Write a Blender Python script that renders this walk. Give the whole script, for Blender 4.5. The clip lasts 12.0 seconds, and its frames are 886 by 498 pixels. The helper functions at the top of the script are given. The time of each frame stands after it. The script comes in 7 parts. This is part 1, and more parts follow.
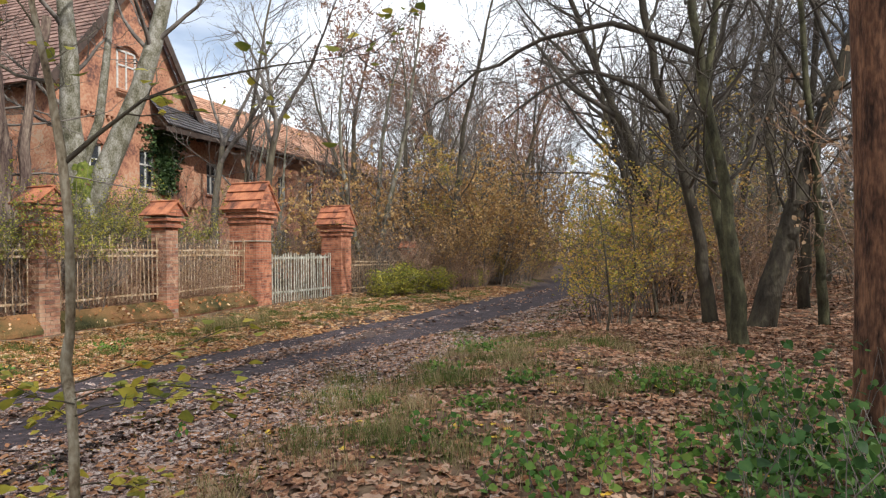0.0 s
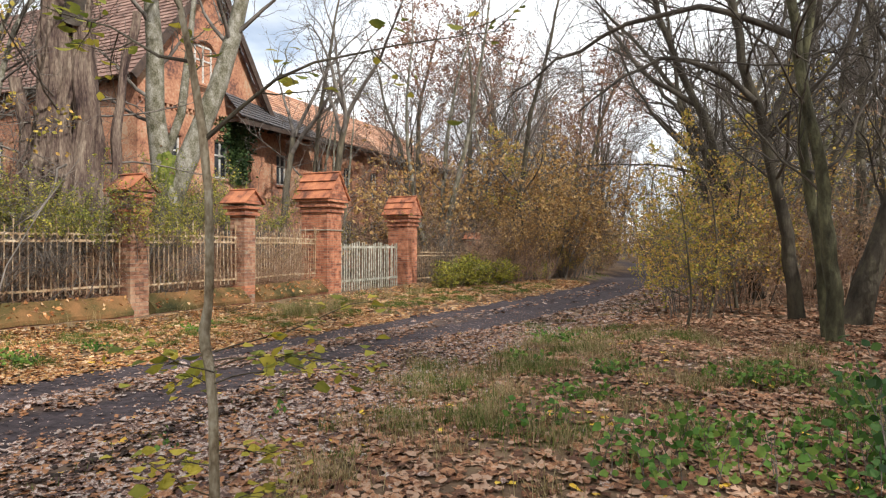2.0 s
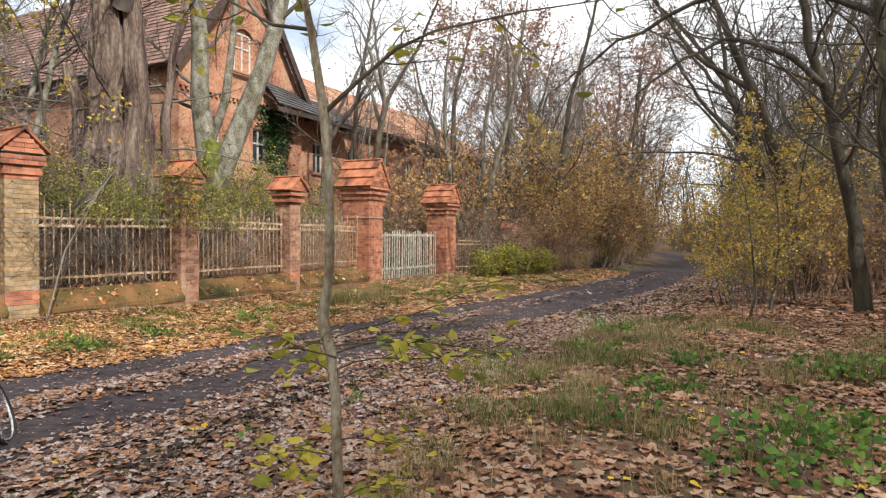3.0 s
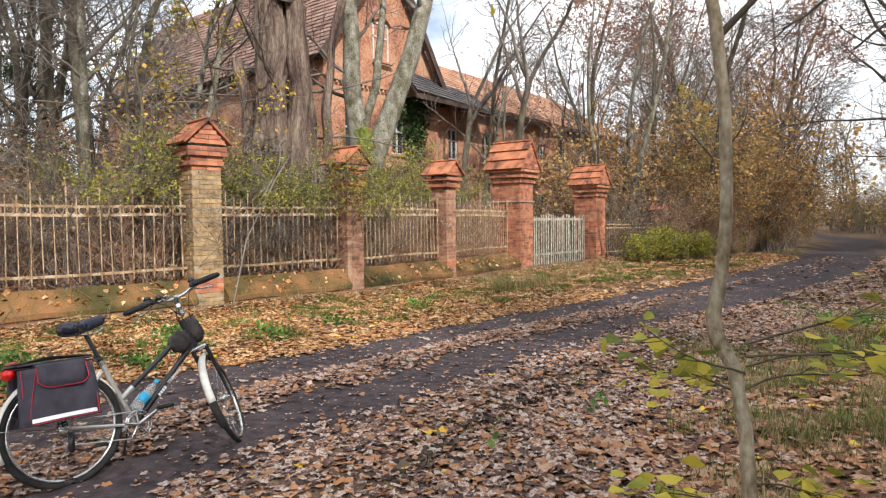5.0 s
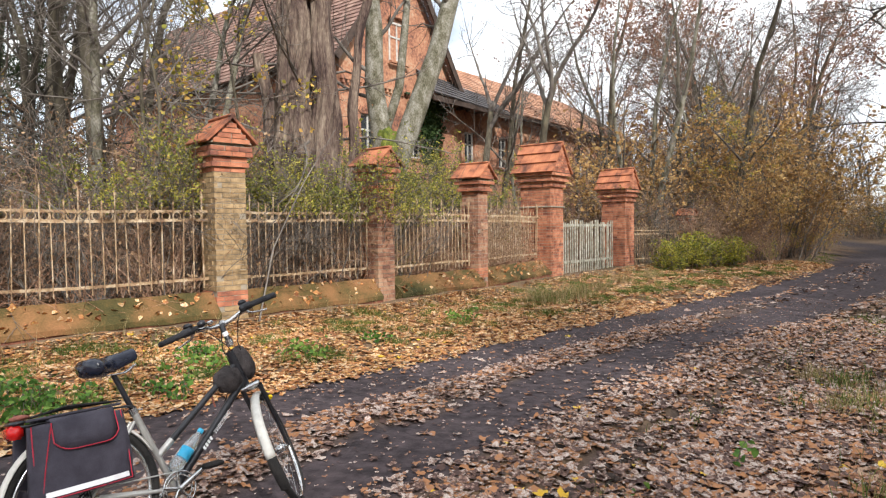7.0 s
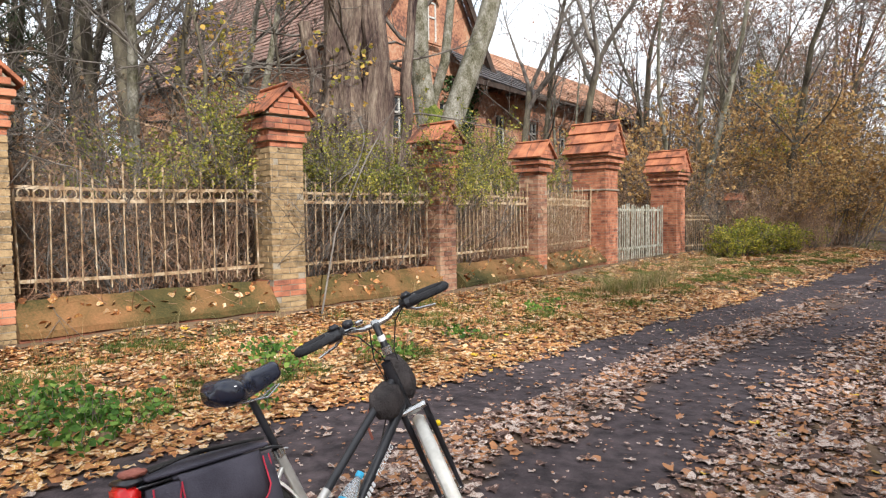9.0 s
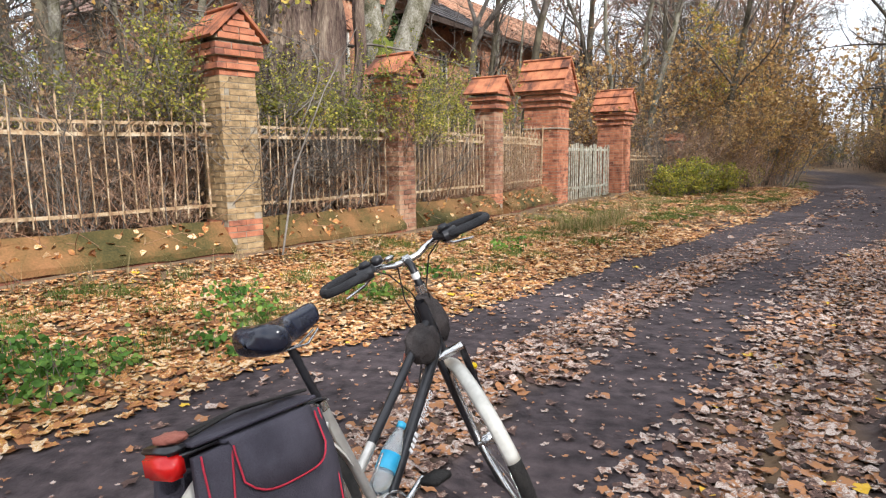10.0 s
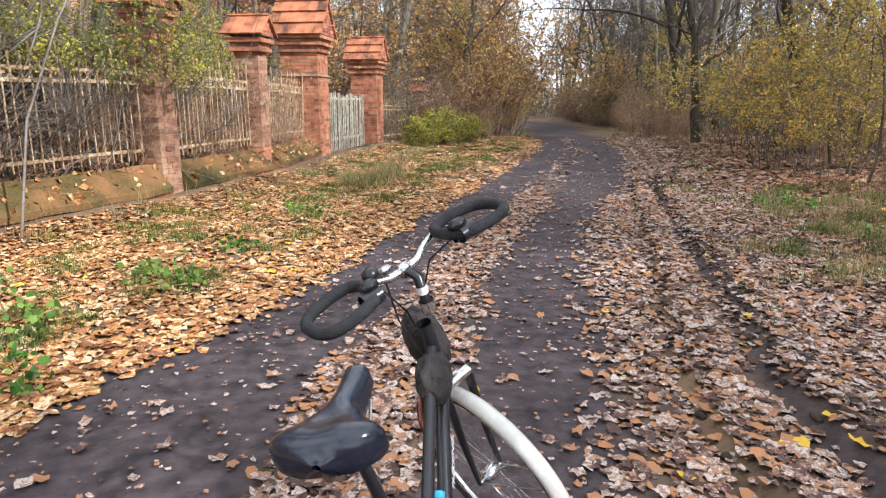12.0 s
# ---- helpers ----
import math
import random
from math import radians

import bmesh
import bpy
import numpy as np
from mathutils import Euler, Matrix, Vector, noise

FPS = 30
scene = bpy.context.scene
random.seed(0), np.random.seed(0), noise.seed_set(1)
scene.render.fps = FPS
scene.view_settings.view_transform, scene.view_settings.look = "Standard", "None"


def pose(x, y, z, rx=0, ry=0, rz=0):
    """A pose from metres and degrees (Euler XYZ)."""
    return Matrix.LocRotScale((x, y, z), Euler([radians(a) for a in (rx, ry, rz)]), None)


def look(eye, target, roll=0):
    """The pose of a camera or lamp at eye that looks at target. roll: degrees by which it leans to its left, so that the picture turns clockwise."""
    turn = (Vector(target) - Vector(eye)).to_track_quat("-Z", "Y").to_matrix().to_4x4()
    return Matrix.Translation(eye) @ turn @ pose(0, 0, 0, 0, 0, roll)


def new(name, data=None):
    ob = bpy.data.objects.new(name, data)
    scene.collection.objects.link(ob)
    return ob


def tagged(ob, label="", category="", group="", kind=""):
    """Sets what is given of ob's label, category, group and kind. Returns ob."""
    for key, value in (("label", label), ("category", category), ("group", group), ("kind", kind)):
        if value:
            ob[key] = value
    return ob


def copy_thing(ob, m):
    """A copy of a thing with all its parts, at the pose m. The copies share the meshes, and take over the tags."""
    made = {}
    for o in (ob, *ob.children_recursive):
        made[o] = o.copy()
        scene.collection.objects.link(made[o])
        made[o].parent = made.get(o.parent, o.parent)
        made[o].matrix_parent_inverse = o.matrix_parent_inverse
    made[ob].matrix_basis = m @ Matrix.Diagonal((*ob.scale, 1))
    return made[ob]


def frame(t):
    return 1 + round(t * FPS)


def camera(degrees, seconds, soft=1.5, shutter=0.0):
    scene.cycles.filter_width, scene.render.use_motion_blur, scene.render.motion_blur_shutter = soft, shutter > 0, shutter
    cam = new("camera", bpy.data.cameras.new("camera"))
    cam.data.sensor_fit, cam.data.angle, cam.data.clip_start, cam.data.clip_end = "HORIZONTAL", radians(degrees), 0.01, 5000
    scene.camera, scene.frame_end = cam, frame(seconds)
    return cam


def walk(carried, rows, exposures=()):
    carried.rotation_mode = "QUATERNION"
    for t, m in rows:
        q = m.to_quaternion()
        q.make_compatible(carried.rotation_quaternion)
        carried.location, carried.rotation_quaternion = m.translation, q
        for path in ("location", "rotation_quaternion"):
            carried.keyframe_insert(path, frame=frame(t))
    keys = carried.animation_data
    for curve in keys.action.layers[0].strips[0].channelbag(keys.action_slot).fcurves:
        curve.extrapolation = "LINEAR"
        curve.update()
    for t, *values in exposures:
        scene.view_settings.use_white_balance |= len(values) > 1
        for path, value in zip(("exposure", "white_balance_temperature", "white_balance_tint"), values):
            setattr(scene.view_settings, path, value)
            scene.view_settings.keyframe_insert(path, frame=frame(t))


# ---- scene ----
cam = camera(69.6, 12.0, 1.25)
PATH = [
    (0, (0.435, -0.281, 1.591), (0.424, 1.719, 1.605), -0.7),
    (0.5, (0.41, -0.31, 1.586), (0.475, 1.688, 1.604), -0.4),
    (1, (0.349, -0.345, 1.583), (0.397, 1.654, 1.6), -0.1),
    (1.5, (0.262, -0.369, 1.575), (0.195, 1.63, 1.585), -0.1),
    (2, (0.12, -0.281, 1.525), (-0.07, 1.71, 1.518), 0.1),
    (2.5, (-0.059, -0.185, 1.516), (-0.295, 1.801, 1.487), 0.4),
    (3, (-0.348, -0.155, 1.481), (-0.621, 1.826, 1.441), 0.4),
    (3.5, (-0.607, -0.074, 1.469), (-0.989, 1.888, 1.398), 0.3),
    (3.7, (-0.697, 0.017, 1.44), (-1.109, 1.972, 1.361), 0.4),
    (5.3, (-1.551, 0.398, 1.437), (-2.203, 2.287, 1.36), -0.8),
    (5.5, (-1.637, 0.473, 1.453), (-2.278, 2.367, 1.383), -0.8),
    (6, (-1.878, 0.597, 1.473), (-2.504, 2.495, 1.4), -0.6),
    (6.5, (-2.097, 0.757, 1.462), (-2.726, 2.654, 1.387), -0.7),
    (7, (-2.278, 0.965, 1.458), (-2.925, 2.856, 1.394), -0.7),
    (7.2, (-2.357, 1.033, 1.452), (-3.014, 2.921, 1.384), -0.5),
    (8.8, (-3.342, 1.609, 1.398), (-4.015, 3.49, 1.307), -0.6),
    (9, (-3.489, 1.601, 1.371), (-4.169, 3.48, 1.272), -0.8),
    (9.5, (-3.71, 1.617, 1.341), (-4.371, 3.496, 1.16), -0.7),
    (10, (-3.957, 1.741, 1.305), (-4.441, 3.661, 1.023), -0.7),
    (10.5, (-4.196, 1.695, 1.333), (-4.458, 3.644, 0.969), -0.6),
    (11, (-4.361, 1.841, 1.32), (-4.379, 3.796, 0.898), -0.2),
    (11.5, (-4.574, 2.104, 1.35), (-4.399, 4.048, 0.912), -0.1),
    (12, (-4.864, 2.306, 1.374), (-4.529, 4.227, 0.93), 0.2),
]
walk(cam, [(t, look(eye, target, roll)) for t, eye, target, roll in PATH], [(0, 0.0, 6150, 10), (2.5, 0.16, 6450, 10), (6.5, 0.25, 6300, 10), (9.5, 0.31, 6200, 10), (11, 0.60, 6050, 10), (12, 0.57, 6000, 10)])

# ---- light ----
SUN = Vector((0.58, -0.60, 0.62)).normalized()
lamp = bpy.data.lights.new("sun", "SUN")
lamp.energy, lamp.angle, lamp.color = 5.0, radians(1.0), (1.0, 0.96, 0.92)
sun = new("sun", lamp)
sun.matrix_world = look((30, -30, 40), Vector((30, -30, 40)) - SUN)
world = bpy.data.worlds.new("world")
scene.world = world
world.use_nodes = True
wn, wl = world.node_tree.nodes, world.node_tree.links
sky = wn.new("ShaderNodeTexSky")
sky.sky_type, sky.sun_disc = "NISHITA", False
sky.sun_elevation, sky.sun_rotation = math.asin(SUN.z), math.atan2(SUN.x, SUN.y)
sky_bg = wn["Background"]
coord = wn.new("ShaderNodeTexCoord")
clouds = wn.new("ShaderNodeTexNoise")
clouds.inputs["Scale"].default_value, clouds.inputs["Detail"].default_value = 2.2, 6.0
cloud_map = wn.new("ShaderNodeMapping")
cloud_map.inputs["Scale"].default_value = (1.0, 1.0, 2.6)
cloud_ramp = wn.new("ShaderNodeValToRGB")
cloud_ramp.color_ramp.elements[0].position, cloud_ramp.color_ramp.elements[1].position = 0.30, 0.52
cloud_mix = wn.new("ShaderNodeMixRGB")
cloud_mix.inputs[2].default_value = (12.0, 12.2, 12.4, 1)
wl.new(coord.outputs["Generated"], cloud_map.inputs["Vector"])
wl.new(cloud_map.outputs["Vector"], clouds.inputs["Vector"])
wl.new(clouds.outputs["Fac"], cloud_ramp.inputs["Fac"])
wl.new(cloud_ramp.outputs["Color"], cloud_mix.inputs[0])
wl.new(sky.outputs["Color"], cloud_mix.inputs[1])
wl.new(cloud_mix.outputs["Color"], sky_bg.inputs["Color"])
sky_bg.inputs["Strength"].default_value = 0.12


# ---- materials ----
def material(name, colours, scale=8.0, rough=0.85, bump=0.3, bump_scale=40.0, metal=0.0, per="", spread=0.0, stretch=(1, 1, 1), specular=0.3, fine=0.35):
    """A surface with two scales of noise through a ramp of colours. per: 'object' or 'island' shifts the ramp piece by piece."""
    m = bpy.data.materials.new(name)
    m.use_nodes = True
    n, l = m.node_tree.nodes, m.node_tree.links
    b = n["Principled BSDF"]
    b.inputs["Roughness"].default_value, b.inputs["Metallic"].default_value = rough, metal
    b.inputs["Specular IOR Level"].default_value = specular
    tc, mp = n.new("ShaderNodeTexCoord"), n.new("ShaderNodeMapping")
    mp.inputs["Scale"].default_value = stretch
    geo = n.new("ShaderNodeNewGeometry")
    l.new(geo.outputs["Position"], mp.inputs["Vector"])
    big, small = n.new("ShaderNodeTexNoise"), n.new("ShaderNodeTexNoise")
    big.inputs["Scale"].default_value, big.inputs["Detail"].default_value = scale, 5
    small.inputs["Scale"].default_value, small.inputs["Detail"].default_value = bump_scale, 4
    for t in (big, small):
        l.new(mp.outputs["Vector"], t.inputs["Vector"])
    mix = n.new("ShaderNodeMath")
    mix.operation = "MULTIPLY_ADD"
    l.new(small.outputs["Fac"], mix.inputs[0])
    mix.inputs[1].default_value = fine
    l.new(big.outputs["Fac"], mix.inputs[2])
    last = mix.outputs[0]
    sub = n.new("ShaderNodeMath")
    sub.operation = "SUBTRACT"
    l.new(last, sub.inputs[0])
    sub.inputs[1].default_value = fine * 0.5
    last = sub.outputs[0]
    if per:
        src = n.new("ShaderNodeObjectInfo").outputs["Random"] if per == "object" else geo.outputs["Random Per Island"]
        add = n.new("ShaderNodeMath")
        add.operation = "MULTIPLY_ADD"
        l.new(src, add.inputs[0])
        add.inputs[1].default_value = spread
        shift = n.new("ShaderNodeMath")
        shift.operation = "SUBTRACT"
        l.new(last, shift.inputs[0])
        shift.inputs[1].default_value = spread / 2
        l.new(shift.outputs[0], add.inputs[2])
        last = add.outputs[0]
    ramp = n.new("ShaderNodeValToRGB")
    e = ramp.color_ramp.elements
    for i, c in enumerate(colours):
        p = 0.25 + 0.5 * i / max(1, len(colours) - 1)
        if i < 2:
            el = e[i]
            el.position = p
        else:
            el = e.new(p)
        el.color = (*c, 1)
    if len(colours) == 1:
        e[1].color = (*colours[0], 1)
    l.new(last, ramp.inputs["Fac"])
    l.new(ramp.outputs["Color"], b.inputs["Base Color"])
    if bump:
        bp = n.new("ShaderNodeBump")
        bp.inputs["Strength"].default_value, bp.inputs["Distance"].default_value = bump, 0.02
        l.new(small.outputs["Fac"], bp.inputs["Height"])
        l.new(bp.outputs["Normal"], b.inputs["Normal"])
    return m


def leafy(m, amount=0.35):
    """Lets some light through thin leaves."""
    n, l = m.node_tree.nodes, m.node_tree.links
    b, out = n["Principled BSDF"], n["Material Output"]
    tr, mx = n.new("ShaderNodeBsdfTranslucent"), n.new("ShaderNodeMixShader")
    ramp = b.inputs["Base Color"].links[0].from_socket
    l.new(ramp, tr.inputs["Color"])
    mx.inputs[0].default_value = amount
    l.new(b.outputs[0], mx.inputs[1])
    l.new(tr.outputs[0], mx.inputs[2])
    l.new(mx.outputs[0], out.inputs["Surface"])
    return m


BRICK_RED = material("orange_brick", [(0.15, 0.062, 0.045), (0.40, 0.15, 0.08), (0.54, 0.235, 0.13)], 4, 0.9, 0.5, 60, per="object", spread=0.3)
BRICK_TAN = material("tan_brick", [(0.14, 0.10, 0.055), (0.30, 0.205, 0.105), (0.42, 0.295, 0.155)], 9, 0.9, 0.5, 60, per="object", spread=0.25)
BRICK_MIX = material("weathered_brick", [(0.15, 0.08, 0.06), (0.31, 0.15, 0.09), (0.42, 0.27, 0.17)], 7, 0.9, 0.5, 60, per="object", spread=0.3)
BRICK_FAR = material("red_brick_joined", [(0.16, 0.065, 0.045), (0.40, 0.155, 0.085), (0.55, 0.25, 0.14)], 7, 0.9, 0.5, 60, per="island", spread=0.3)
MORTAR = material("mortar", [(0.20, 0.165, 0.12), (0.38, 0.33, 0.25)], 12, 0.95, 0.4, 90)
ROOF_TILE = material("clay_tile", [(0.09, 0.04, 0.028), (0.36, 0.13, 0.065), (0.50, 0.20, 0.095)], 4, 0.85, 0.4, 70, per="object", spread=0.25)
PLINTH = material("mossy_plaster", [(0.022, 0.026, 0.008), (0.075, 0.058, 0.018), (0.18, 0.095, 0.036), (0.29, 0.135, 0.058)], 1.7, 0.95, 0.6, 45)
FOOT = material("wet_brick_foot", [(0.10, 0.04, 0.025), (0.24, 0.09, 0.05)], 5, 0.9, 0.5, 60)
IRON = material("flaking_cream_iron", [(0.15, 0.07, 0.035), (0.36, 0.25, 0.14), (0.60, 0.50, 0.36)], 9, 0.7, 0.4, 80)
PICKET = material("weathered_white_picket", [(0.16, 0.14, 0.09), (0.38, 0.36, 0.28), (0.52, 0.50, 0.42)], 9, 0.8, 0.4, 70)
WALL = material("house_brick", [(0.12, 0.062, 0.048), (0.30, 0.135, 0.080), (0.42, 0.21, 0.12), (0.42, 0.29, 0.19)], 0.9, 0.92, 0.4, 9, fine=0.8)
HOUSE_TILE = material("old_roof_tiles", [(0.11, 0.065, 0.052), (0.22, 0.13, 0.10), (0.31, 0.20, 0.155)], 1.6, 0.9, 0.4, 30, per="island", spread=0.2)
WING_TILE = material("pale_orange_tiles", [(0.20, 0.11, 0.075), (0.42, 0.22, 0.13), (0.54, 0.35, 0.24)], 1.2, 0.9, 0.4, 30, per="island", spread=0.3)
SLATE = material("tar_paper_roof", [(0.06, 0.055, 0.055), (0.13, 0.12, 0.12)], 1.5, 0.8, 0.3, 30)
TIMBER = material("dark_timber", [(0.03, 0.022, 0.018), (0.09, 0.06, 0.045)], 4, 0.85, 0.3, 40)
WHITE_WOOD = material("peeling_white_wood", [(0.35, 0.33, 0.28), (0.62, 0.60, 0.55)], 8, 0.8, 0.3, 60)
GLASS_DARK = material("dusty_dark_glass", [(0.015, 0.017, 0.02), (0.05, 0.055, 0.06)], 3, 0.15, 0, 30, specular=0.6)
BARK = material("grey_brown_bark", [(0.035, 0.028, 0.020), (0.088, 0.074, 0.050), (0.165, 0.145, 0.095)], 5, 0.95, 1.0, 28, stretch=(1, 1, 0.35))
BARK_PALE = material("pale_lichen_bark", [(0.055, 0.052, 0.028), (0.13, 0.118, 0.078), (0.22, 0.205, 0.16), (0.33, 0.31, 0.26)], 5, 0.95, 0.7, 34, stretch=(1, 1, 0.6), fine=0.7)
BARK_DARK = material("dark_bark", [(0.020, 0.016, 0.011), (0.052, 0.043, 0.030), (0.105, 0.092, 0.058)], 5, 0.95, 0.9, 28, stretch=(1, 1, 0.35))
BARK_WET = material("wet_red_brown_bark", [(0.026, 0.013, 0.008), (0.11, 0.052, 0.029), (0.24, 0.12, 0.064)], 16, 0.9, 1.0, 60, stretch=(1, 1, 0.22), fine=0.8)
BARK_YOUNG = material("smooth_young_bark", [(0.05, 0.036, 0.02), (0.15, 0.115, 0.07), (0.26, 0.22, 0.15), (0.36, 0.33, 0.25)], 10, 0.85, 0.5, 60, stretch=(1, 1, 0.5), fine=0.6)
BARK_GNARL = material("furrowed_bark", [(0.022, 0.013, 0.012), (0.085, 0.056, 0.045), (0.17, 0.125, 0.092), (0.30, 0.24, 0.18)], 4.5, 0.95, 1.0, 40, stretch=(1, 1, 0.22), fine=0.6)
MOSS = material("green_moss", [(0.035, 0.05, 0.01), (0.11, 0.13, 0.02), (0.19, 0.19, 0.04)], 9, 1.0, 0.8, 80)
TWIG = material("brown_twigs", [(0.06, 0.050, 0.042), (0.135, 0.115, 0.096), (0.235, 0.208, 0.175)], 3, 0.95, 0, 30)
TWIG_DARK = material("dark_twigs", [(0.026, 0.021, 0.016), (0.06, 0.05, 0.038), (0.11, 0.094, 0.07)], 3, 0.95, 0, 30)
TWIG_RED = material("reddish_twigs", [(0.15, 0.09, 0.06), (0.32, 0.205, 0.137), (0.46, 0.325, 0.22)], 2, 0.95, 0, 30)


# ---- meshes ----
def fast(name, verts, faces, mat, parent=None, smooth=False):
    """A mesh object from arrays; faces all have the same number of corners, or are a list."""
    me = bpy.data.meshes.new(name)
    verts = np.asarray(verts, dtype=np.float32)
    if isinstance(faces, np.ndarray):
        k = faces.shape[1]
        me.vertices.add(len(verts))
        me.vertices.foreach_set("co", verts.ravel())
        me.loops.add(faces.size)
        me.loops.foreach_set("vertex_index", faces.astype(np.int32).ravel())
        me.polygons.add(len(faces))
        me.polygons.foreach_set("loop_start", np.arange(0, faces.size, k, dtype=np.int32))
        me.update(calc_edges=True)
    else:
        me.from_pydata(verts.tolist(), [], faces)
    if smooth:
        me.polygons.foreach_set("use_smooth", np.ones(len(me.polygons), dtype=bool))
    for m in (mat if isinstance(mat, (list, tuple)) else [mat]):
        me.materials.append(m)
    ob = new(name, me)
    if parent:
        ob.parent = parent
    return ob


def part(name, bm, mat, parent, label="", smooth=False):
    me = bpy.data.meshes.new(name)
    bm.to_mesh(me)
    bm.free()
    me.materials.append(mat)
    if smooth:
        me.polygons.foreach_set("use_smooth", np.ones(len(me.polygons), dtype=bool))
    ob = new(name, me)
    ob.parent = parent
    return tagged(ob, label)


def share(name, me, parent, m):
    """One more object on a mesh that exists."""
    ob = new(name, me)
    ob.parent = parent
    ob.matrix_basis = m
    return ob


def box(bm, cx, cy, cz, sx, sy, sz, m=None, bevel=0.0):
    r = bmesh.ops.create_cube(bm, size=1.0, matrix=(m or Matrix()) @ Matrix.Translation((cx, cy, cz)) @ Matrix.Diagonal((sx, sy, sz, 1)))
    if bevel:
        es = {e for v in r["verts"] for e in v.link_edges}
        bmesh.ops.bevel(bm, geom=list(es), offset=bevel, segments=1, affect="EDGES")


class Tubes:
    """Collects tapered tubes into one mesh."""

    def __init__(self):
        self.v, self.f, self.n = [], [], 0

    def add(self, pts, radii, sides=3, flute=None, cap=False):
        pts = np.asarray(pts, dtype=float)
        k = len(pts)
        d = np.gradient(pts, axis=0)
        d /= np.linalg.norm(d, axis=1)[:, None] + 1e-9
        ref = np.array((0.0, 0.0, 1.0)) if abs(d[0][2]) < 0.9 else np.array((1.0, 0.0, 0.0))
        a = np.cross(d, ref)
        a /= np.linalg.norm(a, axis=1)[:, None] + 1e-9
        b = np.cross(d, a)
        ang = np.arange(sides) * 2 * np.pi / sides
        rr = np.asarray(radii, dtype=float)[:, None] * np.ones(sides)[None, :]
        if flute is not None:
            rr = rr * flute(np.linspace(0, 1, k)[:, None], ang[None, :])
        ring = pts[:, None, :] + rr[:, :, None] * (np.cos(ang)[None, :, None] * a[:, None, :] + np.sin(ang)[None, :, None] * b[:, None, :])
        self.v.append(ring.reshape(-1, 3))
        i = np.arange(k - 1)[:, None] * sides
        j = np.arange(sides)[None, :]
        j2 = (j + 1) % sides
        q = np.stack([i + j, i + j2, i + sides + j2, i + sides + j], axis=-1).reshape(-1, 4) + self.n
        self.f.append(q)
        self.n += k * sides

    def make(self, name, mat, parent=None, smooth=True):
        return fast(name, np.concatenate(self.v), np.concatenate(self.f), mat, parent, smooth)


def empty(name, m):
    ob = new(name)
    ob.matrix_basis = m
    return ob


# ---- the lie of the land ----
TRACK = [(-6.9, -40), (-6.5, -12), (-6.0, -3), (-5.45, 2), (-4.75, 5.2), (-4.1, 6.8), (-3.2, 9.0), (-1.5, 12.5), (-0.3, 15.0), (1.25, 18.3), (2.7, 21.5), (4.6, 27), (6.5, 33), (8.4, 39.5), (11.9, 52), (13.6, 66), (11.5, 85), (4, 110), (-20, 160), (-60, 300)]
FENCE = [(-12.55, 0.7), (-11.15, 3.45), (-9.87, 5.96), (-8.30, 8.95), (-6.95, 11.65), (-5.92, 14.70), (-4.85, 18.60), (-3.15, 23.20), (-1.0, 28.4), (1.2, 33.6)]
TRACK_Y, TRACK_X = np.array([p[1] for p in TRACK]), np.array([p[0] for p in TRACK])
FENCE_Y, FENCE_X = np.array([p[1] for p in FENCE]), np.array([p[0] for p in FENCE])


def smoothstep(a, b, x):
    t = np.clip((x - a) / (b - a), 0, 1)
    return t * t * (3 - 2 * t)


def wobble(x, y, s=1.0):
    return (np.sin(1.3 * x * s + 0.7 * y * s) + np.sin(0.9 * y * s - 1.7 * x * s + 1.1) + np.sin(2.3 * x * s + 1.9 * y * s + 2.0) * 0.6 + np.sin(3.7 * y * s - 2.9 * x * s) * 0.4) / 3.0


def left_spread(y):
    """How much wider the left rut is where the track swings out."""
    return 0.45 * smoothstep(7.5, 4.5, np.asarray(y, float))


def off_track(x, y):
    """Distance across the track from its crown, to its right positive."""
    x, y = np.asarray(x, float), np.asarray(y, float)
    tx = np.interp(y, TRACK_Y, TRACK_X)
    slope = (np.interp(y + 0.5, TRACK_Y, TRACK_X) - np.interp(y - 0.5, TRACK_Y, TRACK_X))
    return (x - tx) / np.sqrt(1 + slope**2)


def inside_fence(x, y):
    return np.interp(np.asarray(y, float), FENCE_Y, FENCE_X) - np.asarray(x, float)


def ridge_lines(x, y):
    """Offsets of the two low ridges of torn earth beside the right rut."""
    return 1.76 + 0.05 * np.sin(0.9 * y) - 0.05 * smoothstep(5, 10, y), 2.26 + 0.07 * np.sin(0.8 * y + 1.0) - 0.12 * smoothstep(5, 10, y)


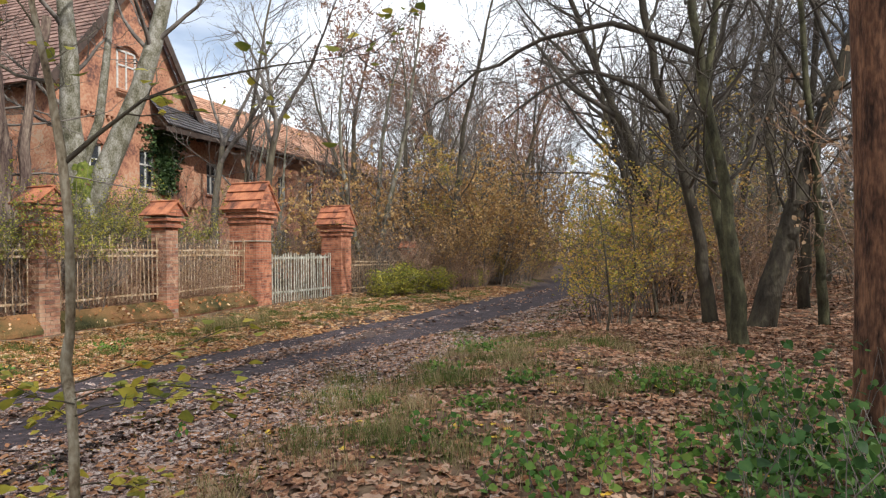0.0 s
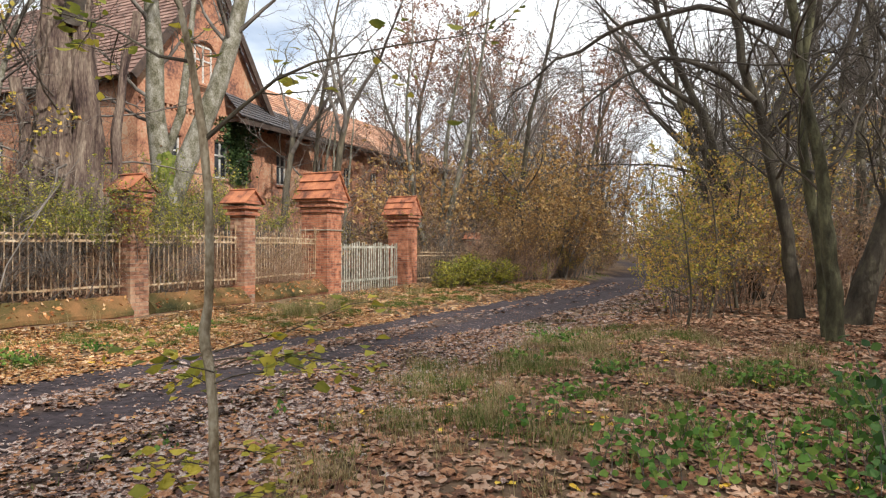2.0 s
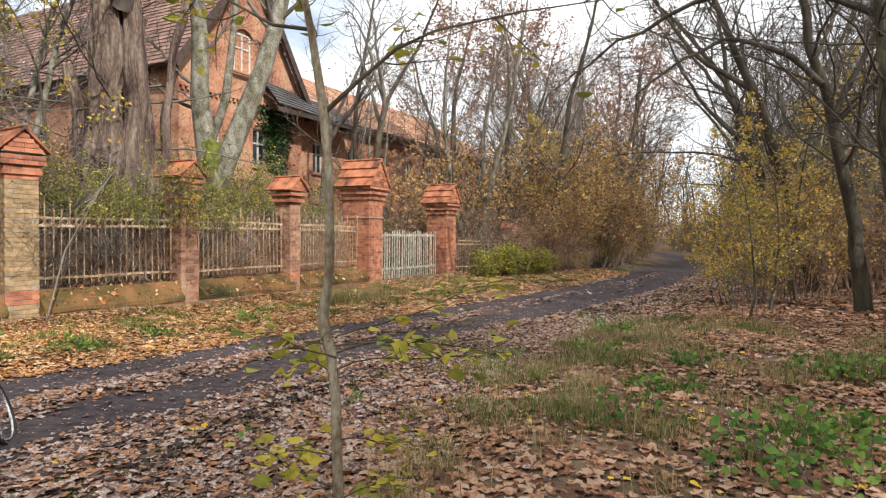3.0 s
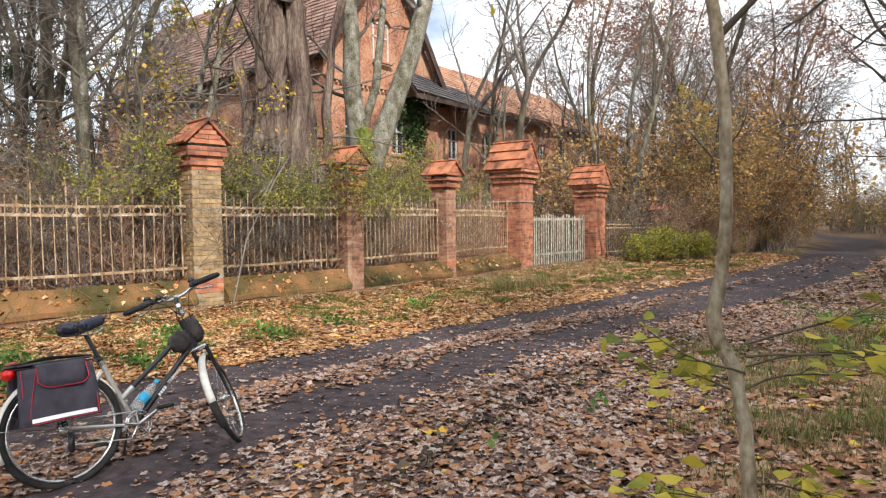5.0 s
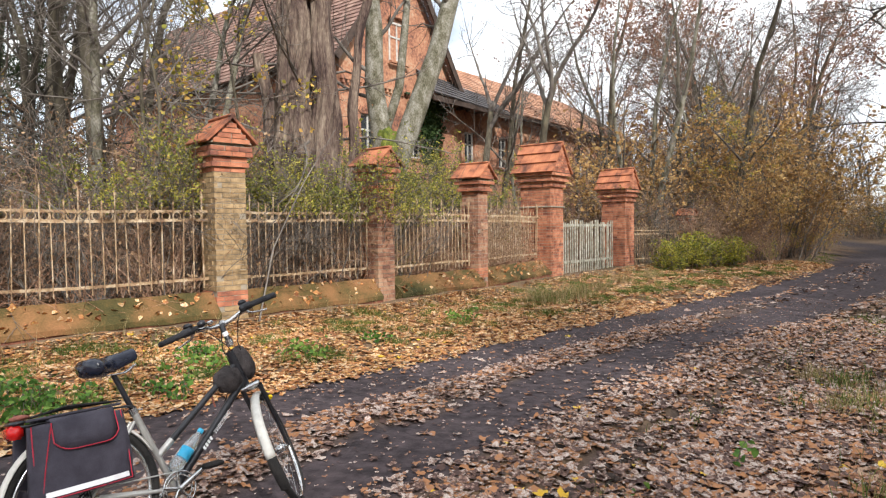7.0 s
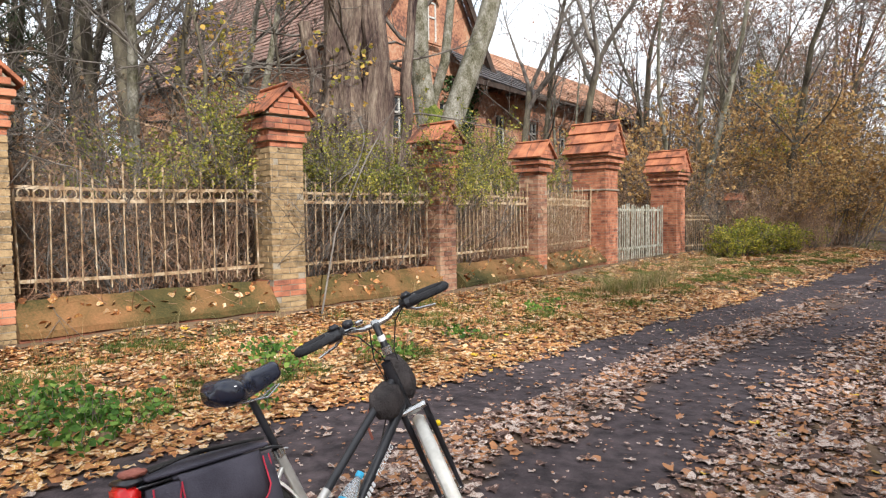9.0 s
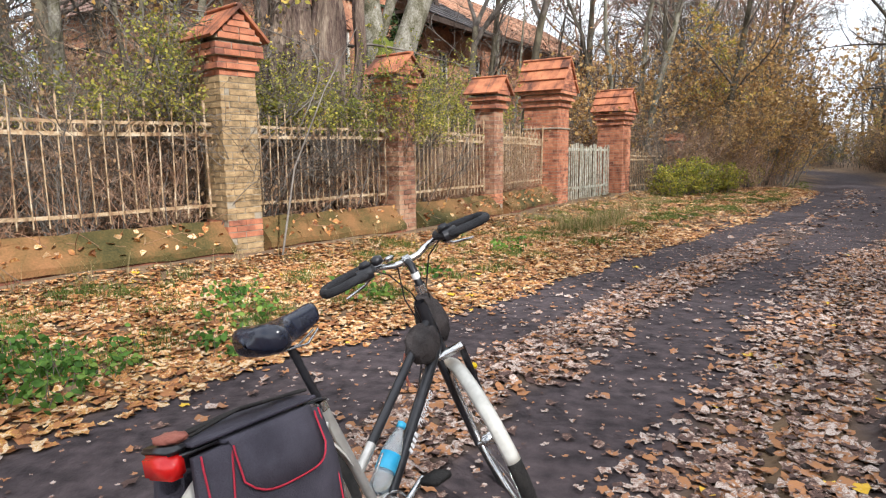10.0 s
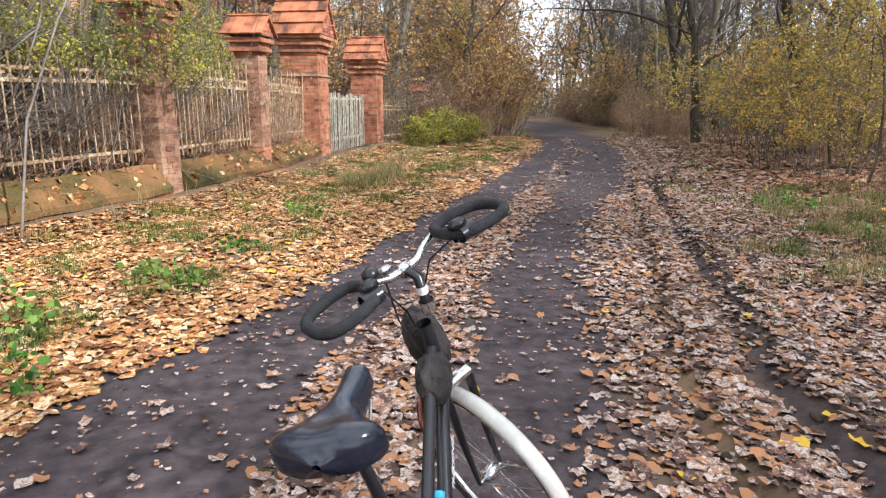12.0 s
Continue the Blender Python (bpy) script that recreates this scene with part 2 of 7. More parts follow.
def height(x, y):
    x, y = np.asarray(x, float), np.asarray(y, float)
    o = off_track(x, y)
    h = -0.10 + 0.0 * x
    h = h + 0.05 * np.exp(-((o / 0.30) ** 2))
    h = h + 0.10 * smoothstep(1.2, 2.1, o) + 0.20 * smoothstep(2.2, 5.5, o) + 0.25 * smoothstep(6, 14, o)
    r1, r2 = ridge_lines(x, y)
    h = h + 0.075 * np.exp(-(((o - r2) / 0.11) ** 2)) * (0.65 + 0.5 * wobble(x, y, 2.3))
    h = h - 0.055 * np.exp(-(((o - r2 + 0.19) / 0.09) ** 2)) + 0.05 * np.exp(-(((o - r1) / 0.08) ** 2)) * (0.6 + 0.5 * wobble(x, y, 3.1)) - 0.035 * np.exp(-(((o - r1 + 0.13) / 0.07) ** 2))
    h = h + 0.12 * smoothstep(-1.1, -2.4, o + left_spread(y))
    h = h + 0.35 * smoothstep(0.3, 6.0, inside_fence(x, y))
    h = h + 0.14 * np.exp(-(((inside_fence(x, y) + 0.15) / 0.55) ** 2)) * smoothstep(-1.2, -2.0, o)
    amp = 0.012 + 0.03 * smoothstep(1.4, 3.5, np.abs(o))
    h = h + amp * wobble(x, y, 1.7) + 0.006 * wobble(x, y, 9.0)
    h = h - 0.15 * smoothstep(20, 45, y)
    return h


def spaced(lo, hi, step, reach, n):
    core = np.arange(lo, hi + 1e-6, step)
    out = step * np.cumsum(np.geomspace(1.3, reach / step / 6.0, n))
    return np.concatenate([lo - out[::-1], core, hi + out])


gx, gy = spaced(-12, 6, 0.06, 900, 34), spaced(-2, 24, 0.09, 900, 32)
GX, GY = np.meshgrid(gx, gy)
GZ = height(GX, GY)
nx, ny = len(gx), len(gy)
gi = (np.arange(ny - 1)[:, None] * nx + np.arange(nx - 1)[None, :])
gf = np.stack([gi, gi + 1, gi + nx + 1, gi + nx], axis=-1).reshape(-1, 4)
EARTH = material("damp_earth", [(0.06, 0.040, 0.026), (0.15, 0.095, 0.055), (0.25, 0.165, 0.095)], 1.3, 0.95, 0.8, 22)
ground = fast("ground", np.stack([GX, GY, GZ], axis=-1).reshape(-1, 3), gf, EARTH, smooth=True)
tagged(ground, "damp dark earth of the forest floor and the rutted track", "ground", kind="structure")
mask = ground.data.attributes.new("track", "FLOAT", "POINT")
O = off_track(GX, GY) + 0.10 * wobble(GX, GY, 2.0) + 0.05 * wobble(GX, GY, 6.0)
O = np.where(O < -0.4, -0.4 + (O + 0.4) * 0.8 / (0.8 + left_spread(GY)), O)
FAR = smoothstep(11, 16, GY)
rut = smoothstep(1.45 + 0.2 * FAR, 1.15 + 0.2 * FAR, np.abs(O)) * (1 - 0.6 * (1 - FAR) * smoothstep(0.40, 0.22, np.abs(O)))
torn = ridge_lines(GX, GY)
rut = np.maximum(rut, 0.9 * np.exp(-(((off_track(GX, GY) - torn[1] + 0.12) / 0.14) ** 2)) * smoothstep(15, 11, GY))
mask.data.foreach_set("value", rut.astype(np.float32).ravel())
en, el = EARTH.node_tree.nodes, EARTH.node_tree.links
at = en.new("ShaderNodeAttribute")
at.attribute_name = "track"
mud = en.new("ShaderNodeValToRGB")
mud.color_ramp.elements[0].position, mud.color_ramp.elements[0].color = 0.3, (0.026, 0.020, 0.0215, 1)
mud.color_ramp.elements[1].position, mud.color_ramp.elements[1].color = 0.72, (0.085, 0.064, 0.067, 1)
mud_noise = en.new("ShaderNodeTexNoise")
mud_noise.inputs["Scale"].default_value, mud_noise.inputs["Detail"].default_value = 9.0, 10.0
el.new(mud_noise.outputs["Fac"], mud.inputs["Fac"])
geo0 = en.new("ShaderNodeNewGeometry")
el.new(geo0.outputs["Position"], mud_noise.inputs["Vector"])
emix = en.new("ShaderNodeMixRGB")
el.new(at.outputs["Fac"], emix.inputs[0])
el.new(en["Principled BSDF"].inputs["Base Color"].links[0].from_socket, emix.inputs[1])
el.new(mud.outputs["Color"], emix.inputs[2])
el.new(emix.outputs["Color"], en["Principled BSDF"].inputs["Base Color"])


def on_ground(x, y, sink=0.0):
    return float(height(x, y)) - sink


# ---- brick gate piers ----
def unit_brick():
    bm = bmesh.new()
    box(bm, 0, 0, 0, 1, 1, 1)
    me = bpy.data.meshes.new("brick")
    bm.to_mesh(me)
    bm.free()
    return me


COURSE = 0.077


def ring_of_bricks(w, d, z, odd):
    """Centres and sizes of the bricks of one course round a pier w along the fence and d across it."""
    t, out = 0.115, []
    ln, cr = (w, d - 2 * t) if odd else (w - 2 * t, d)

    def side(length, at_, axis):
        n = max(1, round(length / 0.25))
        for i in range(n):
            c = -length / 2 + (i + 0.5) * length / n
            s = length / n - 0.012
            out.append(((c, at_), (s, t)) if axis == 0 else ((at_, c), (t, s)))

    for sgn in (1, -1):
        side(ln, sgn * (d / 2 - t / 2), 0)
        side(cr, sgn * (w / 2 - t / 2), 1)
    return [(x, y, z + COURSE / 2, sx, sy, COURSE - 0.012) for (x, y), (sx, sy) in out]


def pier(label, m, w, d, base, shaft_top, eave, apex, overhang, rows, mats, split, rng):
    """A pier with a corbelled head and a small tiled saddle roof, its ridge across the fence."""
    p = empty("brick_pier", m)
    tagged(p, label, "pier", "fence piers")
    bm = bmesh.new()
    box(bm, 0, 0, (base + eave) / 2, w - 0.02, d - 0.02, eave - base)
    bmesh.ops.recalc_face_normals(bm, faces=bm.faces)
    part("mortar_core", bm, MORTAR, p, "crumbling mortar")
    beds = []
    n = int((eave - base) / COURSE)
    bricks = []
    n_head = max(3, int((eave - shaft_top) / COURSE))
    for i in range(n):
        z = base + i * COURSE
        grow = 0.0
        k = i - (n - n_head)
        if k >= 0:
            grow = overhang * min(1.0, (k // 2 + 1) / (n_head / 2.0))
            if k % 2 == 1 and k < n_head - 1:
                grow *= 0.55
            beds.append((z, grow))
        mat = mats[1] if k >= -1 else (mats[2] if 3 <= i < 6 else mats[0])
        for b in ring_of_bricks(w + 2 * grow, d + 2 * grow, z, i % 2):
            bricks.append((b, mat))
    # gable walls under the roof
    hw, hd = w / 2 + overhang, d / 2 + overhang
    rise = apex - eave
    for z, grow in beds:
        bm = bmesh.new()
        box(bm, 0, 0, z + COURSE / 2, w + 2 * grow - 0.03, d + 2 * grow - 0.03, COURSE)
        part("corbel_bed", bm, MORTAR, p)
    for s in (1, -1):
        bm = bmesh.new()
        vs = [bm.verts.new(q) for q in ((-hw, s * (hd - 0.02), eave), (hw, s * (hd - 0.02), eave), (0, s * (hd - 0.02), apex - 0.03), (-hw, s * (hd - 0.14), eave), (hw, s * (hd - 0.14), eave), (0, s * (hd - 0.14), apex - 0.03))]
        for f in ((0, 1, 2), (5, 4, 3), (0, 3, 4, 1), (1, 4, 5, 2), (2, 5, 3, 0)):
            bm.faces.new([vs[q] for q in f])
        bmesh.ops.recalc_face_normals(bm, faces=bm.faces)
        part("gable_core", bm, MORTAR, p)
    # bricks of the gable
    z, i = eave, 0
    while z < apex - COURSE:
        wid = 2 * hw * (apex - z - COURSE * 0.6) / rise
        nb = max(1, round(wid / 0.25))
        for s in (1, -1):
            for q in range(nb):
                bricks.append(((-wid / 2 + (q + 0.5) * wid / nb, s * (hd - 0.055), z + COURSE / 2, wid / nb - 0.012, 0.11, COURSE - 0.012), mats[1]))
        z, i = z + COURSE, i + 1
    if split:
        for (x, y, z, sx, sy, sz), mat in bricks:
            j = rng.normal(0, 0.0022, 3)
            share("brick", BRICK_MESH[mat.name], p, Matrix.LocRotScale((x + j[0], y + j[1], z), Euler((0, 0, j[2] * 3)), (sx, sy, sz)))
    else:
        for mat in dict.fromkeys(mt for _, mt in bricks):
            bm = bmesh.new()
            vs, fs = [], []
            for (x, y, z, sx, sy, sz), mt in bricks:
                if mt is mat:
                    k = len(vs)
                    vs += [(x + a * sx / 2, y + b * sy / 2, z + c * sz / 2) for a in (-1, 1) for b in (-1, 1) for c in (-1, 1)]
                    fs += [[k + q for q in f] for f in ((0, 1, 3, 2), (4, 6, 7, 5), (0, 4, 5, 1), (2, 3, 7, 6), (0, 2, 6, 4), (1, 5, 7, 3))]
            bm.free()
            tagged(fast("brickwork", vs, fs, BRICK_FAR, p), kind="stuff")
    # roof tiles in overlapping rows on both slopes
    slope = math.atan2(rise, hw)
    length = math.hypot(rise, hw) + 0.06
    for s in (1, -1):
        for r in range(rows):
            a, b = r / rows, (r + 1) / rows
            nt = max(2, round(2 * hd / 0.19))
            for q in range(nt):
                bm_y = -hd - 0.05 + (q + 0.5) * (2 * hd + 0.10) / nt
                mid = (a + b) / 2
                c = Vector((s * (hw + 0.035) * mid, bm_y, apex + 0.035 - (rise + 0.04) * mid + 0.012))
                rot = Euler((rng.normal(0, 0.012), s * (slope - (0.15 if rows > 1 else 0.09)), rng.normal(0, 0.01)))
                share("tile", TILE_MESH, p, Matrix.LocRotScale(c, rot, (length / rows + (0.06 if rows > 1 else 0.03), (2 * hd + 0.10) / nt - 0.006, 0.034)))
    if rows > 1 and w > 0.75:
        bm = bmesh.new()
        box(bm, 0, 0, 2.02, w + 0.07, d + 0.07, 0.045, bevel=0.010)
        part("stone_band", bm, MORTAR, p, "thin weathered stone band")
    # ridge tile
    bm = bmesh.new()
    box(bm, 0, 0, apex + 0.035, 0.10, 2 * hd + 0.05, 0.035, bevel=0.012)
    part("ridge_tile", bm, ROOF_TILE, p)
    return p


BRICK_MESH = {}
for mt in (BRICK_RED, BRICK_TAN, BRICK_MIX):
    BRICK_MESH[mt.name] = unit_brick()
    BRICK_MESH[mt.name].materials.append(mt)
TILE_MESH = unit_brick()
TILE_MESH.name = "tile"
TILE_MESH.materials.append(ROOF_TILE)


def fence_frame(i):
    """Place and turn of the pier at corner i of the fence: x along the fence, y to the street."""
    a, b = Vector(FENCE[max(0, i - 1)]), Vector(FENCE[min(len(FENCE) - 1, i + 1)])
    f = (b - a).normalized()
    yaw = math.degrees(math.atan2(f.y, f.x))
    return f, Vector((f.y, -f.x)), yaw


PIERS = {}
PIER_KINDS = {
    # corner: w, d, shaft top, eave, apex, overhang, tile rows, materials
    1: (0.50, 0.52, 2.35, 2.76, 3.14, 0.08, 1, (BRICK_TAN, BRICK_RED, BRICK_RED), "tan brick fence pier with orange brick saddle head"),
    2: (0.50, 0.52, 2.35, 2.76, 3.14, 0.08, 1, (BRICK_TAN, BRICK_RED, BRICK_RED), "tan brick fence pier with orange brick saddle head"),
    3: (0.50, 0.52, 2.38, 2.76, 3.14, 0.08, 1, (BRICK_TAN, BRICK_RED, BRICK_RED), "tan brick fence pier with orange saddle head"),
    4: (0.42, 0.46, 2.20, 2.60, 2.92, 0.10, 1, (BRICK_MIX, BRICK_RED, BRICK_MIX), "weathered brick fence pier with mossy saddle head"),
    5: (0.40, 0.44, 2.25, 2.55, 2.88, 0.12, 1, (BRICK_MIX, BRICK_RED, BRICK_RED), "slender red brick fence pier with orange tile cap"),
    6: (0.78, 0.92, 2.50, 2.95, 3.74, 0.15, 3, (BRICK_RED, BRICK_RED, BRICK_RED), "massive red brick gate pier with tiled saddle roof"),
    7: (0.72, 0.84, 2.25, 2.70, 3.36, 0.13, 3, (BRICK_RED, BRICK_RED, BRICK_RED), "red brick gate pier with three rows of roof tiles"),
    8: (0.45, 0.45, 1.60, 1.85, 2.10, 0.08, 1, (BRICK_MIX, BRICK_RED, BRICK_RED), "low red brick fence pier behind shrubs"),
}
prng = np.random.default_rng(5)
for i, (w, d, st, ev, ap, ov, rows, mats, label) in PIER_KINDS.items():
    f, nrm, yaw = fence_frame(i)
    c = Vector(FENCE[i]) - nrm * (d / 2 + ov)
    base = on_ground(FENCE[i][0] + 0.2, FENCE[i][1], 0.05)
    PIERS[i] = (pier(label, pose(c.x, c.y, 0, 0, 0, yaw - 0), w, d, base, st, ev, ap, ov, rows, mats, i in (2, 3, 4, 5), prng), c, w, d)


# ---- plinth wall and iron fence ----
def seg(i):
    """From pier i to the next: start, direction, length between the piers' sides, yaw."""
    a, b = PIERS[i][1], PIERS[i + 1][1]
    f = (b - a).normalized()
    s, e = a + f * (PIERS[i][2] / 2), b - f * (PIERS[i + 1][2] / 2)
    return s, f, (e - s).length, math.degrees(math.atan2(f.y, f.x))


def plinth(i):
    s, f, ln, yaw = seg(i)
    mid = s + f * ln / 2
    p = empty("fence_plinth", pose(s.x, s.y, 0, 0, 0, yaw))
    tagged(p, "low plinth wall with sloping mossy plaster coping under the fence", "plinth", "fence plinths")
    g = on_ground(mid.x + 0.3, mid.y) - 0.12
    bm = bmesh.new()
    prof = [(0.20, g), (0.20, 0.50), (-0.10, 0.56), (-0.42, 0.26), (-0.42, 0.19), (-0.36, 0.19), (-0.36, g)]
    n = max(2, int(ln / 0.25))
    rings = []
    for k in range(n + 1):
        x = ln * k / n
        rings.append([bm.verts.new((x, y + 0.010 * math.sin(9 * x + 5 * y), z + 0.010 * math.sin(7 * x + 3 * z + i))) for y, z in prof])
    for a, b in zip(rings, rings[1:]):
        for q in range(len(prof)):
            bm.faces.new((a[q], b[q], b[(q + 1) % len(prof)], a[(q + 1) % len(prof)]))
    bm.faces.new(rings[0])
    bm.faces.new(rings[-1][::-1])
    bmesh.ops.recalc_face_normals(bm, faces=bm.faces)
    part("coping", bm, PLINTH, p, "mossy ochre plaster coping")
    bm = bmesh.new()
    box(bm, ln / 2, -0.37, (g + 0.16) / 2 + 0.02, ln, 0.05, 0.18 - g)
    part("foot_course", bm, FOOT, p, "damp red brick foot")


def bar_mesh(length, r, tip):
    t = Tubes()
    t.add([(0, 0, 0), (0, 0, length)], [r, r], 5)
    t.add([(0, 0, length - 0.002), (0, 0, length + tip * 0.18), (0, 0, length + tip * 0.45), (0, 0, length + tip)], [r, r * 1.9, r * 1.5, 0.001], 5)
    ob = t.make("bar", IRON)
    me = ob.data
    bpy.data.objects.remove(ob)
    return me


BAR, BAR_MID, BAR_TALL = bar_mesh(1.20, 0.0090, 0.09), bar_mesh(1.31, 0.0095, 0.15), bar_mesh(1.30, 0.015, 0.17)
t = Tubes()
ang = np.linspace(0, 2 * np.pi, 13)
t.add(np.stack([0.056 * np.cos(ang), 0 * ang, 0.056 * np.sin(ang)], axis=-1), np.full(13, 0.010), 4)
ro = t.make("ring", IRON)
RING = ro.data
bpy.data.objects.remove(ro)


def panel(i, gap, rings=True, low=0.0):
    s, f, ln, yaw = seg(i)
    p = empty("iron_fence", pose(s.x, s.y, 0.62 - low, 0, 0, yaw))
    tagged(p, "rusty cream-painted iron fence panel with spear tips and rings", "fence", "iron fence panels")
    rng = np.random.default_rng(20 + i)
    for z, h in ((0.12, 0.040), (1.00, 0.042), (1.13, 0.036)):
        bm = bmesh.new()
        n, prev = 7, None
        for k in range(n + 1):
            zz = z + 0.010 * math.sin(2.0 * k / n * 3.1 + i)
            ring4 = [bm.verts.new((ln * k / n, y, zz + q)) for y, q in ((-0.007, -h / 2), (0.007, -h / 2), (0.007, h / 2), (-0.007, h / 2))]
            if prev:
                for q in range(4):
                    bm.faces.new((prev[q], prev[(q + 1) % 4], ring4[(q + 1) % 4], ring4[q]))
            else:
                bm.faces.new(ring4[::-1])
            prev = ring4
        bm.faces.new(prev)
        bmesh.ops.recalc_face_normals(bm, faces=bm.faces)
        part("rail", bm, IRON, p)
    n = int(ln / gap)
    for k in range(n + 1):
        x = (k + 0.5) * ln / (n + 1)
        me = BAR_TALL if k in (0, n) else (BAR_MID if k % 3 == 1 else BAR)
        tilt = rng.normal(0, 0.012, 2)
        share("bar", me, p, Matrix.LocRotScale((x, -0.012, 0.0), Euler((tilt[0], tilt[1], 0)), (1, 1, 1 + rng.normal(0, 0.008))))
        if rings and k < n:
            share("ring", RING, p, pose(x + ln / (n + 1) / 2, 0.0, 1.065))
    return p


for i in (1, 2, 3, 4, 5):
    plinth(i)
    panel(i, 0.155 if i < 3 else 0.132)


def picket_gate(i):
    s, f, ln, yaw = seg(i)
    p = empty("picket_gate", pose(s.x, s.y, 0, 0, 0, yaw))
    tagged(p, "closed gate of weathered white wooden pickets between brick piers", "gate")
    g = on_ground(s.x + f.x * ln / 2, s.y + f.y * ln / 2)
    bm = bmesh.new()
    box(bm, 0, 0, 0.5, 0.045, 0.02, 1.0)
    me = bpy.data.meshes.new("picket")
    bm.to_mesh(me)
    bm.free()
    me.materials.append(PICKET)
    rng = np.random.default_rng(3)
    n = int(ln / 0.14)
    for k in range(n):
        share("picket", me, p, Matrix.LocRotScale(((k + 0.5) * ln / n, rng.normal(0, 0.006), g + 0.03), Euler((0, rng.normal(0, 0.012), 0)), (1, 1, 1.55 + 0.05 * math.sin(k * 0.7) + rng.normal(0, 0.02))))
    for z in (0.35, 1.45):
        bm = bmesh.new()
        box(bm, ln / 2, 0.03, g + z, ln, 0.035, 0.07)
        part("rail", bm, PICKET, p)


picket_gate(6)
panel(7, 0.16, False, 0.45)


# ---- the old house ----
HF = Vector((0.33, 0.944)).normalized()
HN = Vector((HF.y, -HF.x))
P0 = Vector((-14.15, 23.4))
HYAW = math.degrees(math.atan2(HF.y, HF.x))
house = empty("brick_house", pose(P0.x, P0.y, 0.1, 0, 0, HYAW))
tagged(house, "derelict red brick house with steep tiled gable and long side wing", "house")
# local: x along the street, -y to the street, y into the plot


def wall_with_openings(bm, length, z0, z1, thick, openings, m):
    """A wall along local x with rectangular openings (x, z, w, h), its outer face at y = 0."""
    xs = sorted({0.0, length, *[v for x, z, w, h in openings for v in (x, x + w)]})
    zs = sorted({z0, z1, *[v for x, z, w, h in openings for v in (z, z + h)]})
    for a, b in zip(xs, xs[1:]):
        for c, d in zip(zs, zs[1:]):
            mx, mz = (a + b) / 2, (c + d) / 2
            if any(x < mx < x + w and z < mz < z + h for x, z, w, h in openings):
                continue
            box(bm, mx, thick / 2, mz, b - a, thick, d - c, m)
    bmesh.ops.remove_doubles(bm, verts=bm.verts, dist=0.0005)


def window(parent, m, w, h, boarded=False):
    win = empty("window", m)
    win.parent = parent
    bm = bmesh.new()
    for x, z, sx, sz in ((0.04, h / 2, 0.08, h), (w - 0.04, h / 2, 0.08, h), (w / 2, 0.04, w, 0.08), (w / 2, h - 0.04, w, 0.08), (w / 2, h / 2, 0.07, h), (w / 2, h * 0.62, w, 0.07)):
        box(bm, x, 0.14, z, sx, 0.06, sz)
    part("frame", bm, WHITE_WOOD, win, "peeling white wooden frame")
    bm = bmesh.new()
    box(bm, w / 2, 0.17, h / 2, w - 0.05, 0.015, h - 0.05)
    part("pane", bm, GLASS_DARK if not boarded else TIMBER, win)
    bm = bmesh.new()
    box(bm, w / 2, -0.04, -0.05, w + 0.2, 0.16, 0.09)
    part("sill", bm, WALL, win)
    bm = bmesh.new()
    prev = None
    for k in range(9):
        a = math.radians(-52 + 104 * k / 8)
        ring4 = [bm.verts.new((w / 2 + r * math.sin(a), y, h - 0.42 * w + r * math.cos(a))) for r, y in ((0.62 * w, -0.04), (0.62 * w, 0.02), (0.62 * w + 0.22, 0.02), (0.62 * w + 0.22, -0.04))]
        if prev:
            for q in range(4):
                bm.faces.new((prev[q], prev[(q + 1) % 4], ring4[(q + 1) % 4], ring4[q]))
        prev = ring4
    bmesh.ops.recalc_face_normals(bm, faces=bm.faces)
    part("arch", bm, WALL, win)


STREET = [(1.15, 4.4, 1.0, 1.7), (4.05, 4.5, 0.9, 1.7), (1.6, 1.2, 1.0, 1.8), (4.6, 1.2, 1.0, 1.8)]
WING = [(1.2 + 3.1 * k, 4.6, 0.85, 1.6) for k in range(7)] + [(1.2 + 3.1 * k, 1.2, 0.95, 1.8) for k in range(7)]
SIDE = [(1.7, 4.4, 0.9, 1.7), (3.5, 4.4, 0.9, 1.7), (8.0, 4.4, 0.9, 1.7), (9.8, 4.4, 0.9, 1.7), (12.6, 4.4, 0.9, 1.7)]
GW, EAVE, APEX = 7.4, 8.0, 13.6
bm = bmesh.new()
wall_with_openings(bm, GW, -0.4, EAVE, 0.5, STREET, Matrix())
EAVE_L = EAVE + 0.8
vs = [bm.verts.new(q) for q in ((0, 0, EAVE), (GW, 0, EAVE), (GW / 2, 0, APEX), (0, 0.5, EAVE), (GW, 0.5, EAVE), (GW / 2, 0.5, APEX), (0, 0, EAVE_L), (0, 0.5, EAVE_L))]
for q in ((0, 1, 2, 6), (7, 5, 4, 3), (1, 4, 5, 2), (2, 5, 7, 6), (6, 7, 3, 0)):
    bm.faces.new([vs[k] for k in q])
part("gable_wall", bm, WALL, house, "red brick gable wall, patchy and stained")
for x, z, w, h in STREET:
    window(house, pose(x, 0, z), w, h)
window(house, pose(2.85, -0.145, 8.5), 1.0, 1.7, True)
# side wall that faces down the track: along local y
m_side = pose(0, 0, 0, 0, 0, 90) @ Matrix.Diagonal((1, -1, 1, 1))
bm = bmesh.new()
wall_with_openings(bm, 18.0, -0.4, EAVE_L - 0.05, 0.5, SIDE, m_side @ Matrix.Translation((0.5, 0.002, 0)))
bmesh.ops.recalc_face_normals(bm, faces=bm.faces)
part("side_wall", bm, WALL, house, "long red brick side wall")
for x, z, w, h in SIDE:
    window(house, pose(0, 0.5 + x + w, z, 0, 0, -90), w, h)
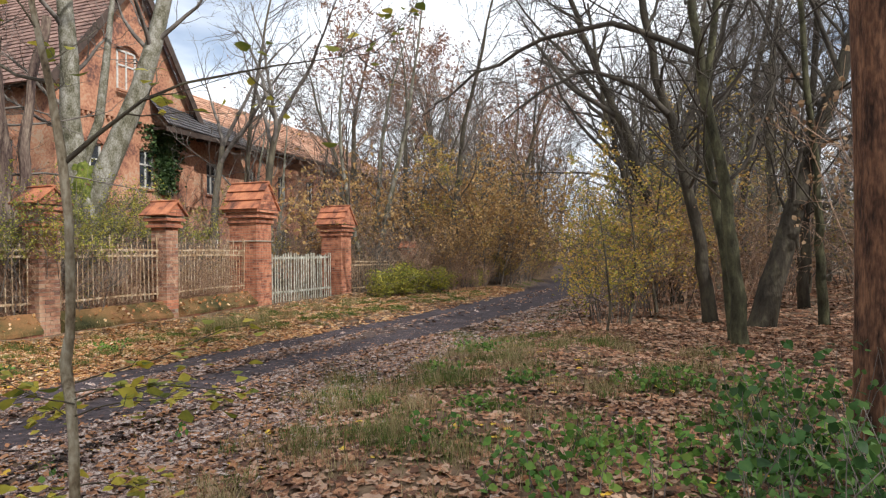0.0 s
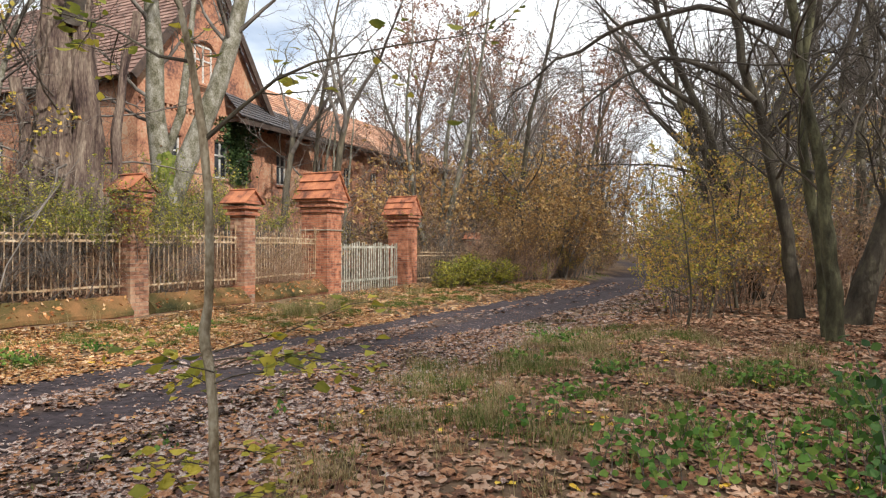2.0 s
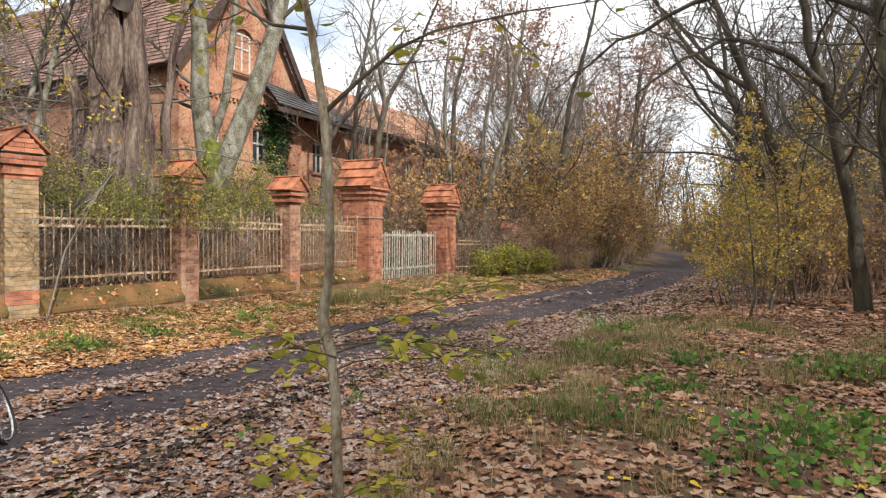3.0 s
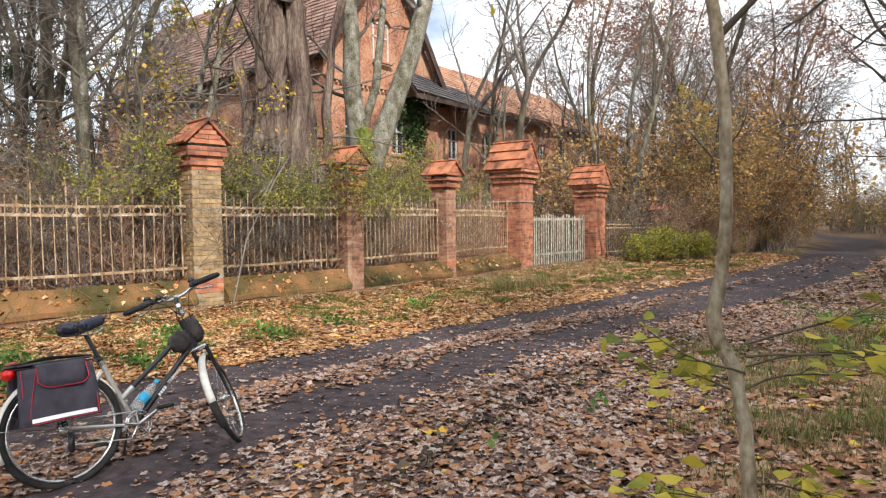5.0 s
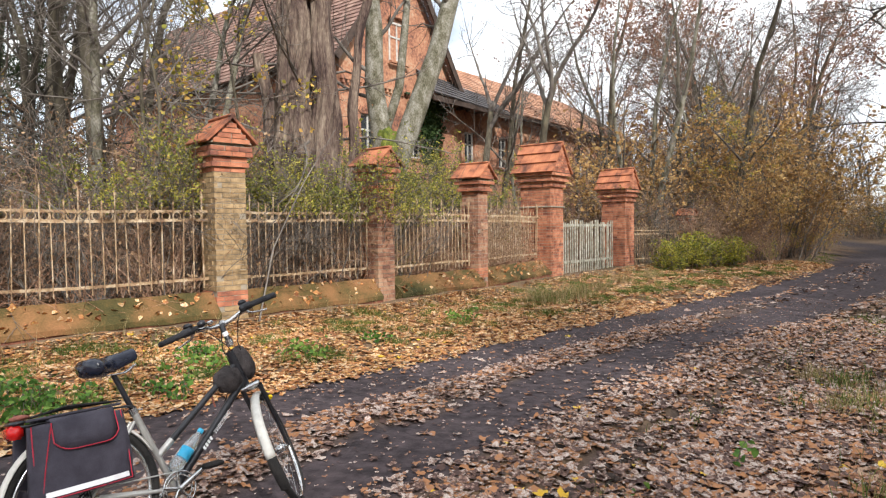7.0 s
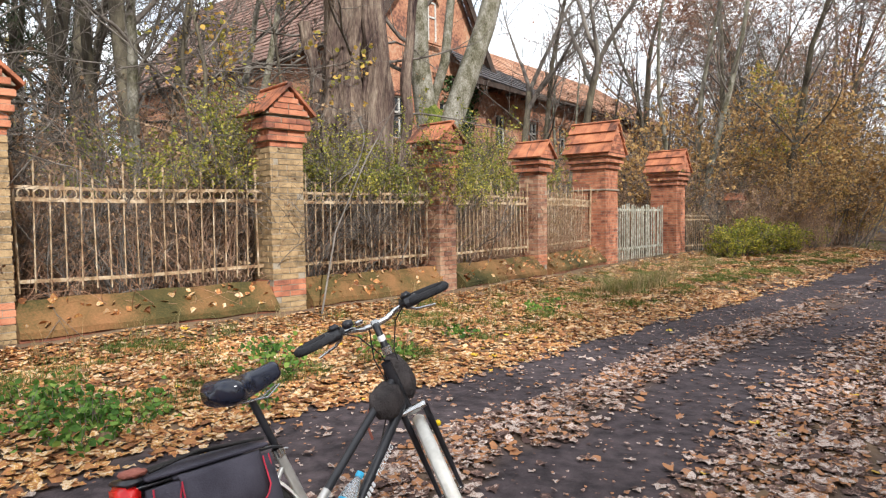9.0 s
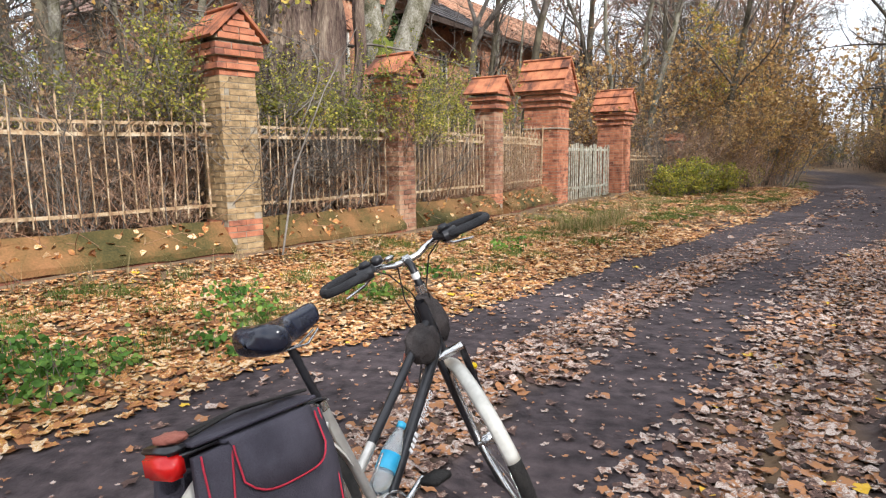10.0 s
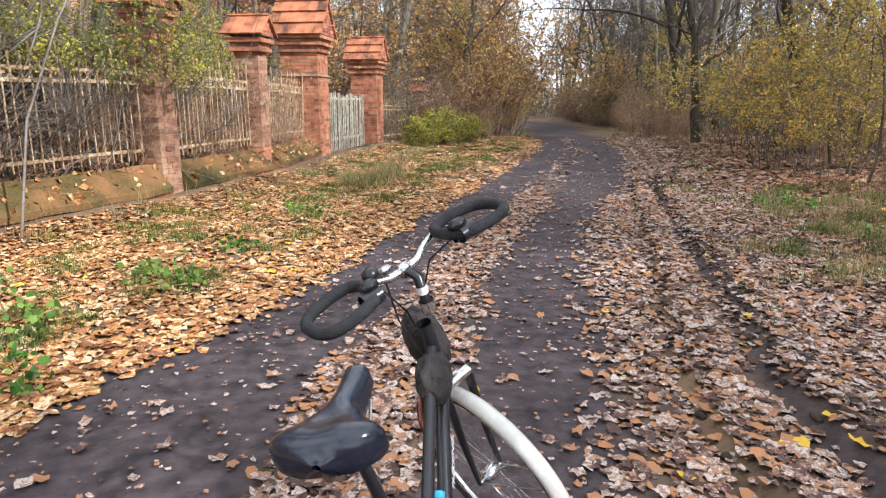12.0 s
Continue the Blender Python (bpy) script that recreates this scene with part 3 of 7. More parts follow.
# wing along the street
bm = bmesh.new()
wall_with_openings(bm, 23.0, -0.4, 7.7, 0.5, WING, Matrix.Translation((GW, 0.25, 0)))
part("wing_wall", bm, WALL, house, "sunlit orange brick wall of the wing")
for x, z, w, h in WING:
    window(house, pose(GW + x, 0.25, z), w, h)
bm = bmesh.new()
box(bm, GW + 11.5, 9.2, 3.6, 23.0, 0.4, 8.0)
box(bm, GW + 22.8, 4.9, 3.6, 0.4, 8.2, 8.0)
box(bm, 9.0, 18.3, 3.6, 18, 0.4, 8.0)
box(bm, GW - 0.2, 14.0, 3.6, 0.4, 8.0, 8.0)
part("rear_wall", bm, WALL, house)
for z in (3.9, 7.35):
    bm = bmesh.new()
    box(bm, GW + 11.5, 0.2, z, 23.0, 0.16, 0.14)
    for k in range(92):
        box(bm, GW + 0.12 + 0.25 * k, 0.2, z - 0.14, 0.11, 0.12, 0.14)
    part("cornice", bm, WALL, house, "stepped brick cornice")
    bm = bmesh.new()
    box(bm, GW / 2, -0.05, z, GW, 0.16, 0.14)
    for k in range(29):
        box(bm, 0.15 + 0.25 * k, -0.05, z - 0.14, 0.11, 0.12, 0.14)
    part("cornice", bm, WALL, house, "stepped brick cornice")


def tiled_slope(name, a, b, c, d, rows, mat, parent, label=""):
    """Overlapping rows of tiles over the slope with eave a-b and ridge d-c."""
    a, b, c, d = (np.array(q, float) for q in (a, b, c, d))
    nrm = np.cross(b - a, d - a)
    nrm /= np.linalg.norm(nrm)
    rng = np.random.default_rng(rows)
    vs, fs = [], []
    for r in range(rows):
        t0, t1 = r / rows - 0.008, (r + 1) / rows
        l0, r0, l1, r1 = a + (d - a) * t0, b + (c - b) * t0, a + (d - a) * t1, b + (c - b) * t1
        n = max(1, int(np.linalg.norm(r0 - l0) / 0.45))
        for q in range(n):
            u0, u1 = q / n, (q + 0.985) / n
            lift = 0.045 + 0.014 * rng.random()
            p = [l0 + (r0 - l0) * u0 + nrm * lift, l0 + (r0 - l0) * u1 + nrm * lift, l1 + (r1 - l1) * u1 + nrm * 0.012, l1 + (r1 - l1) * u0 + nrm * 0.012, l0 + (r0 - l0) * u0 - nrm * 0.02, l0 + (r0 - l0) * u1 - nrm * 0.02]
            k = len(vs)
            vs += [tuple(v) for v in p]
            fs += [(k, k + 1, k + 2, k + 3), (k + 4, k + 5, k + 1, k)]
    ob = fast(name, vs, fs, mat, parent)
    return tagged(ob, label)


OV = 0.55
SL = (APEX - EAVE) / (GW / 2)
ea = EAVE - OV * SL
eal = ea + 0.9
tiled_slope("roof", (-OV, 19, eal), (-OV, -0.5, eal), (GW / 2, -0.5, APEX + 0.12), (GW / 2, 19, APEX + 0.12), 26, HOUSE_TILE, house, "steep roof of weathered clay tiles")
tiled_slope("roof", (GW + OV, -0.5, ea), (GW + OV, 19, ea), (GW / 2, 19, APEX + 0.12), (GW / 2, -0.5, APEX + 0.12), 26, HOUSE_TILE, house, "steep roof of weathered clay tiles")
WR = 11.0
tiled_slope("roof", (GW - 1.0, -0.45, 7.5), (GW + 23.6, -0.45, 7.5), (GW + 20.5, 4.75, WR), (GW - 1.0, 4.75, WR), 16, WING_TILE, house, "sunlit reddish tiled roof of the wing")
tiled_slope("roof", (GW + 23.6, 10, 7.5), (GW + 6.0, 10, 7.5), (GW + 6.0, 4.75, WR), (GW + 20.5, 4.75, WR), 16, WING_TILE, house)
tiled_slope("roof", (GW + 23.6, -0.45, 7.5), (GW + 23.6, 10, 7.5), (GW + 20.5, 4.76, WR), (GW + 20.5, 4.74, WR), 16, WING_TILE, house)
for s in (-1, 1):
    bm = bmesh.new()
    x0, x1 = (-OV, GW / 2) if s < 0 else (GW + OV, GW / 2)
    e0 = eal if s < 0 else ea
    a = math.atan2(APEX - e0, x1 - x0)
    ln = math.hypot(APEX - e0, x1 - x0)
    box(bm, (x0 + x1) / 2, -0.47, (e0 + APEX) / 2 - 0.14, ln, 0.07, 0.30, Matrix())
    bmesh.ops.rotate(bm, verts=bm.verts, cent=((x0 + x1) / 2, -0.47, (e0 + APEX) / 2 - 0.14), matrix=Matrix.Rotation(-a, 3, "Y"))
    part("bargeboard", bm, TIMBER, house, "dark rotting bargeboard")
for x0, x1, y, z in ((GW, GW + 23.6, -0.42, 7.42),):
    bm = bmesh.new()
    box(bm, (x0 + x1) / 2, y, z, x1 - x0, 0.10, 0.22)
    for k in range(36):
        box(bm, x0 + 0.3 + k * 0.64, y + 0.3, z + 0.03, 0.09, 0.55, 0.10)
    part("fascia", bm, TIMBER, house, "dark sagging eaves")
bm = bmesh.new()
box(bm, -0.45, 9.0, eal - 0.02, 0.12, 19, 0.2)
for k in range(28):
    box(bm, -0.22, 0.3 + 0.66 * k, eal - 0.02, 0.5, 0.09, 0.12)
part("fascia", bm, TIMBER, house, "dark timber eaves")
# pent roof at the corner of gable and wing
tiled_slope("pent_roof", (4.3, -1.3, 7.25), (GW + 3.6, -1.3, 7.0), (GW + 3.2, 0.3, 8.2), (4.6, 0.0, 8.5), 7, SLATE, house, "grey tar paper pent roof")
bm = bmesh.new()
box(bm, (4.3 + GW + 3.6) / 2, -1.26, 7.02, GW - 0.7, 0.08, 0.22)
for x in (4.7, 6.2, 7.7, 9.2, 10.6):
    box(bm, x, -0.6, 7.15, 0.12, 1.3, 0.12)
part("pent_fascia", bm, TIMBER, house, "dark timber eaves of the pent roof")


# ---- trees ----
def bough(rng, start, d, length, r0, r1, segs, wander, lift):
    """A wandering polyline from start along d, with its radii."""
    pts, p = [np.array(start, float)], np.array(start, float)
    d = np.array(d, float)
    d /= np.linalg.norm(d)
    for k in range(segs):
        d = d + rng.normal(0, wander, 3) + np.array((0, 0, lift))
        d /= np.linalg.norm(d)
        p = p + d * length / segs
        pts.append(p)
    return np.array(pts), np.linspace(r0, r1, segs + 1)


def side_shoot(rng, pts, t, angle):
    """A place at fraction t of a bough and a direction that leaves it by about that angle."""
    k = t * (len(pts) - 1)
    i = min(int(k), len(pts) - 2)
    p = pts[i] + (pts[i + 1] - pts[i]) * (k - i)
    d = pts[i + 1] - pts[i]
    d /= np.linalg.norm(d)
    o = rng.normal(0, 1, 3)
    o -= d * (o @ d)
    o /= np.linalg.norm(o)
    return p, d * math.cos(angle) + o * math.sin(angle)


def leaf_cloud(rng, places, size, tilt=1.0):
    """Bent leaf blades, four triangles each, at the given places. tilt: how far they turn out of the level."""
    n = len(places)
    s = size * rng.uniform(0.6, 1.25, n)[:, None]
    a = rng.normal(0, 1, (n, 3))
    a[:, 2] *= 0.6 * tilt
    a /= np.linalg.norm(a, axis=1)[:, None]
    r = rng.normal(0, 1, (n, 3))
    r[:, :2] *= tilt
    b = np.cross(a, r)
    b /= np.linalg.norm(b, axis=1)[:, None] + 1e-9
    c = np.cross(a, b)
    pts = np.asarray(places)
    v = np.stack([pts - a * s * 0.5, pts - a * s * 0.12 + b * s * 0.34 + c * s * 0.08, pts - a * s * 0.12 - b * s * 0.34 + c * s * 0.08,
                  pts + a * s * 0.18 + b * s * 0.27 + c * s * 0.05, pts + a * s * 0.18 - b * s * 0.27 + c * s * 0.05, pts + a * s * 0.5 - c * s * 0.08], axis=1).reshape(-1, 3)
    q = np.array([(0, 2, 1), (1, 2, 4), (1, 4, 3), (3, 4, 5)])
    f = (np.arange(n)[:, None, None] * 6 + q[None]).reshape(-1, 3)
    return v, f


def make_tree(name, label, seed, h, r, stems, limbs, n2, n3, start, spread, bark, twig, lean=(0, 0), leaves=0, leaf_mat=None, leaf_size=0.08, wander=0.06, sides=10, droop=0.0, flute=None, twig_r=0.006, limb_up=0.05):
    """A bare tree: stems, limbs, branches and fine twigs, and what leaves still hang on it. Built at the origin."""
    rng = np.random.default_rng(seed)
    tree = empty(name, Matrix())
    tagged(tree, label, "tree")
    tr, cr, ends = Tubes(), Tubes(), []
    for s in range(stems):
        a = 2 * math.pi * s / stems + rng.uniform(0, 1)
        sp = 0.0 if stems == 1 else 0.16 + 0.1 * rng.random()
        d = np.array((lean[0] + sp * math.cos(a), lean[1] + sp * math.sin(a), 1.0))
        rr = r if stems == 1 else r * rng.uniform(0.55, 0.9)
        b0 = (0.0 if stems == 1 else r * 0.8 * math.cos(a), 0.0 if stems == 1 else r * 0.8 * math.sin(a), -0.15)
        hh = h * rng.uniform(0.85, 1.05)
        pts, rad = bough(rng, b0, d, hh, rr, rr * 0.12, 14, wander, 0.02)
        rad = rad + rr * 0.45 * np.exp(-np.linspace(0, 1, len(rad)) * 16)
        tr.add(pts, rad, sides, flute)
        for k in range(limbs):
            t = start + (1 - start) * (k + rng.random()) / limbs
            p, dd = side_shoot(rng, pts, t, rng.uniform(0.6, 1.15))
            dd[2] = abs(dd[2]) * 0.7 + 0.12 - droop
            ll = h * spread * (1.15 - 0.75 * t) * rng.uniform(0.6, 1.2)
            r1 = max(0.012, rr * (1 - t * 0.85) * 0.42)
            lp, lr = bough(rng, p, dd, ll, r1, 0.008, 8, 0.16, limb_up)
            cr.add(lp, lr, 5)
            for j in range(n2):
                t2 = 0.2 + 0.8 * (j + rng.random()) / n2
                p2, d2 = side_shoot(rng, lp, min(t2, 0.999), rng.uniform(0.5, 1.1))
                l2 = ll * rng.uniform(0.25, 0.5)
                bp, br = bough(rng, p2, d2, l2, max(0.006, r1 * 0.32), twig_r * 0.8, 5, 0.2, 0.04)
                cr.add(bp, br, 3)
                for q in range(n3):
                    t3 = 0.15 + 0.85 * (q + rng.random()) / n3
                    p3, d3 = side_shoot(rng, bp, min(t3, 0.999), rng.uniform(0.4, 1.0))
                    wp, wr = bough(rng, p3, d3, l2 * rng.uniform(0.25, 0.6), twig_r, twig_r * 0.4, 3, 0.2, 0.03)
                    cr.add(wp, wr, 3)
                    ends.append(wp[2])
                    ends.append(wp[3])
    tr.make("trunk", bark, tree)
    cr.make("crown", twig, tree)
    if leaves and leaf_mat:
        pick = rng.integers(0, len(ends), leaves)
        v, f = leaf_cloud(rng, np.array(ends)[pick] + rng.normal(0, 0.06, (leaves, 3)), leaf_size)
        fast("foliage", v, f, leaf_mat, tree)
    return tree


LEAF_RUSSET = leafy(material("russet_leaves", [(0.13, 0.055, 0.035), (0.26, 0.12, 0.07), (0.36, 0.20, 0.12)], 1, 0.8, 0, 30, per="island", spread=0.6))
LEAF_ORANGE = leafy(material("orange_leaves", [(0.27, 0.15, 0.06), (0.46, 0.27, 0.095), (0.54, 0.37, 0.15)], 1, 0.8, 0, 30, per="island", spread=0.6))
LEAF_YELLOW = leafy(material("yellow_green_leaves", [(0.12, 0.15, 0.025), (0.32, 0.32, 0.05), (0.52, 0.43, 0.06)], 1, 0.75, 0, 30, per="island", spread=0.6))
LEAF_GREEN = leafy(material("green_leaves", [(0.045, 0.11, 0.018), (0.10, 0.21, 0.035), (0.21, 0.31, 0.06)], 1, 0.7, 0, 30, per="island", spread=0.6))
LEAF_OLIVE = leafy(material("olive_leaves", [(0.10, 0.09, 0.028), (0.23, 0.20, 0.05), (0.42, 0.33, 0.07)], 1, 0.75, 0, 30, per="island", spread=0.6))
LEAF_BROWN = leafy(material("dry_brown_leaves", [(0.16, 0.09, 0.05), (0.31, 0.19, 0.10), (0.44, 0.30, 0.17)], 1, 0.85, 0, 30, per="island", spread=0.6))
LEAF_GREEN_DARK = material("dark_needles", [(0.012, 0.022, 0.010), (0.03, 0.045, 0.018), (0.06, 0.075, 0.03)], 2, 0.9, 0, 30)
LEAF_AMBER = leafy(material("amber_leaves", [(0.28, 0.27, 0.045), (0.52, 0.40, 0.075), (0.64, 0.38, 0.10)], 1, 0.75, 0, 30, per="island", spread=0.7))
LEAF_FENCE = leafy(material("dull_olive_green_leaves", [(0.11, 0.13, 0.025), (0.26, 0.26, 0.05), (0.46, 0.39, 0.07)], 1, 0.7, 0, 30, per="island", spread=0.6))
IVY = leafy(material("ivy_leaves", [(0.015, 0.035, 0.01), (0.04, 0.075, 0.02), (0.08, 0.12, 0.035)], 1, 0.6, 0, 30, per="island", spread=0.6), 0.2)


def put(tree, x, y, turn=0, scale=1.0, lean=0.0):
    return Matrix.LocRotScale((x, y, on_ground(x, y, 0.05)), Euler((lean, 0, radians(turn))), (scale, scale, scale))


KINDS = [
    make_tree("bare_tree", "tall bare deciduous tree with grey-brown bark", 1, 15, 0.17, 1, 17, 9, 9, 0.22, 0.34, BARK, TWIG, wander=0.08),
    make_tree("bare_tree", "slim bare tree with pale lichened bark", 2, 13, 0.11, 1, 15, 9, 8, 0.26, 0.30, BARK_PALE, TWIG, wander=0.07),
    make_tree("bare_tree", "bare tree with several dark stems", 3, 14, 0.20, 3, 8, 8, 8, 0.24, 0.32, BARK_DARK, TWIG_DARK, wander=0.09),
    make_tree("oak_tree", "spreading oak with russet leaves still in its crown", 4, 15, 0.26, 1, 18, 10, 9, 0.24, 0.44, BARK, TWIG_RED, leaves=6500, leaf_mat=LEAF_RUSSET, leaf_size=0.13, wander=0.08),
    make_tree("bare_tree", "leaning dark tree with wide crooked limbs", 5, 13, 0.20, 1, 15, 10, 9, 0.20, 0.48, BARK_DARK, TWIG_DARK, lean=(-0.22, -0.05), wander=0.11),
    make_tree("young_tree", "thin young bare tree in the thicket", 6, 8, 0.05, 1, 11, 8, 7, 0.12, 0.32, BARK, TWIG, wander=0.09),
    make_tree("bare_tree", "pale tree forking into upright stems", 7, 14, 0.19, 3, 9, 8, 7, 0.30, 0.27, BARK_PALE, TWIG),
    make_tree("young_tree", "young tree with sparse yellow-brown leaves", 8, 6, 0.045, 1, 12, 7, 6, 0.15, 0.34, BARK, TWIG, leaves=1300, leaf_mat=LEAF_AMBER, leaf_size=0.085, wander=0.10),
    make_tree("conifer_tree", "dark green spruce behind the bare trees", 10, 13, 0.16, 1, 46, 7, 6, 0.10, 0.17, BARK_DARK, LEAF_GREEN_DARK, droop=0.45, wander=0.02, twig_r=0.014, limb_up=-0.03),
]


def plant(k, x, y, turn=0, scale=1.0, lean=0.0, first={}):
    m = put(None, x, y, turn, scale, lean)
    if k not in first:
        first[k] = KINDS[k]
        KINDS[k].matrix_basis = m
        return KINDS[k]
    ob = copy_thing(KINDS[k], m)
    ob.scale = (scale, scale, scale)
    return ob


for k, x, y, turn, sc in ((4, 9.6, 27.0, -20, 1.1), (0, 9.2, 17.0, 120, 0.9),
                          (6, -2.8, 27.3, 60, 1.0), (0, -1.4, 30.5, 160, 0.95), (3, -0.4, 39.5, 30, 1.15), (3, -4.5, 37, 200, 1.0),
                          (1, -12.2, 10.2, 33, 1.0), (0, -13.5, 8.0, 70, 0.9), (2, -15.0, 11.5, 10, 0.9), (1, -14.2, 14.6, 140, 1.1), (0, -17.0, 15.5, 99, 1.0), (0, -2.0, 46, 44, 1.1), (6, 1.5, 48, 12, 1.1)):
    plant(k, x, y, turn, sc)
edge = np.random.default_rng(41)
for y in np.arange(15.5, 72, 2.3):
    o = edge.uniform(5.2, 8.5)
    plant(int(edge.choice((1, 0, 5, 7, 5, 0))), float(np.interp(y, TRACK_Y, TRACK_X)) + o * 1.08, y + edge.uniform(-0.8, 0.8), edge.uniform(-40, 40), edge.uniform(0.8, 1.1))
    if y > 33:
        o = edge.uniform(4.2, 7.0)
        plant(int(edge.choice((0, 1, 6, 5, 1))), float(np.interp(y, TRACK_Y, TRACK_X)) - o * 1.08, y + edge.uniform(-0.8, 0.8), edge.uniform(140, 220), edge.uniform(0.8, 1.05))
for x, y, sc in ((5.2, 66, 1.0), (9.5, 74, 1.1), (2.0, 70, 1.0), (-20.5, 14.0, 1.0), (-24, 19, 1.1), (-18.5, 9.5, 0.9), (24, 60, 1.0), (14, 36, 0.9)):
    plant(8, x, y, edge.uniform(0, 360), sc)
for x, y, sc in ((3.2, 10.8, 0.5), (3.9, 12.0, 0.6), (5.0, 13.6, 0.8)):
    plant(7, x, y, edge.uniform(0, 360), sc)
for y in np.arange(25, 66, 3.3):
    mid = float(np.interp(y, TRACK_Y, TRACK_X))
    plant(int(edge.choice((7, 5, 1, 7, 0))), mid + edge.uniform(3.6, 5.2) * 1.08, y, edge.uniform(0, 360), edge.uniform(0.8, 1.1))
    if y > 27:
        plant(int(edge.choice((7, 7, 5, 0))), mid - edge.uniform(3.4, 5.0) * 1.08, y + 0.8, edge.uniform(0, 360), edge.uniform(0.9, 1.3))
for k, o, y, sc in ((0, -4.6, 29.6, 1.0), (1, -4.4, 37.5, 1.15), (3, -4.6, 47, 1.1), (0, -4.2, 51, 1.2), (2, -4.0, 58, 1.2), (0, 4.8, 31, 1.1), (6, 5.0, 38, 1.1), (4, 5.0, 48, 1.2), (0, 4.0, 60, 1.2), (3, 0.5, 78, 1.2), (0, -1.5, 82, 1.3), (2, 2.5, 84, 1.3)):
    plant(k, float(np.interp(y, TRACK_Y, TRACK_X)) + o * 1.08, y, edge.uniform(0, 360), sc)
for x in np.arange(-24, 46, 2.1):
    plant(int(edge.choice((0, 2, 4, 6, 1))), x + edge.uniform(-0.8, 0.8), 92 + edge.uniform(0, 30), edge.uniform(0, 360), edge.uniform(0.9, 1.2))
# Trees at positive x stand out of view, added to shade the right bank
for k, x, y, sc in ((2, 7.6, 1.2, 1.0), (0, 5.6, -0.6, 1.0), (1, 7.0, -2.6, 1.0), (2, 9.6, -0.8, 1.0), (3, 8.6, -4.2, 0.95), (3, 6.6, -6.0, 0.9), (3, 14, 8, 1.0), (8, 10.6, 3.4, 0.9), (8, 12.2, 0.8, 1.0), (5, -9.8, 8.8, 1.0), (5, -10.8, 10.2, 1.1), (0, -16.2, 12.2, 1.0), (0, -19, 14.5, 1.0), (1, -12.4, 13.0, 1.0), (2, -17.5, 10.6, 1.0), (5, -11.6, 7.6, 1.0), (7, -10.6, 11.8, 1.2), (8, -22, 16.5, 1.0)):
    plant(k, x, y, edge.uniform(0, 360), sc)
# Unseen grove, added so its crowns dapple the forest floor with shade
for gx_ in np.arange(10.5, 24, 3.6):
    for gy_ in np.arange(-14, 1.5, 4.2):
        plant(int(edge.choice((3, 0, 1, 2, 4))), gx_ + edge.uniform(-0.9, 0.9), gy_ + edge.uniform(-1.0, 1.0), edge.uniform(0, 360), edge.uniform(0.8, 1.05))
for _ in range(26):
    y = edge.uniform(13.5, 44)
    plant(int(edge.choice((5, 7, 1, 5))), float(np.interp(y, TRACK_Y, TRACK_X)) + edge.uniform(5.0, 13) * 1.08, y, edge.uniform(0, 360), edge.uniform(0.8, 1.15))
frng = np.random.default_rng(77)
spots = []
for _ in range(1600):
    x, y = frng.uniform(-40, 48), frng.uniform(-14, 95)
    o = float(off_track(x, y))
    left = inside_fence(x, y) > 2.0 if y < 33 else o < -4.5
    ok = o > 5.2 + (2.5 if y < 7 else 0) or left
    if 3.9 < x < 8.2 and 6.5 < y < 13.5:
        ok = False
    if left and y < 48 and -34 < x < -2 and (Vector((x, y)) - P0).dot(HF) > -5 and (Vector((x, y)) - P0).dot(HN) < 1.5 and (Vector((x, y)) - P0).dot(HF) < 33:
        ok = False
    if left and 12 < y < 27 and x > -14:
        ok = False
    if (x - 0.4) ** 2 + (y + 0.3) ** 2 < 14 or (x + 3) ** 2 + (y - 1.5) ** 2 < 16:
        ok = False
    if x > 4 and y < 42 and frng.random() < (0.72 if y < 9 else 0.45):
        ok = False
    near = math.hypot(x + 1, y - 5)
    gap = 1.5 if near < 30 else 2.2
    if ok and all((x - a) ** 2 + (y - b) ** 2 > gap * gap for a, b in spots) and near > 7.5:
        spots.append((x, y))
spots = spots[:280]
for x, y in spots:
    k = int(frng.choice((0, 1, 2, 5, 4, 6, 7), p=(0.27, 0.18, 0.15, 0.16, 0.08, 0.08, 0.08)))
    plant(k, x, y, frng.uniform(0, 360), frng.uniform(0.75, 1.2), frng.normal(0, 0.03))


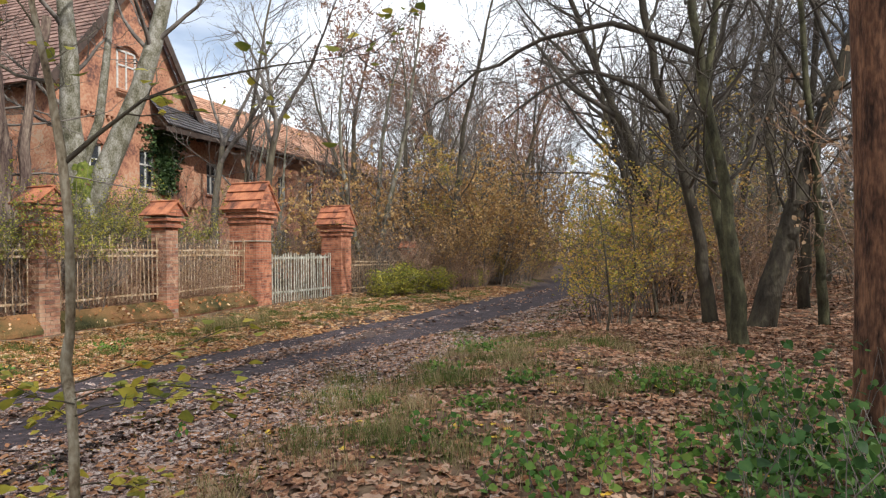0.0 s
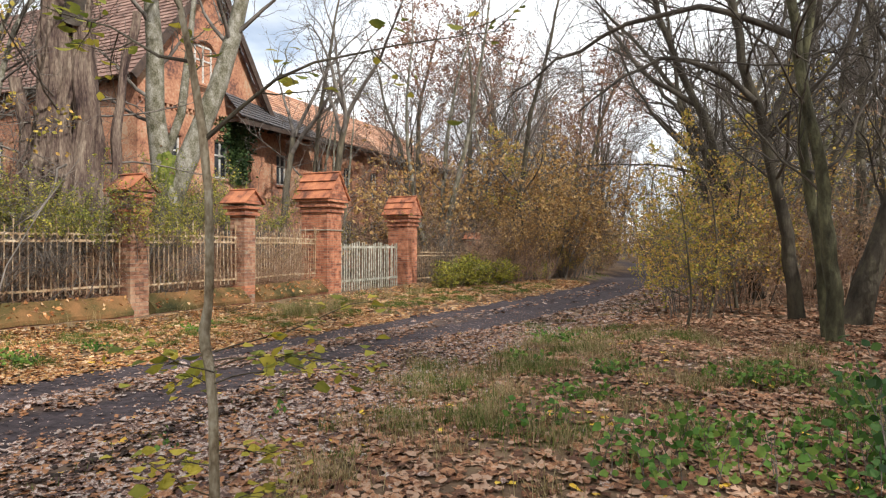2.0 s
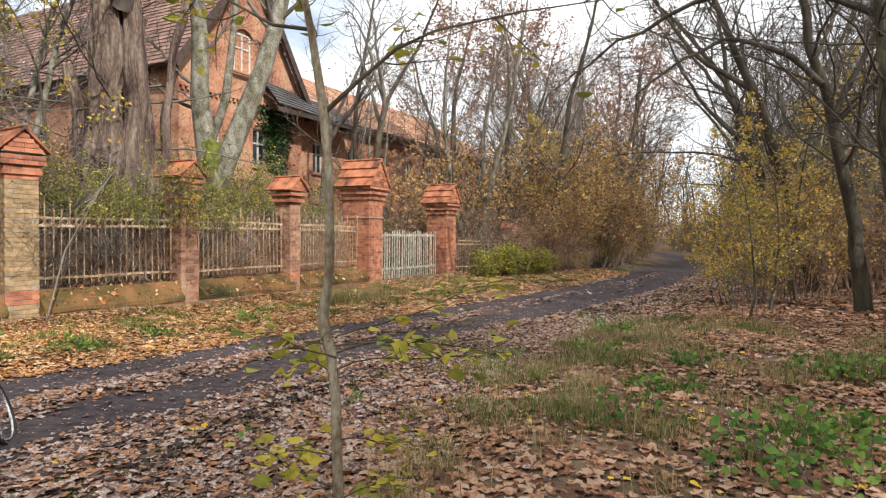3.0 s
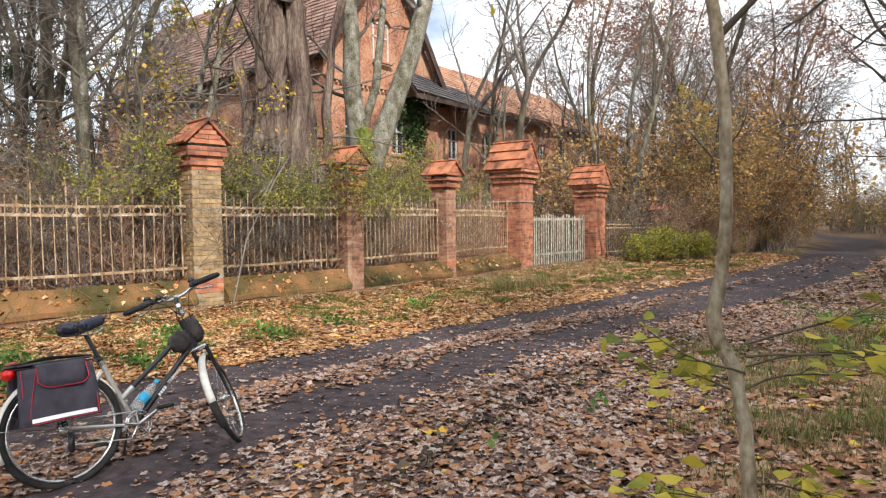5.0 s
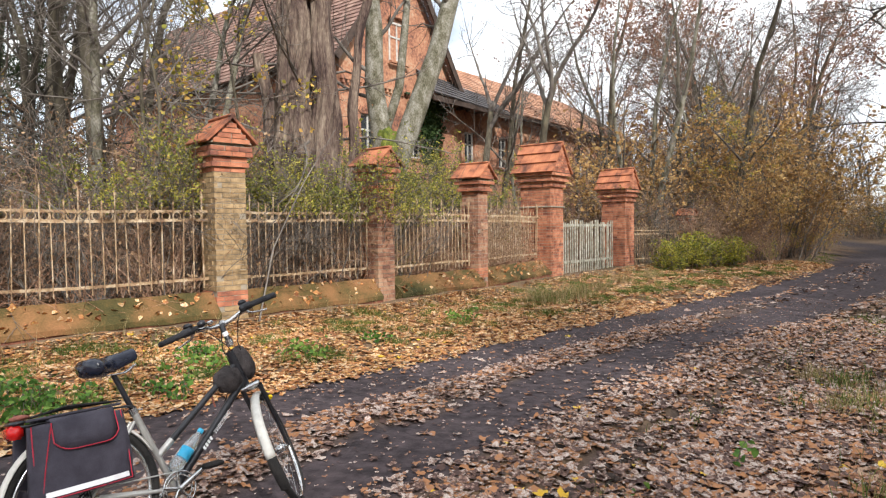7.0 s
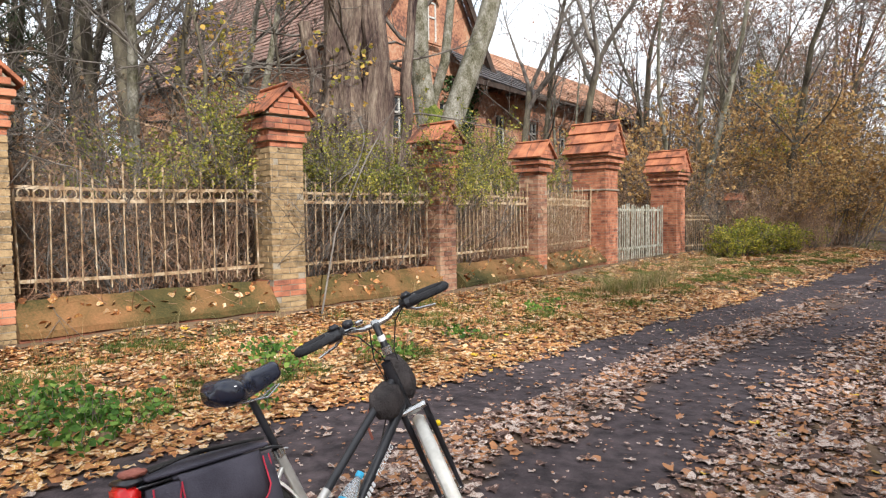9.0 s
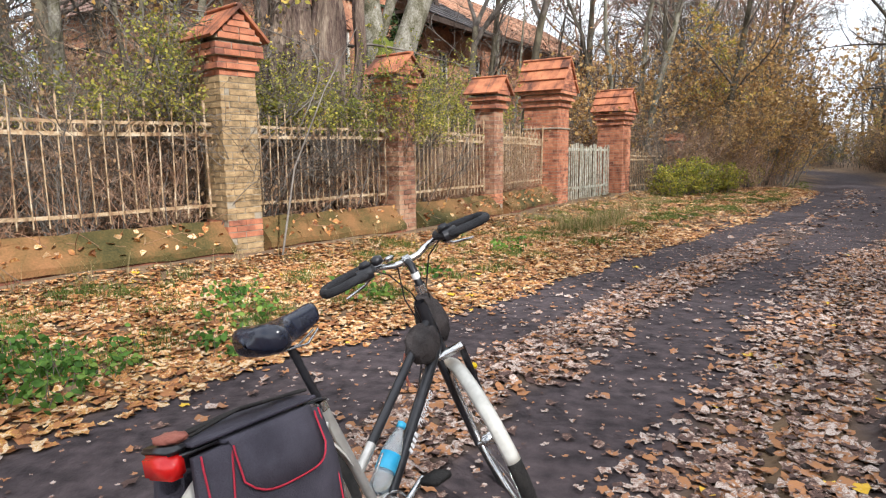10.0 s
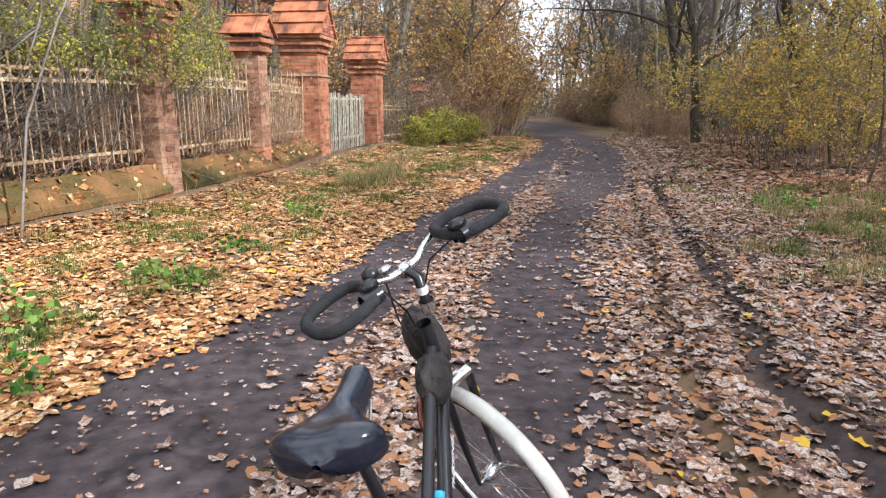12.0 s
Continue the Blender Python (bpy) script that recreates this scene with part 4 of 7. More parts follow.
# ---- shrubs and thickets ----
def make_shrub(name, label, seed, h, spread, stems, n2, n3, twig, leaves, leaf_mat, size, r=0.014, low=0.15, cat="shrub", leaf_from=0.0):
    rng = np.random.default_rng(seed)
    s = empty(name, Matrix())
    tagged(s, label, cat)
    t, ends = Tubes(), []
    for k in range(stems):
        a, q = rng.uniform(0, 2 * np.pi), rng.random() ** 0.7
        base = (spread * 0.45 * q * math.cos(a), spread * 0.45 * q * math.sin(a), -0.05)
        d = (0.55 * math.cos(a) * rng.random(), 0.55 * math.sin(a) * rng.random(), 1.0)
        pts, rad = bough(rng, base, d, h * rng.uniform(0.6, 1.1), r * rng.uniform(0.6, 1.3), 0.004, 7, 0.13, 0.0)
        t.add(pts, rad, 4)
        for j in range(n2):
            p, dd = side_shoot(rng, pts, low + (1 - low) * rng.random() * 0.999, rng.uniform(0.5, 1.1))
            bp, br = bough(rng, p, dd, h * rng.uniform(0.15, 0.4), 0.006, 0.003, 4, 0.2, 0.05)
            t.add(bp, br, 3)
            ends += [bp[2], bp[3], bp[4]]
            for w in range(n3):
                p3, d3 = side_shoot(rng, bp, rng.random() * 0.999, rng.uniform(0.4, 1.0))
                wp, wr = bough(rng, p3, d3, h * rng.uniform(0.06, 0.16), 0.0035, 0.002, 2, 0.2, 0.03)
                t.add(wp, wr, 3)
                ends.append(wp[2])
    t.make("stem", twig, s)
    if leaves:
        e = np.array(ends)
        e = e[e[:, 2] > leaf_from]
        v, f = leaf_cloud(rng, e[rng.integers(0, len(e), leaves)] + rng.normal(0, 0.035, (leaves, 3)), size)
        fast("foliage", v, f, leaf_mat, s)
    return s


SHRUBS = [
    make_shrub("thicket_bush", "leafless brown thicket bush", 11, 2.3, 1.5, 20, 9, 4, TWIG_RED, 420, LEAF_BROWN, 0.06),
    make_shrub("autumn_shrub", "tall shrub with orange autumn leaves", 12, 4.2, 2.6, 16, 13, 5, TWIG, 5000, LEAF_ORANGE, 0.10, 0.022, 0.30),
    make_shrub("low_bush", "dense low bush with yellow-green leaves", 13, 1.15, 1.5, 26, 8, 3, TWIG, 3400, LEAF_YELLOW, 0.07, 0.010),
    make_shrub("privet_shrub", "overgrown shrub with olive and yellow leaves", 14, 2.9, 2.2, 13, 9, 4, TWIG, 2000, LEAF_OLIVE, 0.06, 0.016),
    make_shrub("thicket_bush", "tall leafless grey-brown thicket bush", 15, 3.6, 1.9, 16, 11, 4, TWIG, 260, LEAF_BROWN, 0.06, 0.018),
    make_shrub("autumn_shrub", "shrub with thin dry brown leaves", 16, 3.0, 2.0, 16, 10, 4, TWIG_RED, 1500, LEAF_BROWN, 0.075, 0.016),
    make_shrub("fence_shrub", "shrub with fresh yellow-green leaves hanging over the fence", 17, 2.6, 1.9, 15, 12, 5, TWIG, 6800, LEAF_FENCE, 0.044, 0.013, 0.66, leaf_from=1.75),
    make_shrub("hazel_bush", "loose hazel bush with amber and yellow-green leaves", 18, 3.1, 2.3, 14, 11, 4, TWIG, 3000, LEAF_AMBER, 0.075, 0.014, 0.25),
]
SEEN = set()


def shrub(k, x, y, turn=0.0, scale=1.0):
    m = Matrix.LocRotScale((x, y, on_ground(x, y, 0.02)), Euler((0, 0, radians(turn))), None)
    if k in SEEN:
        ob = copy_thing(SHRUBS[k], m)
    else:
        SEEN.add(k)
        ob = SHRUBS[k]
        ob.matrix_basis = m
    ob.scale = (scale, scale, scale)
    return ob


srng = np.random.default_rng(31)


def along_fence(y, inward):
    """A point that far inside the fence line."""
    x = float(np.interp(y, FENCE_Y, FENCE_X))
    return x - 0.93 * inward, y + 0.36 * inward


for y in np.arange(-1.5, 32, 0.8):
    for inward in (1.1, 2.1, 4.0):
        if 18.8 < y < 23.0 and inward < 3:
            continue
        x, yy = along_fence(y + srng.uniform(-0.3, 0.3), inward + srng.uniform(-0.25, 0.35))
        k = int(srng.choice((0, 4, 5, 3), p=(0.5, 0.27, 0.13, 0.10)))
        shrub(k, x, yy, srng.uniform(0, 360), srng.uniform(0.7, 1.0) * (0.78 if inward < 1.5 else 1.0) * (0.8 if k in (3, 4) and 12 < y < 20 else 1))
for y, inward, sc in ((8.6, 1.7, 0.84), (9.9, 1.35, 0.86), (10.6, 1.35, 0.88), (11.3, 1.2, 0.86), (12.1, 1.0, 0.78), (16.6, 2.6, 0.95), (15.4, 3.0, 1.0)):
    x, yy = along_fence(y, inward)
    shrub(6, x, yy, srng.uniform(0, 360), sc * 1.12)
for x, y, sc in ((-1.5, 23.7, 0.95), (-0.9, 24.6, 0.9), (-1.9, 23.0, 0.7), (-0.2, 25.4, 0.8)):
    shrub(2, x, y, srng.uniform(0, 360), sc)
# both sides of the track further on
for _ in range(130):
    y = srng.uniform(26, 95)
    side = srng.random() < 0.55
    o = -srng.uniform(3.2, 9.0) if side else srng.uniform(3.2, 11.0)
    x = float(np.interp(y, TRACK_Y, TRACK_X)) + o * 1.08
    k = int(srng.choice((0, 4, 1, 5, 3), p=(0.20, 0.15, 0.40, 0.15, 0.10))) if side else int(srng.choice((0, 4, 1, 5, 3), p=(0.3, 0.25, 0.05, 0.25, 0.15)))
    shrub(k, x, y, srng.uniform(0, 360), srng.uniform(0.8, 1.25))
for k, x, y, sc in ((4, -1.4, 30.0, 0.9), (0, -2.6, 28.2, 1.0), (4, -3.6, 30.6, 1.0), (5, -0.6, 32.4, 1.0), (1, 2.0, 31.2, 1.45), (1, 3.2, 34.2, 1.5), (5, 0.5, 30.4, 0.9), (1, 1.6, 34.0, 1.1), (4, -1.0, 27.4, 0.7), (4, 3.0, 36, 1.0), (2, 0.2, 27.0, 0.7), (2, 1.6, 30.6, 0.8), (3, 1.4, 31.8, 0.8), (1, -2.4, 33.5, 1.2), (5, -0.8, 26.6, 0.8), (4, -2.0, 27.0, 0.9), (0, 0.2, 27.4, 1.0), (1, 3.6, 37.5, 1.1), (5, 1.0, 29.4, 0.8),
                    (5, 4.9, 13.4, 0.7), (1, 6.0, 16.2, 0.6), (3, 6.6, 18.5, 0.8)):
    shrub(k, x, y, srng.uniform(0, 360), sc)
for y in np.arange(26.5, 52, 0.8):
    o = -srng.uniform(2.7, 4.2)
    shrub(int(srng.choice((0, 5, 1, 4, 7), p=(0.34, 0.22, 0.16, 0.10, 0.18))), float(np.interp(y, TRACK_Y, TRACK_X)) + o * 1.08, y, srng.uniform(0, 360), srng.uniform(0.45, 0.95))
for x, y, sc in ((4.3, 13.6, 0.85), (5.1, 14.8, 0.9), (3.7, 12.2, 0.6), (5.9, 16.8, 0.9), (7.2, 20.0, 1.0), (8.4, 24.0, 1.0)):
    shrub(7, x, y, srng.uniform(0, 360), sc)
for y in np.arange(40, 80, 1.7):
    mid = float(np.interp(y, TRACK_Y, TRACK_X))
    for side in (-1, 1):
        shrub(int(srng.choice((4, 5, 1, 3))), mid + side * srng.uniform(3.6, 7.0), y, srng.uniform(0, 360), srng.uniform(0.7, 1.15))
for _ in range(60):
    y = srng.uniform(23, 62)
    x = float(np.interp(y, TRACK_Y, TRACK_X)) + srng.uniform(3.0, 5.2) * 1.08
    shrub(int(srng.choice((0, 5, 3, 4), p=(0.4, 0.3, 0.15, 0.15))), x, y, srng.uniform(0, 360), srng.uniform(0.35, 0.75))
# undergrowth of the wood to the right and of the plot to the left
for _ in range(150):
    x, y = srng.uniform(4.5, 34), srng.uniform(-6, 60)
    if float(off_track(x, y)) > 5.5 and not (y < 8 and x < 8):
        shrub(int(srng.choice((0, 4, 5, 3), p=(0.38, 0.37, 0.18, 0.07))), x, y, srng.uniform(0, 360), srng.uniform(0.7, 1.3))
for _ in range(70):
    x, y = srng.uniform(-32, -6), srng.uniform(3, 26)
    q = Vector((x, y)) - P0
    if inside_fence(x, y) > 4 and not (q.dot(HF) > -2.2 and q.dot(HN) < 2.2):
        shrub(int(srng.choice((0, 4, 5), p=(0.4, 0.45, 0.15))), x, y, srng.uniform(0, 360), srng.uniform(0.8, 1.3))


# ---- trees with a shape of their own ----
def single(name, label, x, y):
    t = empty(name, pose(x, y, on_ground(x, y)))
    return tagged(t, label, "tree")


def furrows(t, a):
    """Deep, wandering furrows up a trunk."""
    big = np.abs(np.sin(3.5 * a + 1.6 * np.sin(5 * t) + 0.8 * np.sin(13 * t)))
    mid_ = np.abs(np.sin(6.5 * a + 2.2 * np.sin(4 * t + 1) + 0.9 * np.sin(17 * t)))
    return 0.80 + 0.22 * big + 0.13 * mid_ + 0.05 * np.sin(23 * a - 9 * t) + 0.03 * np.sin(37 * a + 21 * t)


def twigs_from(rng, tubes, pts, n, length, r, ends=None, angle=(0.4, 1.1), start=0.2, fine=5):
    for _ in range(n):
        p, d = side_shoot(rng, pts, start + (1 - start) * rng.random() * 0.999, rng.uniform(*angle))
        bp, br = bough(rng, p, d, length * rng.uniform(0.5, 1.2), r, r * 0.3, 6, 0.16, 0.04)
        tubes.add(bp, br, 4)
        for _ in range(fine):
            p2, d2 = side_shoot(rng, bp, rng.random() * 0.999, rng.uniform(0.4, 1.0))
            wp, wr = bough(rng, p2, d2, length * rng.uniform(0.12, 0.4), r * 0.4, r * 0.15, 4, 0.18, 0.03)
            tubes.add(wp, wr, 3)
            if ends is not None:
                ends += [wp[2], wp[4]]


def gnarled(x, y):
    rng = np.random.default_rng(8)
    tree = single("gnarled_tree", "huge old tree with deeply furrowed shaggy bark", x, y)
    tr, cr = Tubes(), Tubes()
    side = np.array((0.82, 0.56))
    for dx, top, r, h, seed in ((-0.30, -0.22, 0.44, 8.0, 0.0), (0.22, 0.30, 0.27, 8.5, 1.7), (0.52, 0.42, 0.16, 6.0, 3.1), (0.62, 1.25, 0.11, 6.5, 4.0), (-0.05, -0.1, 0.30, 3.2, 5.2), (-0.62, -0.95, 0.13, 4.8, 2.2)):
        z = np.linspace(-0.3, h, 60)
        u = dx + (top - dx) * np.clip(z / h, 0, 1) ** 1.4 + 0.05 * np.sin(1.5 * z + seed) + 0.025 * np.sin(4.1 * z + 2 * seed)
        across = 0.10 * np.cos(seed * 2.3)
        pts = np.stack([side[0] * u - side[1] * across, side[1] * u + side[0] * across, z], axis=-1)
        tr.add(pts, r * (1 + 0.45 * np.exp(-np.maximum(z, 0) * 1.1) + 0.08 * np.sin(2.7 * z + seed) - 0.05 * np.maximum(z, 0)), 90 if r > 0.2 else 40, lambda t, a, k=seed: furrows(t + k, a + k))
    tr.make("trunk", BARK_GNARL, tree)
    for k in range(7):
        a = rng.uniform(0, 6.28)
        lp, lr = bough(rng, (0.2 * math.cos(a), 0.2 * math.sin(a), rng.uniform(5.2, 7.4)), (math.cos(a), math.sin(a), rng.uniform(0.5, 1.8)), rng.uniform(4, 7), 0.2, 0.02, 9, 0.13, 0.03)
        cr.add(lp, lr, 7)
        twigs_from(rng, cr, lp, 12, 2.2, 0.02)
    for k in range(9):
        a = rng.uniform(0, 6.28)
        lp, lr = bough(rng, (0.5 * math.cos(a), 0.5 * math.sin(a), rng.uniform(2.5, 5.5)), (math.cos(a), math.sin(a), rng.uniform(-0.1, 0.5)), rng.uniform(2, 4), 0.03, 0.006, 7, 0.15, 0.0)
        cr.add(lp, lr, 4)
        twigs_from(rng, cr, lp, 6, 0.9, 0.008)
    cr.make("crown", TWIG, tree)


gnarled(-9.0, 12.35)


def forked(x, y):
    """Two stout stems, one upright and one leaning along the street, with moss in the fork."""
    rng = np.random.default_rng(9)
    tree = single("forked_tree", "forked tree with smooth grey bark and mossy crotch", x, y)
    tr, cr = Tubes(), Tubes()
    f = np.array((0.55, 0.40))
    left = np.array([(0, 0, -0.4), (0.02, 0, 1.5), (0.0, 0, 2.6), (-0.25, 0.05, 3.7), (-0.42, 0.05, 5.0), (-0.38, 0.0, 6.5), (-0.5, 0.0, 8.0), (-0.45, 0, 11)])
    right = np.array([(0.03, 0.0, 1.8), (0.10, 0.05, 2.6), (0.32, 0.2, 3.4), (0.72, 0.42, 4.6), (1.10, 0.66, 5.8), (1.42, 0.9, 7.2), (1.75, 1.1, 9.0), (1.9, 1.2, 12.0)])
    tr.add(left, [0.46, 0.38, 0.36, 0.27, 0.25, 0.22, 0.19, 0.08], 18)
    tr.add(right, [0.24, 0.29, 0.29, 0.27, 0.25, 0.22, 0.18, 0.08], 18)
    third = np.array([(-0.3, 0.3, 3.6), (0.1, 0.5, 5.0), (0.25, 0.6, 6.6), (0.4, 0.8, 9.0)])
    tr.add(third, [0.12, 0.12, 0.10, 0.05], 10)
    tr.make("trunk", BARK_PALE, tree)
    for pts in (left, right):
        for k in range(9):
            p, d = side_shoot(rng, pts, 0.5 + 0.49 * rng.random(), rng.uniform(0.5, 1.1))
            lp, lr = bough(rng, p, d, rng.uniform(2.0, 4.5), 0.07, 0.01, 8, 0.15, 0.05)
            cr.add(lp, lr, 6)
            twigs_from(rng, cr, lp, 9, 1.4, 0.012)
    cr.make("crown", TWIG, tree)
    bm = bmesh.new()
    bmesh.ops.create_icosphere(bm, subdivisions=4, radius=1.0)
    for v in bm.verts:
        n = noise.noise(v.co * 3.0) * 0.22 + noise.noise(v.co * 9.0) * 0.07
        v.co = Vector((v.co.x * 0.33 - 0.06, v.co.y * 0.33, v.co.z * 0.85 + 3.0)) + v.normal * n * 0.5
    part("moss_cushion", bm, MOSS, tree, "bright green moss", True)


forked(-8.95, 16.25)


def slim_forks(x, y, seed, h, label):
    """A slim crooked tree that forks into bare upright limbs."""
    rng = np.random.default_rng(seed)
    tree = single("crooked_tree", label, x, y)
    tr, cr = Tubes(), Tubes()
    pts, rad = bough(rng, (0, 0, -0.2), (0.06 * (1 if seed % 2 else -1.5), 0, 1), h * 0.55, 0.16, 0.11, 8, 0.05, 0.02)
    tr.add(pts, rad, 10)
    tr.make("trunk", BARK, tree)
    for k in range(4):
        a = rng.uniform(0, 6.28)
        lp, lr = bough(rng, pts[-1 - k % 2], (0.55 * math.cos(a), 0.55 * math.sin(a), 1.0), h * rng.uniform(0.35, 0.6), 0.09, 0.015, 9, 0.10, 0.03)
        cr.add(lp, lr, 7)
        twigs_from(rng, cr, lp, 13, 1.8, 0.016, fine=6)
    cr.make("crown", TWIG, tree)


slim_forks(-6.9, 24.6, 3, 12, "crooked slim tree forking before the house")
slim_forks(-8.6, 24.2, 6, 11, "bare slim tree bending past the house")


def sapling(x, y):
    """The crooked sapling at the edge of the track."""
    rng = np.random.default_rng(4)
    tree = single("sapling", "crooked pale sapling with last yellow-green leaves", x, y)
    g = on_ground(x, y)
    line = np.array([(0.075, -0.10, -0.1), (0.07, -0.10, 0.30 - g + 0.15), (0.05, -0.07, 0.80 - g), (0.02, -0.04, 0.98 - g), (-0.028, 0.015, 1.07 - g), (-0.036, 0.02, 1.14 - g), (-0.012, 0.015, 1.27 - g), (0.0, 0.0, 1.45 - g), (-0.005, 0.0, 1.75 - g), (-0.035, 0.0, 2.05 - g), (-0.085, 0.0, 2.35 - g), (-0.16, 0.0, 2.7 - g), (-0.2, 0.02, 3.4 - g), (-0.22, 0.05, 4.6 - g)])
    t = Tubes()
    t.add(line, [0.027, 0.023, 0.021, 0.022, 0.025, 0.025, 0.020, 0.0195, 0.0185, 0.020, 0.016, 0.013, 0.011, 0.005], 10)
    t.make("trunk", BARK_YOUNG, tree)
    c, ends = Tubes(), []
    fork = np.array([(-0.03, 0.0, 2.0 - g), (0.10, 0.05, 2.14 - g), (0.26, 0.12, 2.30 - g), (0.42, 0.2, 2.40 - g), (0.8, 0.35, 2.52 - g), (1.3, 0.6, 2.66 - g)])
    c.add(fork, [0.013, 0.010, 0.008, 0.0065, 0.0045, 0.0025], 6)
    twigs_from(rng, c, fork, 9, 0.5, 0.004, ends)
    left = np.array([(-0.09, 0.0, 2.36 - g), (-0.3, 0.1, 2.42 - g), (-0.6, 0.2, 2.6 - g), (-1.0, 0.4, 2.75 - g)])
    c.add(left, [0.010, 0.008, 0.005, 0.003], 5)
    twigs_from(rng, c, left, 7, 0.45, 0.004, ends)
    twigs_from(rng, c, line[9:], 12, 0.7, 0.005, ends)
    low = []
    for z, a, ln in ((1.06, 0.25, 0.75), (0.99, -0.25, 0.70), (0.92, 0.55, 0.60), (1.02, 0.0, 0.50), (0.90, 2.9, 0.36), (0.97, 3.4, 0.32), (0.55, 2.8, 0.34), (0.42, 3.3, 0.40), (0.36, 0.4, 0.30), (0.62, 0.2, 0.25)):
        lp, lr = bough(rng, (0.05, -0.06, z - g), (math.cos(a), math.sin(a), 0.28), ln, 0.004, 0.0015, 7, 0.10, -0.07)
        c.add(lp, lr, 4)
        for _ in range(6):
            p2, d2 = side_shoot(rng, lp, 0.25 + 0.74 * rng.random(), rng.uniform(0.6, 1.1))
            d2[2] *= 0.2
            wp, wr = bough(rng, p2, d2, rng.uniform(0.10, 0.22), 0.002, 0.001, 3, 0.12, -0.03)
            c.add(wp, wr, 3)
            low += [wp[1], wp[2], wp[3]]
        low += [q for q in lp[3:]]
    c.make("crown", BARK, tree)
    e = np.array([ends[k] for k in rng.integers(0, len(ends), 150)] + low)
    v, f = leaf_cloud(rng, e + rng.normal(0, 0.03, e.shape), 0.075, 0.22)
    fast("foliage", v, f, LEAF_YELLOW, tree)


sapling(-1.20, 2.48)


def leaning_dark(x, y):
    tree = single("dark_tree", "dark wet tree trunk at the edge of the wood", x, y)
    t = Tubes()
    z = np.linspace(-0.3, 9, 14)
    t.add(np.stack([0.03 * np.sin(z), 0 * z, z], axis=-1), np.linspace(0.20, 0.12, 14), 18, lambda a, b: 1 + 0.05 * np.sin(9 * b + 3 * a))
    t.make("trunk", BARK_WET, tree)
    rng = np.random.default_rng(2)
    c = Tubes()
    for k in range(8):
        a = rng.uniform(0, 6.28)
        lp, lr = bough(rng, (0, 0, rng.uniform(3, 8.5)), (math.cos(a), math.sin(a), 0.6), rng.uniform(2, 4), 0.05, 0.008, 8, 0.15, 0.03)
        c.add(lp, lr, 5)
        twigs_from(rng, c, lp, 8, 1.0, 0.01)
    c.make("crown", TWIG, tree)


leaning_dark(3.35, 4.0)


BARK_MOSSY = material("mossy_wet_bark", [(0.020, 0.018, 0.010), (0.060, 0.056, 0.030), (0.14, 0.135, 0.07)], 7, 0.95, 1.0, 30, stretch=(1, 1, 0.4))
wrng = np.random.default_rng(17)


def wood_tree(label, line, r0, r1, bark, seed, limbs=(), twigs=16, name="wood_tree"):
    """A tree whose trunk follows a bent line given in metres, with stout limbs and twigs."""
    rng = np.random.default_rng(seed)
    x, y = line[0][0], line[0][1]
    tree = single(name, label, x, y)
    g = on_ground(x, y)
    pts = np.array([(a - x, b - y, c - g) for a, b, c in line])
    pts[0][2] = -0.2
    t = np.linspace(0, 1, len(pts))
    u = np.linspace(0, 1, 22)
    fine = np.stack([np.interp(u, t, pts[:, k]) for k in range(3)], axis=-1) + rng.normal(0, 0.02, (22, 3))
    rad = r0 + (r1 - r0) * u + r0 * 0.25 * np.exp(-u * 22)
    tr, cr = Tubes(), Tubes()
    tr.add(fine, rad, 14, lambda q, a: 1 + 0.04 * np.sin(5 * a + 9 * q) + 0.03 * np.sin(11 * a))
    tr.make("trunk", bark, tree)
    for limb in limbs:
        lp = np.array([(a - x, b - y, c - g) for a, b, c in limb])
        v = np.linspace(0, 1, 12)
        lp = np.stack([np.interp(v, np.linspace(0, 1, len(lp)), lp[:, k]) for k in range(3)], axis=-1) + rng.normal(0, 0.03, (12, 3))
        cr.add(lp, np.linspace(r0 * 0.5, 0.015, 12), 8)
        twigs_from(rng, cr, lp, 14, 1.3, 0.012, fine=8)
    for k in range(twigs):
        p, d = side_shoot(rng, fine, 0.22 + 0.77 * rng.random(), rng.uniform(0.6, 1.2))
        lp, lr = bough(rng, p, d, rng.uniform(1.2, 3.6), r0 * rng.uniform(0.12, 0.3), 0.008, 9, 0.16, 0.03)
        cr.add(lp, lr, 5)
        twigs_from(rng, cr, lp, 9, 1.0, 0.009, fine=6)
    cr.make("crown", TWIG_DARK, tree)


wood_tree("tall tree with mossy greenish bark at the wood's edge", [(4.62, 8.8, 0.4), (4.53, 8.8, 1.5), (4.40, 8.8, 2.6), (4.12, 8.8, 3.9), (3.95, 8.8, 5.4), (4.1, 8.9, 8.5), (3.9, 9.0, 12.5)], 0.105, 0.035, BARK_MOSSY, 31, [[(4.05, 8.8, 4.4), (3.0, 9.2, 5.0), (1.8, 9.8, 4.9), (0.9, 10.2, 4.5), (0.3, 10.4, 4.1)]], 20)
wood_tree("thinner mossy stem twisting beside its neighbour", [(4.78, 9.3, 0.4), (4.60, 9.3, 1.8), (4.36, 9.3, 3.0), (4.42, 9.3, 4.6), (4.75, 9.3, 6.5), (4.6, 9.3, 11.0)], 0.095, 0.03, BARK_MOSSY, 39, (), 14)
